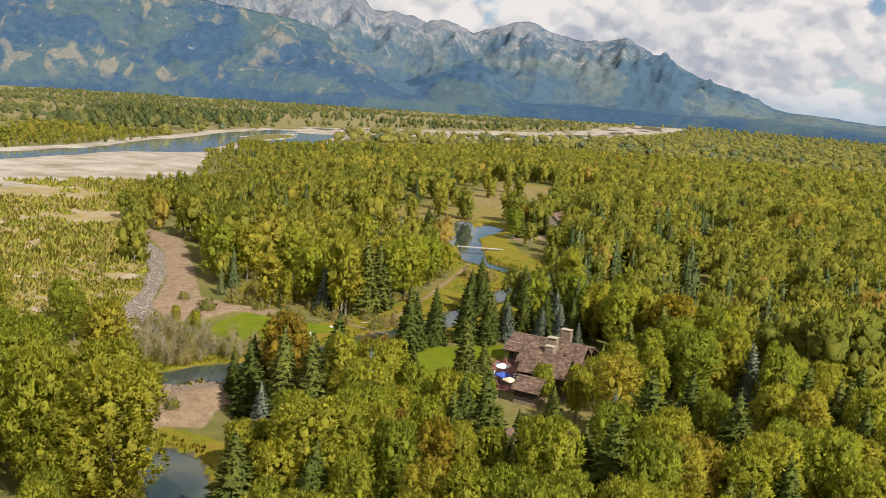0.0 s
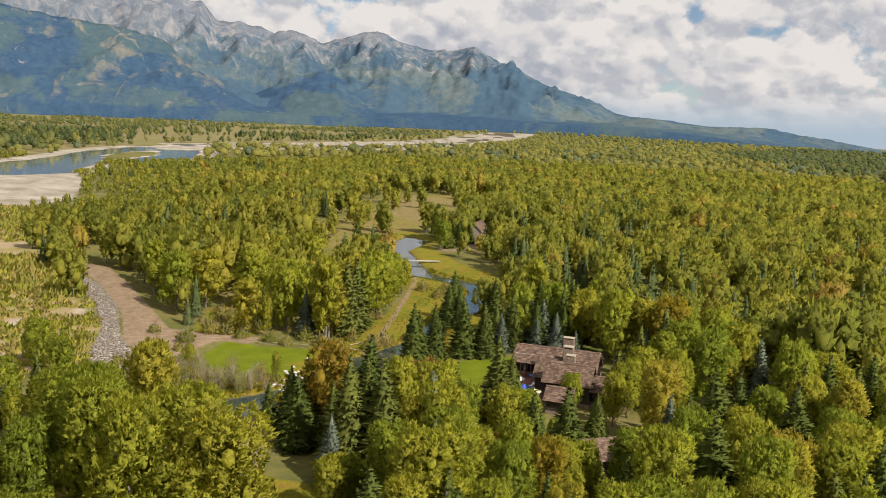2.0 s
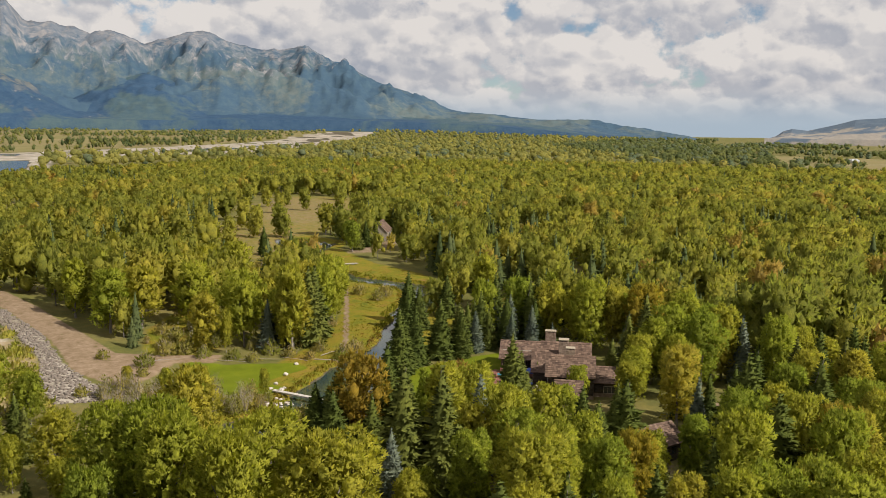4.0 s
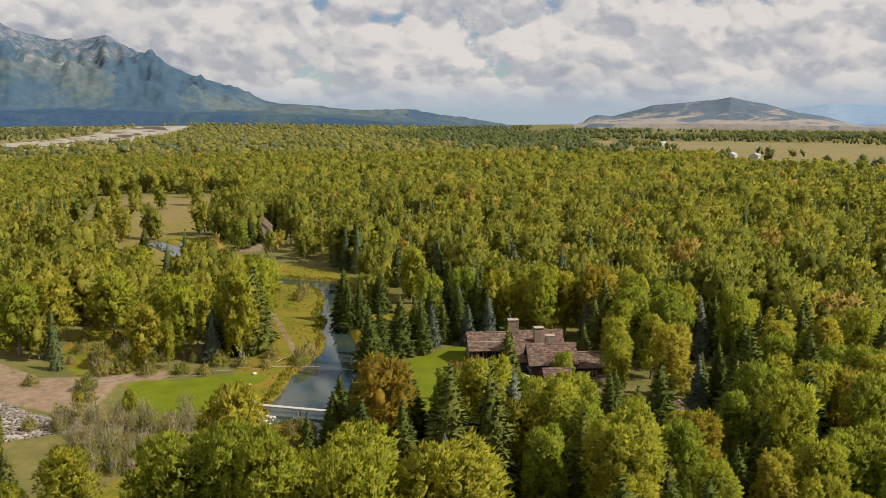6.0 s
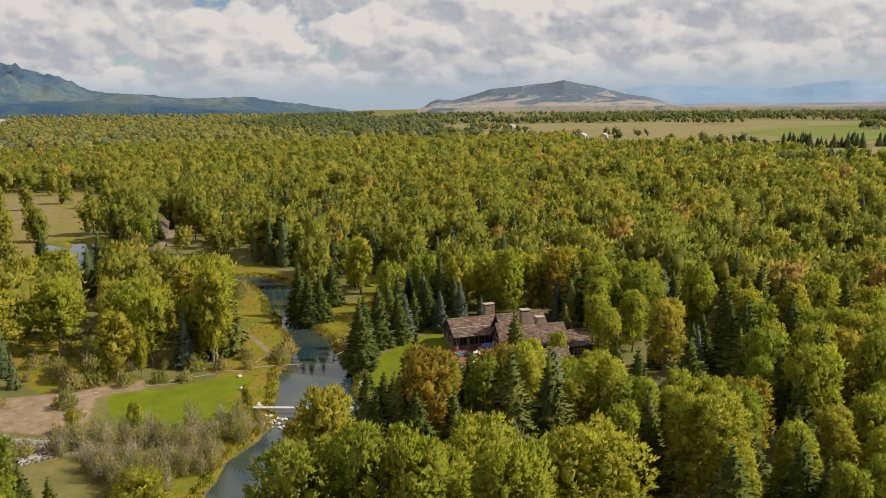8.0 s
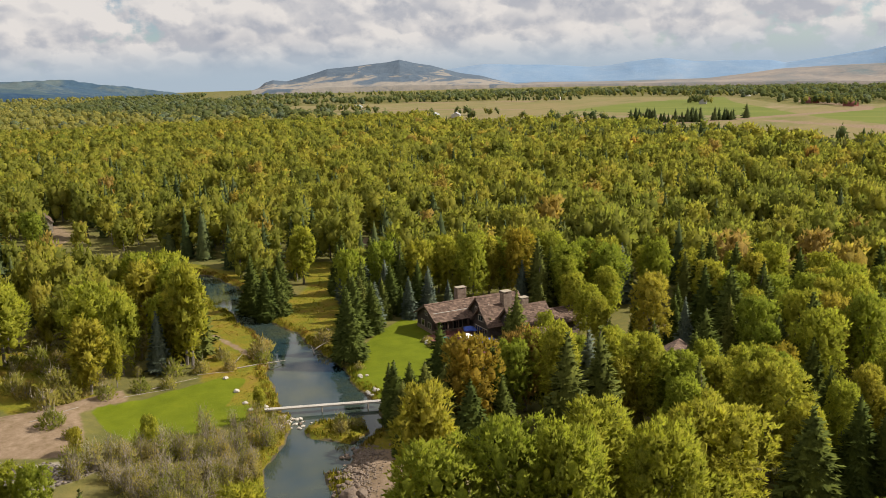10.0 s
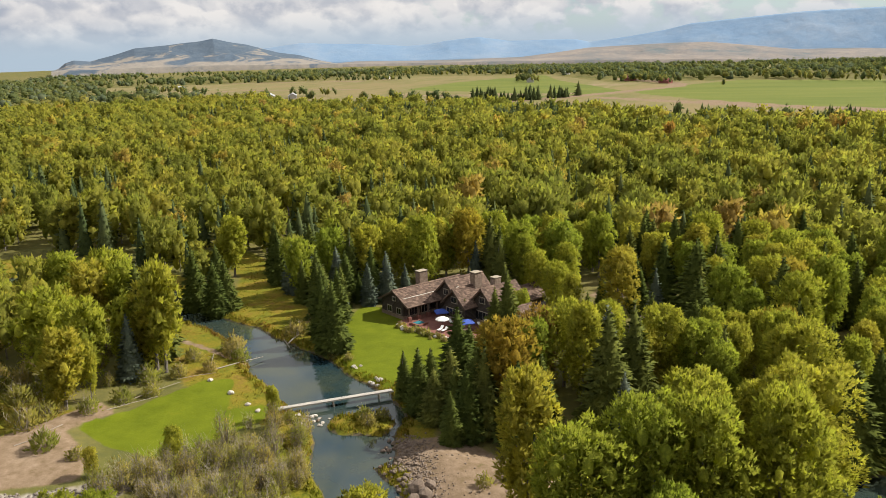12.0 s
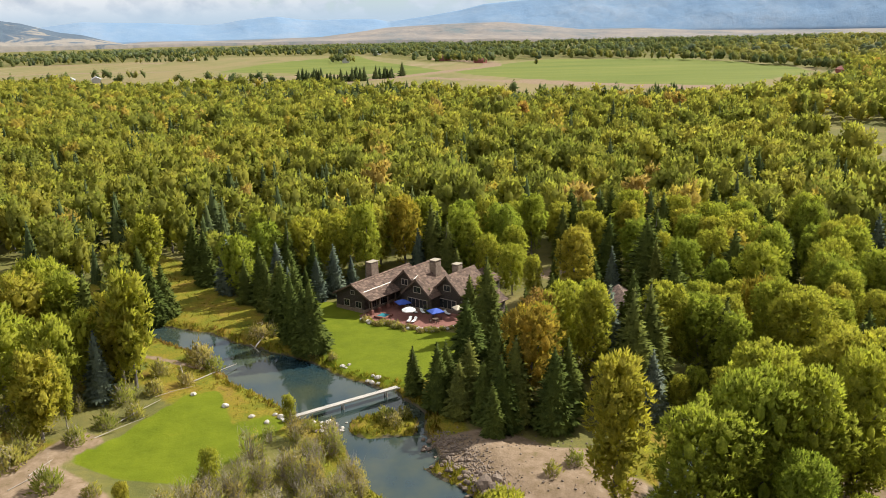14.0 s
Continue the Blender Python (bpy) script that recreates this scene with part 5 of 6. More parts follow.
    merge_forest("valley_conifers", gx[dark], gy[dark], hs[dark], ws[dark], wide, M_NEEDLE_HAZED, "distant dark conifer woods over the flat valley", r4.uniform(0, 1, dark.sum()), r4)
    # the wood on the near side of the flight
    ux, uy, r5 = scatter(-190, 70, -50, 112, 10.5, 15)
    k = ~in_wedge(ux, uy) & (np.hypot(ux + 60, uy - 70) < 130)
    ux, uy = ux[k], uy[k]
    hs = r5.uniform(0.6, 0.9, len(ux))
    merge_forest("near_side_wood", ux, uy, hs, hs * 1.2, far, M_LEAF_FOREST, "cottonwood wood on the near side of the creek", tints_of(len(ux), r5, ux, uy), r5)


build_forest()


def tree_lines():
    """Rows and clumps of trees in and round the hay fields, and woods beyond them."""
    r = np.random.default_rng(31)
    P = []
    by_fields = (((770, 531), (733, 450), 22, 14), ((530, 470), (470, 400), 60, 26), ((478, 400), (480, 330), 60, 26), ((480, 330), (531, 262), 60, 24), ((427, 185), (402, 126), 26, 16), ((402, 126), (416, 86), 16, 14),
                ((500, -10), (483, -75), 30, 22), ((470, 195), (460, 94), 34, 16), ((460, 94), (462, 30), 20, 14), ((519, -13), (596, -66), 26, 16), ((1272, 165), (1330, 300), 40, 22), ((1500, 1300), (1400, 800), 60, 30), ((787, -130), (1000, -60), 70, 20), ((1000, -60), (1275, 160), 90, 22),
                ((812, 605), (815, 598), 2, 5), ((846, 582), (850, 578), 3, 6), ((806, 680), (809, 667), 3, 6), ((1020, 194), (1022, 196), 2, 4), ((1173, 116), (1176, 120), 3, 6), ((513, 263), (506, 224), 4, 5), ((533, 194), (535, 190), 2, 3),
                ((1215, 500), (1240, 540), 12, 16), ((1110, 270), (1240, 360), 40, 18), ((860, 800), (830, 760), 9, 14))
    beyond = (((1100, 1200), (940, 930), 40, 20), ((1600, 500), (1700, 1300), 160, 70), ((1650, 100), (1900, 800), 200, 110), ((1300, -150), (1700, 150), 160, 80),
                ((1900, 900), (2100, 1900), 160, 120), ((1250, 540), (1330, 540), 12, 14), ((-250, 1560), (100, 2150), 70, 25), ((-420, 1900), (120, 2500), 90, 60),
                ((-900, 2700), (300, 3100), 260, 150), ((930, 770), (900, 700), 10, 12), ((1150, 280), (1290, 370), 26, 18))
    for (ax, ay), (bx, by), n, s in by_fields + beyond:
        k = r.uniform(0, 1, n)
        P.append(np.stack([ax + (bx - ax) * k + r.normal(0, s * 0.5, n), ay + (by - ay) * k + r.normal(0, s * 0.5, n)], 1))
    belt = []
    for (ax, ay), (bx, by), n, w in (((746, 438), (787, 377), 44, 10), ((812, 370), (826, 353), 10, 6), ((852, 345), (854, 344), 2, 4), ((520, 430), (480, 350), 34, 22), ((490, 320), (531, 262), 22, 16), ((402, 126), (416, 86), 9, 12), ((468, 190), (458, 60), 30, 14), ((560, 300), (530, 245), 12, 10)):
        k = r.uniform(0, 1, n)
        belt.append(np.stack([ax + (bx - ax) * k + r.normal(0, w * 0.5, n), ay + (by - ay) * k + r.normal(0, w * 0.5, n)], 1))
    belt, P = np.concatenate(belt), np.concatenate(P)
    # lone trees in the dry clearings upstream
    lone = np.stack([r.uniform(-35, 100, 260), r.uniform(405, 670, 260)], 1)
    inside = np.maximum(signed(lone[:, 0], lone[:, 1], GRASSLAND[2]), signed(lone[:, 0], lone[:, 1], CLEARING)) > 1
    lone = lone[inside][:16]
    # tall cottonwoods on the plain across the river
    west = [np.stack([r.uniform(-640, -280, 900), r.uniform(930, 1900, 900)], 1)]
    west[0] = west[0][signed(west[0][:, 0], west[0][:, 1], [(-351, 929), (-326, 1174), (-290, 1600), (-400, 1900), (-640, 1750), (-520, 1100)]) > 4][:240]
    for (ax, ay), (bx, by), n, w in (((-368, 1999), (-198, 2388), 22, 30), ((-118, 1963), (30, 2090), 34, 46), ((60, 2200), (300, 2447), 20, 40)):
        k = r.uniform(0, 1, n)
        west.append(np.stack([ax + (bx - ax) * k + r.normal(0, w * 0.5, n), ay + (by - ay) * k + r.normal(0, w * 0.5, n)], 1))
    west = np.concatenate(west)
    t = [crown_arrays(180 + i, 15, w, 2, 24, 2.4, 1, low=0.08, size=(0.25, 0.32), heart=0.86) for i, w in enumerate((8.0, 9.5))]
    full = [crown_arrays(170 + i, 15, w, 9, 540, 1.2, 1, low=0.12, size=(0.15, 0.23), heart=0.7, slim=0.66) for i, w in enumerate((8.5, 10.0))]
    h = r.uniform(0.75, 1.15, len(lone))
    merge_forest("clearing_trees", lone[:, 0], lone[:, 1], h, h, full, M_LEAF_FOREST, "lone cottonwoods in the dry upstream clearing", r.uniform(0.1, 0.6, len(lone)), r)
    h = r.uniform(0.6, 1.0, len(P))
    merge_forest("field_trees", P[:, 0], P[:, 1], h, h * r.uniform(1.0, 1.5, len(P)), t, M_LEAF_HAZED, "rows of trees along the hay fields", r.uniform(0, 0.8, len(P)), r)
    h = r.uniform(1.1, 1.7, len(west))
    merge_forest("west_plain_trees", west[:, 0], west[:, 1], h, h * r.uniform(1.0, 1.4, len(west)), t, M_LEAF_HAZED, "tall cottonwoods on the plain across the river", r.uniform(0, 0.6, len(west)), r)
    h = r.uniform(0.45, 1.15, len(belt))
    cone = [spruce_arrays(190 + i, 16, w, 8, 60, 2.8) for i, w in enumerate((7.5, 8.5))]
    merge_forest("field_spruces", belt[:, 0], belt[:, 1], h, h * 1.25, cone, M_NEEDLE_FOREST, "dark belt of spruces at the hay field's edge", r.uniform(0, 1, len(belt)), r)


tree_lines()

# ---------------------------------------------------------------- the log house
house = thing("house", HOUSE_M, "large log house with weathered shingle roofs and stone chimneys", "house")


def shingled(bm, a, b, c, d, seed):
    """Courses of shingles over the slope a-b (eave) to d-c (ridge): each course overlaps the one below."""
    rng = random.Random(seed)
    a, b, c, d = (Vector(v) for v in (a, b, c, d))
    up, run = d - a, b - a
    nrm = run.cross(up).normalized()
    if nrm.z < 0:
        nrm = -nrm
    rows = max(3, int(up.length / 0.42))
    for i in range(rows):
        v0, v1 = i / rows, min(1.0, (i + 1.18) / rows)
        u = 0.0
        while u < 0.999:
            w = rng.uniform(0.35, 0.75) / run.length
            u1 = min(1.0, u + w)
            if 1 - u1 < 0.2 / run.length:
                u1 = 1.0

            def at(uu, vv, h):
                lo, hi = a.lerp(b, uu), d.lerp(c, uu)
                return lo.lerp(hi, vv) + nrm * h
            t = rng.uniform(0.035, 0.075)
            dv = rng.uniform(-0.05, 0.02) / rows * 3
            q = [at(u, v0 + dv, t + 0.02), at(u1, v0 + dv, t + 0.02), at(u1, v1, 0.02), at(u, v1, 0.02)]
            e = [at(u, v0 + dv, -0.02), at(u1, v0 + dv, -0.02)]
            vs = [bm.verts.new(p) for p in q + e]
            bm.faces.new(vs[:4])
            bm.faces.new((vs[4], vs[5], vs[1], vs[0]))
            u = u1


def slab(bm, a, b, c, d, t):
    """A flat slab of thickness t below the quad a b c d."""
    a, b, c, d = (Vector(v) for v in (a, b, c, d))
    n = (b - a).cross(d - a).normalized()
    if n.z < 0:
        n = -n
    top = [bm.verts.new(p) for p in (a, b, c, d)]
    bot = [bm.verts.new(p - n * t) for p in (a, b, c, d)]
    bm.faces.new(top), bm.faces.new(bot[::-1])
    for i in range(4):
        bm.faces.new((top[i], bot[i], bot[(i + 1) % 4], top[(i + 1) % 4]))


def log_wall(name, p, q, z0, z1, r=0.17, top=None):
    """A wall of single logs laid one on another from p to q. top(z) gives the shortened span of a gable as fractions."""
    p, q = Vector((*p, 0)), Vector((*q, 0))
    spans, z = [], z0 + r
    while z < z1:
        f0, f1 = top(z) if top else (0.0, 1.0)
        if f1 - f0 > 0.04:
            spans.append((z, p.lerp(q, f0), p.lerp(q, f1)))
        z += r * 1.85
    bm = bmesh.new()
    d = (q - p).normalized()
    n = Vector((-d.y, d.x, 0)) * 0.05
    for z, a, b in spans:
        vs = [bm.verts.new(c + o + Vector((0, 0, h))) for h in (z - r, z + r * 0.9) for c, o in ((a, n), (b, n), (b, -n), (a, -n))]
        for f in ((0, 1, 5, 4), (1, 2, 6, 5), (2, 3, 7, 6), (3, 0, 4, 7)):
            bm.faces.new([vs[k] for k in f])
    wall = part(name, bm, M_LOG, house, "dark stacked log wall")
    for z, a, b in spans:
        bm = bmesh.new()
        rod(bm, (a.x, a.y, z), (b.x, b.y, z), r * 1.04, seg=6)
        part("log", bm, M_LOG, wall)


def window(parent, p, facing, w, h, mull=2):
    """A framed window with panes; facing: degrees in the house's plan."""
    m = pose(*p, 0, 0, facing)
    me = bpy.data.meshes.new("window")
    bm = bmesh.new()
    fr = 0.13
    for lo, hi in (((-w / 2 - fr, -0.06, -fr), (w / 2 + fr, 0.06, 0)), ((-w / 2 - fr, -0.06, h), (w / 2 + fr, 0.06, h + fr)),
                   ((-w / 2 - fr, -0.06, 0), (-w / 2, 0.06, h)), ((w / 2, -0.06, 0), (w / 2 + fr, 0.06, h))):
        box(bm, lo, hi)
    for i in range(1, mull):
        x = -w / 2 + w * i / mull
        box(bm, (x - 0.03, -0.05, 0), (x + 0.03, 0.05, h))
    bm.to_mesh(me)
    bm.free()
    me.materials.append(M_FRAME)
    ob = new("window", me)
    ob.parent, ob.matrix_local = parent, m
    for i in range(mull):
        b2 = bmesh.new()
        x0, x1 = -w / 2 + w * i / mull + (0.03 if i else 0), -w / 2 + w * (i + 1) / mull - (0.03 if i < mull - 1 else 0)
        box(b2, (x0, -0.02, 0.005), (x1, 0.02, h - 0.005))
        part("pane", b2, M_GLASS, ob)
    return ob


def wing(x0, x1, yc, half, zr, ze, seed, west=True, front_in=0.7, back_in=0.7, base=0.9, gable_in=0.7, front_to=None):
    """A gabled wing: its ridge runs along x at y = yc; x0 is its west gable."""
    rise = (zr - ze) / half
    for side, nm in ((-1, "roof_slope"), (1, "roof_slope")):
        a, b = (x0, yc + side * half, ze), (x1, yc + side * half, ze)
        c, d = (x1, yc, zr), (x0, yc, zr)
        bm = bmesh.new()
        slab(bm, a, b, c, d, 0.22)
        sl = part(nm, bm, M_TRIM, house)
        bm = bmesh.new()
        shingled(bm, a, b, c, d, seed + side)
        part("shingles", bm, M_SHINGLE, sl, "weathered brown cedar shingles")
        # barge board along the open gable
        bm = bmesh.new()
        slab(bm, (x0 - 0.06, yc + side * half, ze + 0.04), (x0 + 0.02, yc + side * half, ze + 0.04), (x0 + 0.02, yc, zr + 0.04), (x0 - 0.06, yc, zr + 0.04), 0.36)
        part("barge_board", bm, M_TRIM, house)
    bm = bmesh.new()
    rng = random.Random(seed)
    x = x0 - 0.05
    while x < x1:
        w = rng.uniform(0.5, 0.8)
        h = rng.uniform(0.06, 0.12)
        for s in (-1, 1):
            slab(bm, (x, yc + s * 0.34, zr - 0.34 * rise + 0.07 + h), (min(x + w, x1), yc + s * 0.34, zr - 0.34 * rise + 0.07 + h), (min(x + w, x1), yc, zr + 0.07 + h), (x, yc, zr + 0.07 + h), 0.1)
        x += w * 0.98
    part("ridge_cap", bm, M_SHINGLE, house)
    yf, yb = yc - half + front_in, yc + half - back_in
    xg = x0 + gable_in

    def under(y):
        return zr - abs(y - yc) * rise - 0.24
    bm = bmesh.new()
    box(bm, (xg - 0.2, yf - 0.15, -0.3), (x1 - 0.3, yb + 0.15, base))
    part("stone_base", bm, M_STONE, house, "rough stone footing")
    if west:
        def span(z):
            hw = (zr - 0.24 - z) / rise
            lo, hi = max(yf, yc - hw), min(yb, yc + hw)
            return ((lo - yf) / (yb - yf), (hi - yf) / (yb - yf)) if hi > lo else (0, 0)
        log_wall("gable_wall", (xg, yf), (xg, yb), base, zr - 0.3, top=span)
    for y, nm in ((yf, "log_wall"), (yb, "log_wall")):
        log_wall(nm, (xg, y), (x1 - 0.4, y), base, under(y))


# west wing, the stepped gables east of the court, the low wings
wing(-0.1, 19.6, 0.0, 5.8, 6.4, 3.5, 1, front_in=2.7)
wing(9.3, 20.5, -7.2, 4.5, 8.4, 4.4, 2)
wing(7.5, 17.0, -12.0, 4.3, 7.6, 3.8, 3)
wing(10.6, 21.0, -17.9, 3.9, 8.3, 4.6, 4)
wing(12.6, 18.5, -25.5, 3.2, 5.2, 3.0, 5)
wing(20.3, 29.5, -15.5, 4.2, 5.6, 3.2, 6)
# pale flashing in the valleys and across the west wing
for a, b in (((0.6, -3.1, 4.92), (9.6, -3.1, 4.92)), ((11.0, -15.0, 5.1), (14.6, -15.6, 6.3)), ((9.7, -9.6, 6.4), (11.6, -9.2, 6.9))):
    bm = bmesh.new()
    rod(bm, a, b, 0.09, seg=5)
    part("flashing", bm, M_METAL, house, "pale metal flashing strip")


def chimney(x, y, w, d, top, bottom=2.0):
    bm = bmesh.new()
    rng = random.Random(int(x * 10))
    z = bottom
    while z < top - 0.55:
        h = rng.uniform(0.2, 0.34)
        for sx, sy, ex, ey in ((-1, -1, 1, -1), (1, -1, 1, 1), (1, 1, -1, 1), (-1, 1, -1, -1)):
            L = w if sx != ex else d
            t = 0.0
            while t < 0.98:
                s = min(1.0, t + rng.uniform(0.3, 0.6) / L)
                px0, px1 = x + (sx + (ex - sx) * t) * w / 2, x + (sx + (ex - sx) * s) * w / 2
                py0, py1 = y + (sy + (ey - sy) * t) * d / 2, y + (sy + (ey - sy) * s) * d / 2
                o = rng.uniform(0.04, 0.12)
                box(bm, (min(px0, px1) - (o if sx == ex else 0.0), min(py0, py1) - (o if sy == ey else 0.0), z),
                    (max(px0, px1) + (o if sx == ex else 0.0), max(py0, py1) + (o if sy == ey else 0.0), z + h * 0.96))
                t = s
        z += h
    box(bm, (x - w / 2 + 0.05, y - d / 2 + 0.05, bottom), (x + w / 2 - 0.05, y + d / 2 - 0.05, top - 0.5))
    ch = part("chimney", bm, M_STONE, house, "tall fieldstone chimney")
    bm = bmesh.new()
    box(bm, (x - w / 2 - 0.16, y - d / 2 - 0.16, top - 0.14), (x + w / 2 + 0.16, y + d / 2 + 0.16, top), 0.03)
    part("cap", bm, M_CAP, ch, "pale flat cap stone")
    for k, (px, py) in enumerate(((-1, -1), (1, -1), (1, 1), (-1, 1), (0, -1), (0, 1))):
        bm = bmesh.new()
        cx, cy = x + px * (w / 2 - 0.16), y + py * (d / 2 - 0.16)
        box(bm, (cx - 0.14, cy - 0.14, top - 0.52), (cx + 0.14, cy + 0.14, top - 0.14))
        part("cap_post", bm, M_STONE, ch)


chimney(11.3, 4.0, 2.3, 1.5, 8.3, -0.2)
chimney(14.3, -12.2, 1.9, 1.6, 10.4)
chimney(15.7, -17.2, 1.7, 1.4, 9.9)
# porch of the west wing, open to the court
for x in (0.6, 3.2, 5.9, 8.4):
    bm = bmesh.new()
    box(bm, (x - 0.42, -5.62, 0.1), (x + 0.42, -4.9, 1.25), 0.05)
    pier = part("porch_pier", bm, M_BRICK, house, "reddish stone porch pier")
    bm = bmesh.new()
    rod(bm, (x, -5.25, 1.25), (x, -5.25, 3.6), 0.2, 0.17, 8)
    part("post", bm, M_TRIM, pier)
bm = bmesh.new()
rod(bm, (-0.1, -5.25, 3.45), (9.6, -5.25, 3.45), 0.18, seg=8)
part("porch_beam", bm, M_TRIM, house)
for x, y, z, f, w, h, k in ((0.55, -1.6, 1.2, 90, 1.5, 1.3, 2), (0.55, 1.9, 1.2, 90, 1.5, 1.3, 2), (0.55, 0.1, 4.0, 90, 1.0, 0.8, 2), (8.15, -12.0, 1.0, 90, 5.2, 1.9, 5), (8.15, -12.0, 4.4, 90, 1.9, 1.2, 2),
                          (11.25, -17.8, 1.0, 90, 4.6, 1.9, 4), (11.25, -17.8, 4.9, 90, 1.7, 1.2, 2), (9.95, -7.0, 4.9, 90, 1.6, 1.2, 2), (3.0, -3.25, 0.9, 0, 2.2, 1.9, 3), (6.6, -3.25, 0.9, 0, 2.2, 1.9, 3),
                          (13.2, -25.5, 1.1, 90, 2.4, 1.3, 2), (15.2, -21.95, 1.0, 0, 2.4, 1.5, 3), (24.0, -19.1, 1.1, 0, 2.4, 1.3, 3)):
    window(house, (x - 0.16, y, z) if f == 90 else (x, y - 0.16, z), f, w, h, k)

# ---------------------------------------------------------------- court of the house
COURT = [(-1.2, -3.2), (9.8, -3.2), (11.0, -22.5), (5.5, -24.0), (1.6, -22.5), (-0.2, -19.0), (-0.4, -14.0), (-2.2, -10.5), (-2.8, -6.0)]
bm = bmesh.new()
vs = [bm.verts.new((x, y, 0.22)) for x, y in COURT]
top = bm.faces.new(vs)
ext = bmesh.ops.extrude_face_region(bm, geom=[top])
bmesh.ops.translate(bm, vec=(0, 0, -0.5), verts=[v for v in ext["geom"] if isinstance(v, bmesh.types.BMVert)])
court = part("patio", bm, M_BRICK)
court.matrix_world = HOUSE_M
tagged(court, "red brick patio in the court of the log house", "patio", kind="structure")


def in_house(x, y, z=0.0, turn=0.0):
    return HOUSE_M @ pose(x, y, z, 0, 0, turn)


def umbrella(x, y, r, z, square, cloth, label):
    ob = thing("patio_umbrella", in_house(x, y, 0.22, 20), label, "umbrella", "umbrellas on the patio")
    bm = bmesh.new()
    n = 4 if square else 8
    k = 0
    apex = bm.verts.new((0, 0, z))
    ring1 = [bm.verts.new((math.cos(2 * math.pi * i / n) * r * 0.55, math.sin(2 * math.pi * i / n) * r * 0.55, z - 0.30)) for i in range(n)]
    ring2 = [bm.verts.new((math.cos(2 * math.pi * i / n) * r, math.sin(2 * math.pi * i / n) * r, z - 0.66)) for i in range(n)]
    ring3 = [bm.verts.new((math.cos(2 * math.pi * i / n) * r, math.sin(2 * math.pi * i / n) * r, z - 0.84)) for i in range(n)]
    for i in range(n):
        j = (i + 1) % n
        bm.faces.new((apex, ring1[i], ring1[j]))
        bm.faces.new((ring1[i], ring2[i], ring2[j], ring1[j]))
        bm.faces.new((ring2[i], ring3[i], ring3[j], ring2[j]))
    can = part("canopy", bm, cloth, ob)
    bm = bmesh.new()
    rod(bm, (0, 0, 0), (0, 0, z + 0.12), 0.035, seg=8)
    part("pole", bm, M_TRIM, ob)
    bm = bmesh.new()
    bmesh.ops.create_cone(bm, cap_ends=True, segments=14, radius1=0.36, radius2=0.28, depth=0.12, matrix=Matrix.Translation((0, 0, 0.06)))
    part("base", bm, M_STONE, ob)
    for i in range(n):
        bm = bmesh.new()
        a = 2 * math.pi * i / n
        rod(bm, (0, 0, z - 0.05), (math.cos(a) * r * 0.97, math.sin(a) * r * 0.97, z - 0.69), 0.014, seg=4)
        part("rib", bm, M_TRIM, ob)


umbrella(3.6, -13.2, 1.55, 2.45, False, M_WHITE, "open white canvas umbrella on the brick patio")
umbrella(6.2, -18.4, 2.05, 2.35, True, M_BLUECLOTH, "open bright blue square umbrella on the brick patio")
umbrella(7.0, -8.6, 2.0, 2.35, True, M_BLUECLOTH, "open blue umbrella in the shade beside the log wall")
umbrella(9.4, -22.2, 1.6, 2.9, True, M_BEIGE, "open cream umbrella near the log wall")


def lounger(x, y, turn):
    ob = thing("sun_lounger", in_house(x, y, 0.22, turn), "white cushioned sun lounger with its back raised", "lounger", "loungers on the patio")
    bm = bmesh.new()
    for s in (-0.32, 0.32):
        box(bm, (-0.95, s - 0.03, 0.26), (0.95, s + 0.03, 0.33))
    part("frame", bm, M_TRIM, ob)
    for sx in (-0.8, 0.8):
        for s in (-0.3, 0.3):
            bm = bmesh.new()
            box(bm, (sx - 0.03, s - 0.03, 0), (sx + 0.03, s + 0.03, 0.26))
            part("leg", bm, M_TRIM, ob)
    bm = bmesh.new()
    box(bm, (-0.3, -0.32, 0.33), (1.0, 0.32, 0.44), 0.03)
    part("seat_cushion", bm, M_WHITE, ob)
    bm = bmesh.new()
    box(bm, (-0.75, -0.32, -0.05), (0.0, 0.32, 0.06), 0.03, Matrix.Translation((-0.3, 0, 0.42)) @ Matrix.Rotation(radians(38), 4, "Y"))
    part("back_cushion", bm, M_WHITE, ob)


for x, y, a in ((1.7, -14.9, 200), (2.1, -15.9, 192), (6.6, -12.2, 250), (7.4, -13.8, 240), (9.2, -16.3, 260), (9.4, -18.9, 255)):
    lounger(x, y, a)


def hot_tub(x, y):
    ob = thing("hot_tub", in_house(x, y, 0.22, 8), "square hot tub with brick rim and blue-green water", "hot tub")
    bm = bmesh.new()
    for lo, hi in (((-1.5, -1.5, 0), (1.5, -1.05, 0.5)), ((-1.5, 1.05, 0), (1.5, 1.5, 0.5)), ((-1.5, -1.05, 0), (-1.05, 1.05, 0.5)), ((1.05, -1.05, 0), (1.5, 1.05, 0.5))):
        box(bm, lo, hi, 0.04)
    part("rim", bm, M_BRICK, ob)
    bm = bmesh.new()
    box(bm, (-1.05, -1.05, 0.02), (1.05, 1.05, 0.40))
    part("water", bm, M_POOL, ob)


hot_tub(0.9, -8.3)


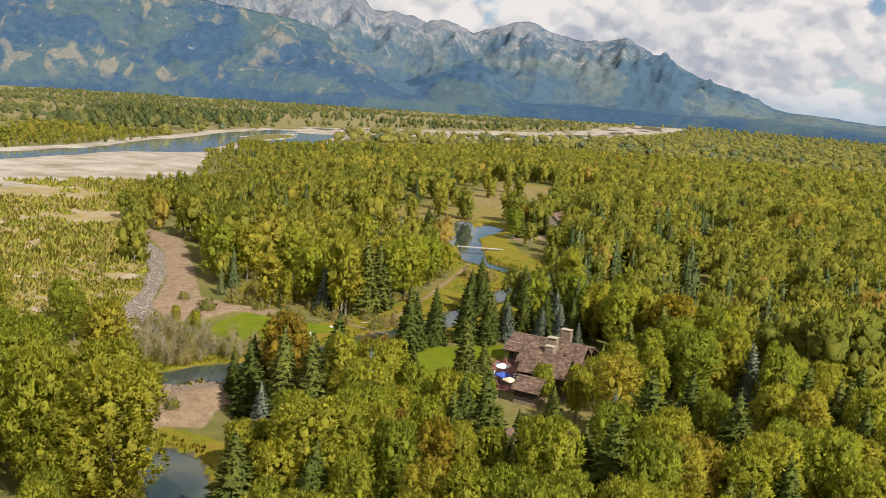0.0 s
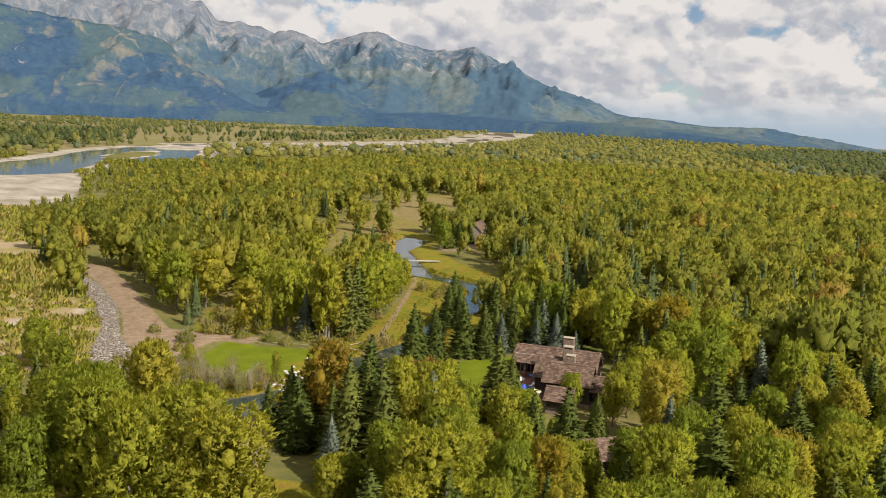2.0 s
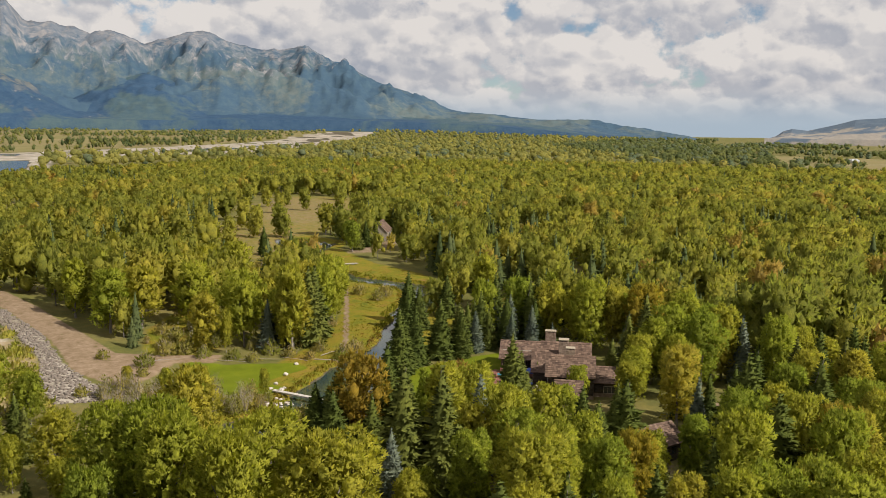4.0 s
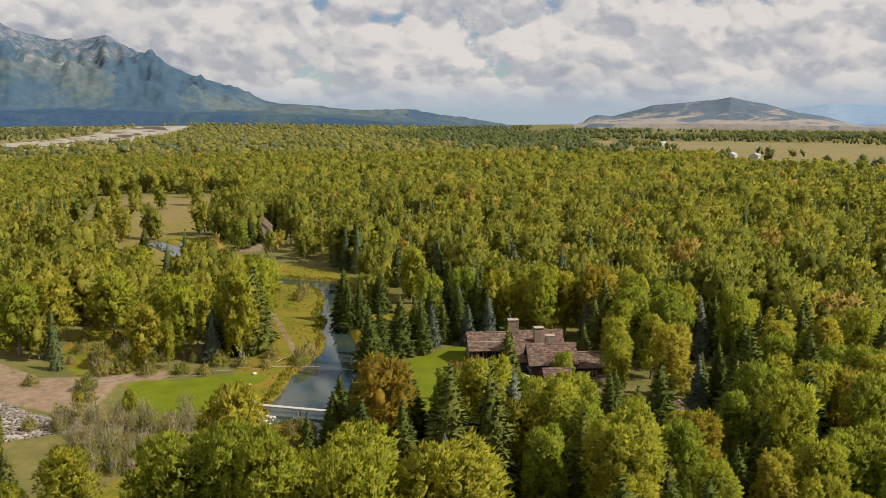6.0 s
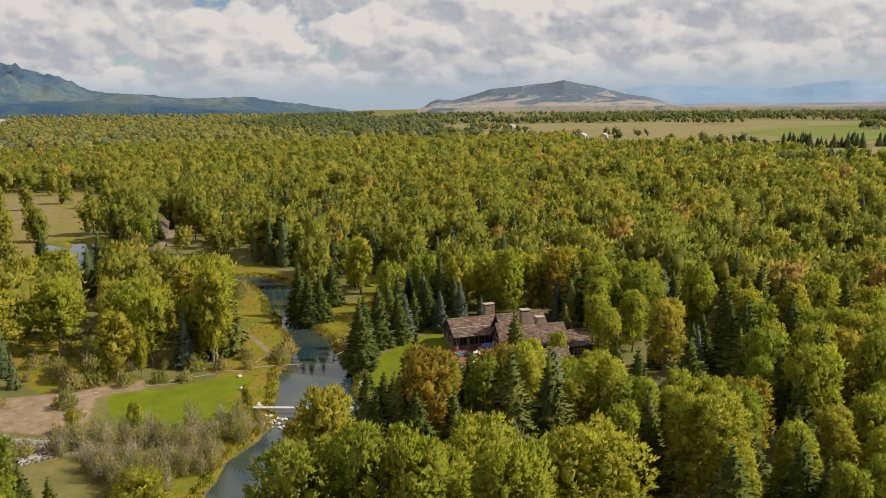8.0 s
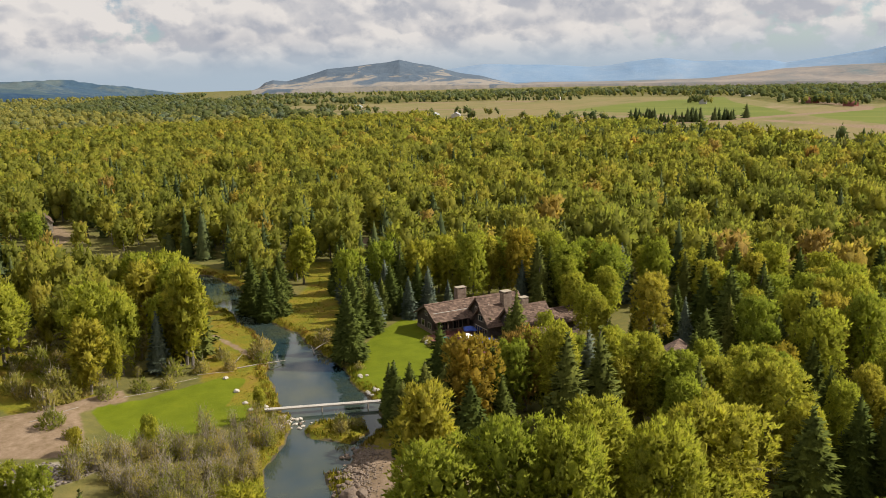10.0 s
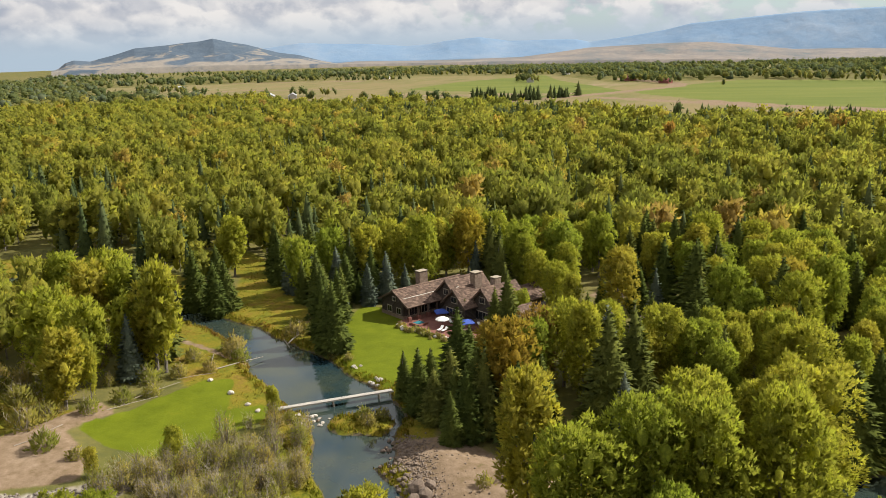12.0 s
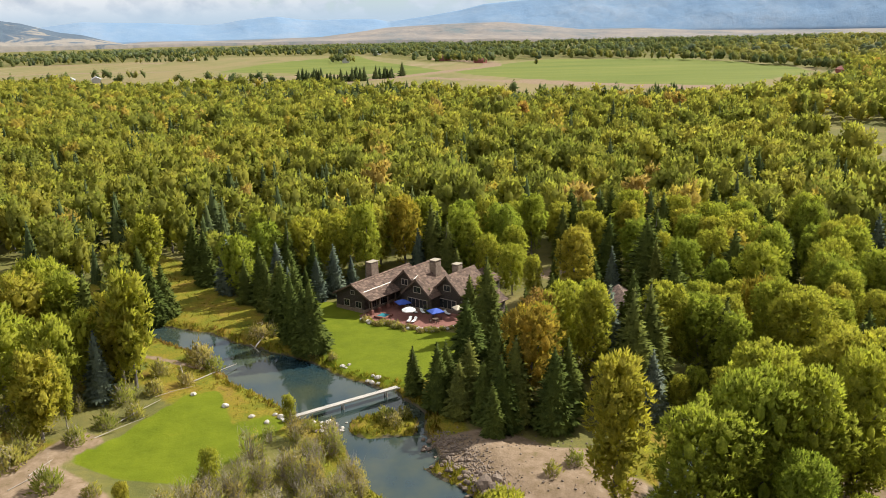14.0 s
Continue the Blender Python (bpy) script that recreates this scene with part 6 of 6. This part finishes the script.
def dining_set(x, y):
    ob = thing("patio_table", in_house(x, y, 0.22, 12), "round dark patio table under the blue umbrella", "table")
    bm = bmesh.new()
    bmesh.ops.create_cone(bm, cap_ends=True, segments=20, radius1=0.65, radius2=0.65, depth=0.05, matrix=Matrix.Translation((0, 0, 0.73)))
    part("tabletop", bm, M_TRIM, ob)
    for a in range(4):
        bm = bmesh.new()
        rod(bm, (math.cos(a * 1.57) * 0.45, math.sin(a * 1.57) * 0.45, 0), (math.cos(a * 1.57) * 0.4, math.sin(a * 1.57) * 0.4, 0.71), 0.03, seg=6)
        part("leg", bm, M_TRIM, ob)
    for k in range(4):
        c = thing("patio_chair", in_house(x, y, 0.22, 12 + 90 * k + 45) @ pose(1.15, 0, 0), "dark wooden patio chair at the round table", "chair", "chairs round the table")
        bm = bmesh.new()
        box(bm, (-0.24, -0.24, 0.40), (0.24, 0.24, 0.46), 0.02)
        part("seat", bm, M_TRIM, c)
        bm = bmesh.new()
        box(bm, (0.20, -0.24, 0.46), (0.26, 0.24, 0.95), 0.02)
        part("backrest", bm, M_TRIM, c)
        for sx in (-0.2, 0.2):
            for sy in (-0.2, 0.2):
                bm = bmesh.new()
                box(bm, (sx - 0.025, sy - 0.025, 0), (sx + 0.025, sy + 0.025, 0.40))
                part("leg", bm, M_TRIM, c)


dining_set(4.6, -19.6)


# ---------------------------------------------------------------- boulders, garden stones and shrubs


def stone_mesh(seed, sub=2, squash=0.62, rough=0.32):
    bm = bmesh.new()
    bmesh.ops.create_icosphere(bm, subdivisions=sub, radius=1.0)
    for v in bm.verts:
        k = 1 + rough * noise.noise(v.co * 1.1 + Vector((seed * 3.1, seed, 0))) + 0.16 * noise.noise(v.co * 3.0 + Vector((0, seed, seed)))
        v.co = Vector((v.co.x * k, v.co.y * k * 0.85, v.co.z * k * squash))
    me = bpy.data.meshes.new("boulder")
    bm.to_mesh(me)
    bm.free()
    return me


def ground_z(x, y):
    return float(ground_height(np.array([float(x)]), np.array([float(y)]))[0][0])


STONES = []
for i in range(6):
    STONES.append(stone_mesh(i))
    STONES[-1].materials.append(M_ROCK)
DARKSTONES = []
for i in range(4):
    DARKSTONES.append(stone_mesh(20 + i, 2, 0.7, 0.45))
    DARKSTONES[-1].materials.append(M_RUBBLE)


def boulder(x, y, size, i, dark=False, label="pale rounded boulder set in the grass", group="boulders on the lawn"):
    me = (DARKSTONES if dark else STONES)[i % (4 if dark else 6)]
    ob = new("boulder", me)
    ob.matrix_world = pose(x, y, max(ground_z(x, y), -0.75) + size * 0.22, 0, 0, i * 67) @ Matrix.Diagonal((size, size, size, 1))
    return tagged(ob, label, "boulder", group)


for i, (x, y, s) in enumerate(((-24.0, 210.0, 0.75), (-28.0, 202.6, 0.85), (-31.2, 196.8, 0.7), (-33.0, 193.6, 0.7), (-31.0, 191.8, 1.0), (-30.2, 193.2, 0.6), (-10.0, 187.2, 0.75), (-9.2, 186.2, 0.5), (-10.6, 186.4, 0.4),
                               (-15.6, 180.4, 0.8), (-14.6, 179.6, 0.9), (-15.0, 181.4, 0.55), (-16.2, 179.2, 0.6), (-13.8, 180.6, 0.5))):
    boulder(x, y, s * 0.78, i)
rb = random.Random(5)
for i in range(110):
    t = rb.uniform(0, 1)
    x, y = -36 - 16 * t + rb.gauss(0, 1.1), 166 - 9.5 * t + rb.gauss(0, 1.2)
    boulder(x, y, rb.uniform(0.16, 0.5), i, True, "rough broken rock along the creek bank", "rocks along the creek bank")
for i, (x, y, s) in enumerate(((-49, 157.0, 1.5), (-50.2, 155.4, 1.2), (-51.5, 156.5, 1.0), (-48, 155.6, 1.1), (-52, 154.2, 0.9))):
    boulder(x, y, s, i, True, "large angular grey rock beside the gravel bank", "rocks along the creek bank")
for i in range(40):
    x, y = -30.5 - rb.uniform(0, 5.5), 186.5 - rb.uniform(0, 5.5)
    boulder(x, y, rb.uniform(0.2, 0.5), i, i % 3 == 0, "small rock in the riffle below the footbridge", "rocks in the riffle")


def riprap():
    """Broken rock on the road's flank: too many to count."""
    rng = np.random.default_rng(77)
    iv, it = ico(1)
    px, py = rng.uniform(-108, -56, 16000), rng.uniform(192, 315, 16000)
    k = signed(px, py, RIPRAP) > 0.2
    px, py = px[k][:4200], py[k][:4200]
    z = ground_height(px, py)[0]
    s = rng.uniform(0.16, 0.5, len(px))
    V = iv[None] * (1 + rng.normal(0, 0.2, (len(px), len(iv), 1))) * (s[:, None, None] * np.array([1, 0.85, 0.65]))
    V = V + np.stack([px, py, z + s * 0.2], -1)[:, None]
    T = it[None] + (np.arange(len(px)) * len(iv))[:, None, None]
    tagged(part("riprap", raw_mesh("riprap", V.reshape(-1, 3), T.reshape(-1, 3)), M_RIPRAP), "bank of broken grey rock beside the dirt road", "rocks", kind="stuff")


riprap()


def loose_stones():
    """Small broken stones that spill from the gravel bank into the creek."""
    rng = np.random.default_rng(78)
    iv, it = ico(1)
    t = rng.uniform(0, 1, 1500)
    px, py = -34 - 19 * t + rng.normal(0, 1.5, 1500), 165.5 - 11.5 * t + rng.normal(0, 1.5, 1500)
    px, py = np.concatenate([px, rng.uniform(-54, -33, 220)]), np.concatenate([py, rng.uniform(136, 165, 220)])
    k = signed(px, py, MOUND) > -3.0
    px, py = px[k], py[k]
    z, s = np.maximum(ground_height(px, py)[0], -0.8), rng.uniform(0.05, 0.22, len(px))
    V = iv[None] * (1 + rng.normal(0, 0.2, (len(px), len(iv), 1))) * (s[:, None, None] * np.array([1, 0.85, 0.65])) + np.stack([px, py, z + s * 0.2], -1)[:, None]
    T = it[None] + (np.arange(len(px)) * len(iv))[:, None, None]
    tagged(part("loose_stones", raw_mesh("loose_stones", V.reshape(-1, 3), T.reshape(-1, 3)), M_RUBBLE), "loose brown stones spilling off the gravel bank", "rocks", kind="stuff")


loose_stones()


def tussocks():
    """Sedge along the water's edge and long grass in the meadows: too much to count."""
    rng = np.random.default_rng(79)
    px, py = rng.uniform(-75, 75, 90000), rng.uniform(130, 330, 90000)
    wet = ground_height(px, py)[1]
    edge = (wet > -2.4) & (wet < -0.35) & (signed(px, py, MOUND) < -1)
    isle = np.maximum(signed(px, py, TONGUE), signed(px, py, ISLET)) > 0.2
    grass = (np.maximum.reduce([signed(px, py, m) for m in (MEADOW_W, MEADOW_E, MEADOW_N)]) > 0.5) & (wet < -1.5) & (np.maximum(signed(px, py, LAWN_W), signed(px, py, LAWN_E)) < -0.5) & (rng.uniform(0, 1, len(px)) < 0.42)
    k = edge | isle | (grass & (wavy(px, py, 7.0, 3.0) > -0.4))
    tall = np.where(edge | isle, rng.uniform(0.55, 1.1, len(px)), rng.uniform(0.25, 0.7, len(px)))[k]
    px, py = px[k], py[k]
    blade = []
    for i in range(3):
        q = np.random.default_rng(330 + i)
        d = unit(q.normal(0, 1, (7, 3)) * (1, 1, 0.3) + (0, 0, 0.4))
        v, f = sprays(d * (0.22, 0.22, 0.02), d * 0.5 + (0, 0, 0.9), d, 0.8, q, 0.34)
        blade.append((v, f, np.zeros((0, 4), int), np.repeat(unit(d + (0, 0, 0.9)), 3, axis=0)))
    tone = np.clip(0.5 + 0.35 * wavy(px, py, 11.0, 2.0) + rng.normal(0, 0.16, len(px)), 0, 1)
    merge_forest("tussock_grass", px, py, tall, np.maximum(tall, 0.55), blade, M_SEDGE, "olive and rusty tussock grass along banks and meadows", tone, rng)


tussocks()
# garden wall and planting round the patio's edge
for i in range(26):
    t = i / 25
    edge = [(-2.8, -5.5), (-3.2, -9.5), (-1.6, -13.0), (-1.0, -18.0), (0.6, -22.5), (4.5, -25.0)]
    q = t * 5
    k = min(4, int(q))
    x, y = [a + (b - a) * (q - k) for a, b in zip(edge[k], edge[k + 1])]
    p = HOUSE_M @ Vector((x + rb.gauss(0, 0.3), y + rb.gauss(0, 0.3), 0))
    boulder(p.x, p.y, rb.uniform(0.35, 0.7), i, False, "tan garden stone edging the patio", "garden stones round the patio")


def shrub_mesh(seed, h, w, twigs, leaves, leaf):
    rng = np.random.default_rng(seed)
    V, T, n = [], [], 0
    for i in range(twigs):
        a, o = rng.uniform(0, 6.28), rng.uniform(0.15, 1.0)
        root = np.array([math.cos(a), math.sin(a), 0]) * 0.12 * w
        tip = np.array([math.cos(a) * w * 0.5 * o, math.sin(a) * w * 0.5 * o, h * rng.uniform(0.55, 1.05) * (1 - 0.35 * o * o)])
        side = np.array([-math.sin(a), math.cos(a), 0]) * 0.045
        mid = (root + tip) / 2 + rng.normal(0, 0.08 * w, 3)
        V += [root - side, root + side, mid + side * 0.7, mid - side * 0.7, tip]
        T += [(n, n + 1, n + 2), (n, n + 2, n + 3), (n + 3, n + 2, n + 4)]
        n += 5
        for _ in range(3):
            k = rng.uniform(0.4, 0.95)
            p = mid * (1 - k) + tip * k
            e = p + rng.normal(0, 0.16 * w, 3) + (0, 0, 0.16 * h)
            V += [p, p + (0.03, 0.03, 0), e]
            T += [(n, n + 1, n + 2)]
            n += 3
    twig_me = raw_mesh("branchwork", V, T)
    twig_me.materials.append(M_TWIG)
    d = rng.normal(0, 1, (leaves, 3))
    d /= np.linalg.norm(d, axis=1, keepdims=True)
    d[:, 2] = np.abs(d[:, 2]) * 0.9 + 0.02
    lump = 1 + 0.25 * np.sin(d[:, 0] * 5 + seed) * np.cos(d[:, 1] * 4)
    pos = d * np.array([w * 0.5, w * 0.5, h * 0.95]) * (rng.uniform(0.55, 1.0, leaves) * lump)[:, None]
    lv, lt = sprays(pos, d * 0.7 + (0, 0, 0.7) + rng.normal(0, 0.4, d.shape), d, leaf * 1.5, rng, 0.45)
    leaf_me = raw_mesh("foliage", lv, lt, None, True, np.repeat(unit(d + (0, 0, 0.3) + rng.normal(0, 0.3, d.shape)), 3, axis=0))
    leaf_me.materials.append(M_SHRUB)
    return twig_me, leaf_me


GREEN_SHRUBS = [shrub_mesh(200 + i, 2.4, 3.2, 16, 330, 0.34) for i in range(3)]
BARE_SHRUBS = [shrub_mesh(210 + i, 5.6, 4.4, 44, 520 - 170 * i, 0.36) for i in range(3)]
LOW_SHRUBS = [shrub_mesh(220 + i, 0.9, 1.5, 8, 190, 0.22) for i in range(2)]


def shrub(kind, x, y, s, i, label, group, z=None):
    tw, fo = kind[i % len(kind)]
    ob = thing("shrub", pose(x, y, (ground_z(x, y) if z is None else z) - 0.05, 0, 0, i * 83) @ Matrix.Diagonal((s, s, s, 1)), label, "shrub", group)
    part("branchwork", tw, None, ob)
    part("foliage", fo, None, ob)


rs = random.Random(9)
for i in range(120):
    x, y = rs.uniform(-66, -36), rs.uniform(171, 198)
    if float(max(signed(np.array([x]), np.array([y]), LAWN_W)[0], signed(np.array([x]), np.array([y]), LOWER)[0])) > -1.0 or (y > 191 and x > -44):
        continue
    shrub(BARE_SHRUBS, x, y, rs.uniform(0.5, 1.0), i, "leggy half-bare grey willow shrub by the creek", "half-bare shrubs by the creek")
for i in range(36):
    edge = [(-2.6, -6.0), (-3.6, -9.5), (-2.2, -13.0), (-1.6, -18.0), (0.2, -22.8), (4.0, -25.4)]
    q = i / 35 * 5
    k = min(4, int(q))
    x, y = [a + (b - a) * (q - k) for a, b in zip(edge[k], edge[k + 1])]
    p = HOUSE_M @ Vector((x + rs.gauss(0, 0.6), y + rs.gauss(0, 0.6), 0))
    shrub(LOW_SHRUBS, p.x, p.y, rs.uniform(0.7, 1.3), i, "low rounded garden shrub edging the patio", "garden shrubs round the patio")
for i, (x, y, s) in enumerate(((-11, 214, 1.5), (-13, 211, 1.2), (-8, 216, 1.6), (-20, 213, 1.0), (-24, 217, 1.2), (-16, 220, 1.2), (3, 208, 1.5), (5, 206, 1.2), (-33, 216, 1.1), (-37, 219, 1.2), (-44, 220, 1.2),
                               (13, 286, 1.6), (16, 275, 1.4), (20, 280, 1.8), (-28, 221, 1.5), (-20, 226, 1.6), (-58, 209, 0.9), (-47, 148, 0.8), (-44, 145, 0.9), (-30, 175, 1.0), (-32, 173, 1.0), (-29, 172, 0.9),
                               (-35, 186, 0.9), (-70, 200, 1.0), (-66, 226, 1.0), (-6, 194, 0.8), (-7, 190, 0.7), (-40, 246, 1.6), (-44, 236, 1.8), (-50, 240, 1.4), (-36, 256, 1.5), (-20, 318, 1.8), (-52, 226, 1.9), (-48, 226, 1.6), (-57, 216, 1.5), (-8, 350, 1.7))):
    shrub(GREEN_SHRUBS, x, y, s, i, "leafy green willow shrub beside the creek", "green shrubs by the creek")
# undergrowth along the foot of the grove west of the pond
GROVE = [(-66, 262), (-50, 226), (-38, 221), (-24, 217), (-12, 232), (-2, 252), (6, 276), (-4, 292), (-30, 276), (-52, 274)]
for i in range(150):
    x, y = rs.uniform(-68, 8), rs.uniform(214, 294)
    here = np.array([x]), np.array([y])
    if signed(*here, GROVE)[0] < 0 or max(signed(*here, LAWN_W)[0], signed(*here, ROAD)[0], signed(*here, POND)[0], 2.5 - along(*here, RUNNEL)[0]) > -1:
        continue
    bare = i % 4 == 0
    shrub(BARE_SHRUBS if bare else GREEN_SHRUBS, x, y, rs.uniform(0.45, 0.8) if bare else rs.uniform(0.6, 1.5), i,
          "leggy half-bare grey willow shrub by the creek" if bare else "leafy green shrub below the cottonwoods", "undergrowth of the grove")


# ---------------------------------------------------------------- footbridges, logs


def footbridge(a, b, wide, z, label, gap=0.30):
    a, b = Vector((*a, z)), Vector((*b, z))
    L = (b - a).length
    ang = math.degrees(math.atan2(b.y - a.y, b.x - a.x))
    ob = thing("footbridge", pose(a.x, a.y, z, 0, 0, ang), label, "bridge")
    for s in (-1, 1):
        bm = bmesh.new()
        box(bm, (0, s * wide * 0.38 - 0.1, -0.30), (L, s * wide * 0.38 + 0.1, -0.07), 0.02)
        part("beam", bm, M_DECK, ob)
    n = int(L / gap)
    plank = bpy.data.meshes.new("plank")
    bm = bmesh.new()
    box(bm, (0.015, -wide / 2, -0.06), (gap - 0.015, wide / 2, 0.0), 0.008)
    bm.to_mesh(plank)
    bm.free()
    plank.materials.append(M_DECK)
    for i in range(n):
        p = new("plank", plank)
        p.parent = ob
        p.matrix_local = pose(i * gap, rb.uniform(-0.03, 0.03), 0)
    for x in (0.12 * L, 0.5 * L, 0.88 * L):
        for s in (-1, 1):
            bm = bmesh.new()
            rod(bm, (x, s * wide * 0.38, -2.4), (x, s * wide * 0.38, -0.3), 0.13, seg=7)
            part("pile", bm, M_DRIFT, ob)


footbridge((-32.8, 191.2), (-18.6, 175.0), 1.0, 0.50, "weathered grey plank footbridge over the creek")
footbridge((10.5, 346.0), (29.0, 344.0), 1.4, 0.7, "small pale plank footbridge farther up the creek", 0.45)


def fallen_log(a, b, r, i):
    bm = bmesh.new()
    a, b = Vector(a), Vector(b)
    rod(bm, a, a.lerp(b, 0.5) + Vector((0, 0, 0.1)), r, r * 0.85, 7)
    rod(bm, a.lerp(b, 0.5) + Vector((0, 0, 0.1)), b, r * 0.85, r * 0.5, 7)
    q = random.Random(i)
    for k in range(3):
        p = a.lerp(b, q.uniform(0.4, 0.95))
        rod(bm, p, p + Vector((q.uniform(-0.8, 0.8), q.uniform(-0.8, 0.8), q.uniform(0.2, 0.7))), r * 0.3, r * 0.1, 5)
    tagged(part("fallen_log", bm, M_DRIFT), "bleached fallen log lying by the water", "log", "fallen logs")


for i, (a, b, r) in enumerate((((-1.5, 207.5, -0.3), (3.2, 207.0, 0.7), 0.2), ((-2.5, 206.2, -0.5), (-1.0, 208.4, 0.5), 0.14), ((-19.5, 212.5, 0.3), (-9.5, 208.0, -0.2), 0.17), ((-17, 215, 0.3), (-12, 218, 0.4), 0.14),
                              ((-54, 221, 1.0), (-46, 220.4, 0.5), 0.16), ((-47, 221, 0.6), (-38, 216.5, 0.4), 0.18), ((-36, 217.5, 0.4), (-27, 214.5, 0.4), 0.16), ((-58, 221.5, 1.0), (-52, 219.2, 0.9), 0.14),
                              ((-43, 219, 0.5), (-34, 213.8, 0.5), 0.13), ((-26, 216, 0.4), (-21, 211, 0.4), 0.13))):
    fallen_log(a, b, r * (0.8 if i < 4 else 0.5), i)


# ---------------------------------------------------------------- cabin in the trees and farms of the valley


def cabin(x, y, turn, L, W, ze, zr, wall, roof, label, category="house", group=""):
    ob = thing("cabin" if category == "cabin" else "farm_building", pose(x, y, ground_z(x, y), 0, 0, turn), label, category, group)
    bm = bmesh.new()
    box(bm, (-L / 2 + 0.4, -W / 2 + 0.4, -0.3), (L / 2 - 0.4, W / 2 - 0.4, ze))
    for s in (-1, 1):
        x0 = s * (L / 2 - 0.4)
        vs = [bm.verts.new(p) for p in ((x0, -W / 2 + 0.4, ze), (x0, W / 2 - 0.4, ze), (x0, 0, zr - 0.3))]
        bm.faces.new(vs)
    wl = part("wall", bm, wall, ob)
    for s in (-1, 1):
        bm = bmesh.new()
        slab(bm, (-L / 2, s * W / 2, ze - 0.15), (L / 2, s * W / 2, ze - 0.15), (L / 2, 0, zr), (-L / 2, 0, zr), 0.2)
        r = part("roof_slope", bm, roof, ob)
        if category == "cabin":
            bm = bmesh.new()
            shingled(bm, (-L / 2, s * W / 2, ze - 0.15), (L / 2, s * W / 2, ze - 0.15), (L / 2, 0, zr), (-L / 2, 0, zr), int(x + s))
            part("shingles", bm, M_SHINGLE, r)
    for k in range(3):
        bm = bmesh.new()
        xx = -L / 2 + L * (k + 0.8) / 3.6
        box(bm, (xx - 0.5, -W / 2 + 0.33, ze * 0.4), (xx + 0.5, -W / 2 + 0.39, ze * 0.8))
        part("window", bm, M_GLASS, ob)


cabin(20, 135, 8, 12, 8, 3.2, 5.6, M_LOG, M_TRIM, "log guest cabin with a shingle roof among trees", "cabin")
cabin(60, 414, 62, 15, 10, 4.2, 9, M_DRIFT, M_DRIFT, "grey shingled house half hidden among upstream trees", "cabin")
for i, (x, y, a, L, W, ze, zr, wall, roof, lab) in enumerate((
        (861, 770, 30, 30, 12, 4, 7, M_SIDING, M_TIN, "pale farm shed with a tin roof"), (866, 738, 30, 26, 12, 4, 7, M_SIDING, M_TIN, "pale farm shed with a tin roof"),
        (818, 781, 20, 18, 10, 4, 6.5, M_SIDING, M_TIN, "white farm house at the field's edge"), (770, 790, 10, 14, 9, 3.5, 6, M_BARN, M_TIN, "small red barn by the wood"),
        (1223, 509, 15, 22, 12, 4, 8, M_SIDING, M_TIN, "white ranch house among trees"), (1219, 349, 40, 26, 12, 5, 9, M_BARN, M_BARN, "long red barn across the hay field"),
        (1118, 280, 60, 18, 10, 4, 7, M_BARN, M_BARN, "red barn across the hay field"), (743, -118, 20, 24, 12, 4, 7, M_BARN, M_BARN, "red roofed ranch building beside the field"),
        (542, -54, 10, 16, 10, 4, 7, M_SIDING, M_TIN, "grey ranch house in the trees"), (1562, 533, 0, 26, 12, 4, 7, M_SIDING, M_TIN, "pale farm building far across the valley"),
        (1150, 1150, 20, 30, 12, 4, 7, M_SIDING, M_TIN, "white farm building far up the valley"), (1500, 900, 20, 34, 14, 4, 7, M_SIDING, M_TIN, "white farm building far up the valley"),
        (1350, 1700, 20, 40, 14, 4, 7, M_SIDING, M_TIN, "white farm building far up the valley"))):
    cabin(x, y, a, L, W, ze, zr, wall, roof, lab, "building", "farm buildings of the valley")


def flats_scrub():
    """Willow scrub over the gravel flats: too much to count."""
    rng = np.random.default_rng(55)
    px, py = rng.uniform(-420, -70, 15000), rng.uniform(150, 560, 15000)
    k = (signed(px, py, FLATS) > -4) & (signed(px, py, RIPRAP) < -1) & (signed(px, py, ROAD) < -1) & (wavy(px, py, 16.0, 7.0) + 0.5 * wavy(px, py, 6.0, 1.0) > -0.25)
    qx, qy = rng.uniform(-135, -70, 2400), rng.uniform(185, 345, 2400)
    q = (signed(qx, qy, FLATS) > -5) & (signed(qx, qy, RIPRAP) < -0.5) & (wavy(qx, qy, 9.0, 2.0) > -0.8)
    px, py = np.concatenate([px[k], qx[q]]), np.concatenate([py[k], qy[q]])
    T = []
    for i in range(3):
        q = np.random.default_rng(300 + i)
        d = unit(q.normal(0, 1, (28, 3)))
        d[:, 2] = np.abs(d[:, 2]) * 0.8
        v, f = sprays(d * (1.1, 1.1, 0.9) * q.uniform(0.2, 0.9, (28, 1)), d * 0.7 + (0, 0, 0.9), d, 0.92, q, 0.60)
        T.append((v, f, np.zeros((0, 4), int), np.repeat(unit(d + (0, 0, 0.5)), 3, axis=0)))
    s = rng.uniform(0.55, 1.6, len(px)) ** 1.5 * np.where(np.hypot(px + 75, py - 215) < 60, 0.75, 1.15)
    merge_forest("willow_scrub", px, py, s, s * 1.1, T, M_WILLOW, "yellow-green willow scrub on the gravel flats", rng.uniform(0, 1, len(px)), rng)


flats_scrub()
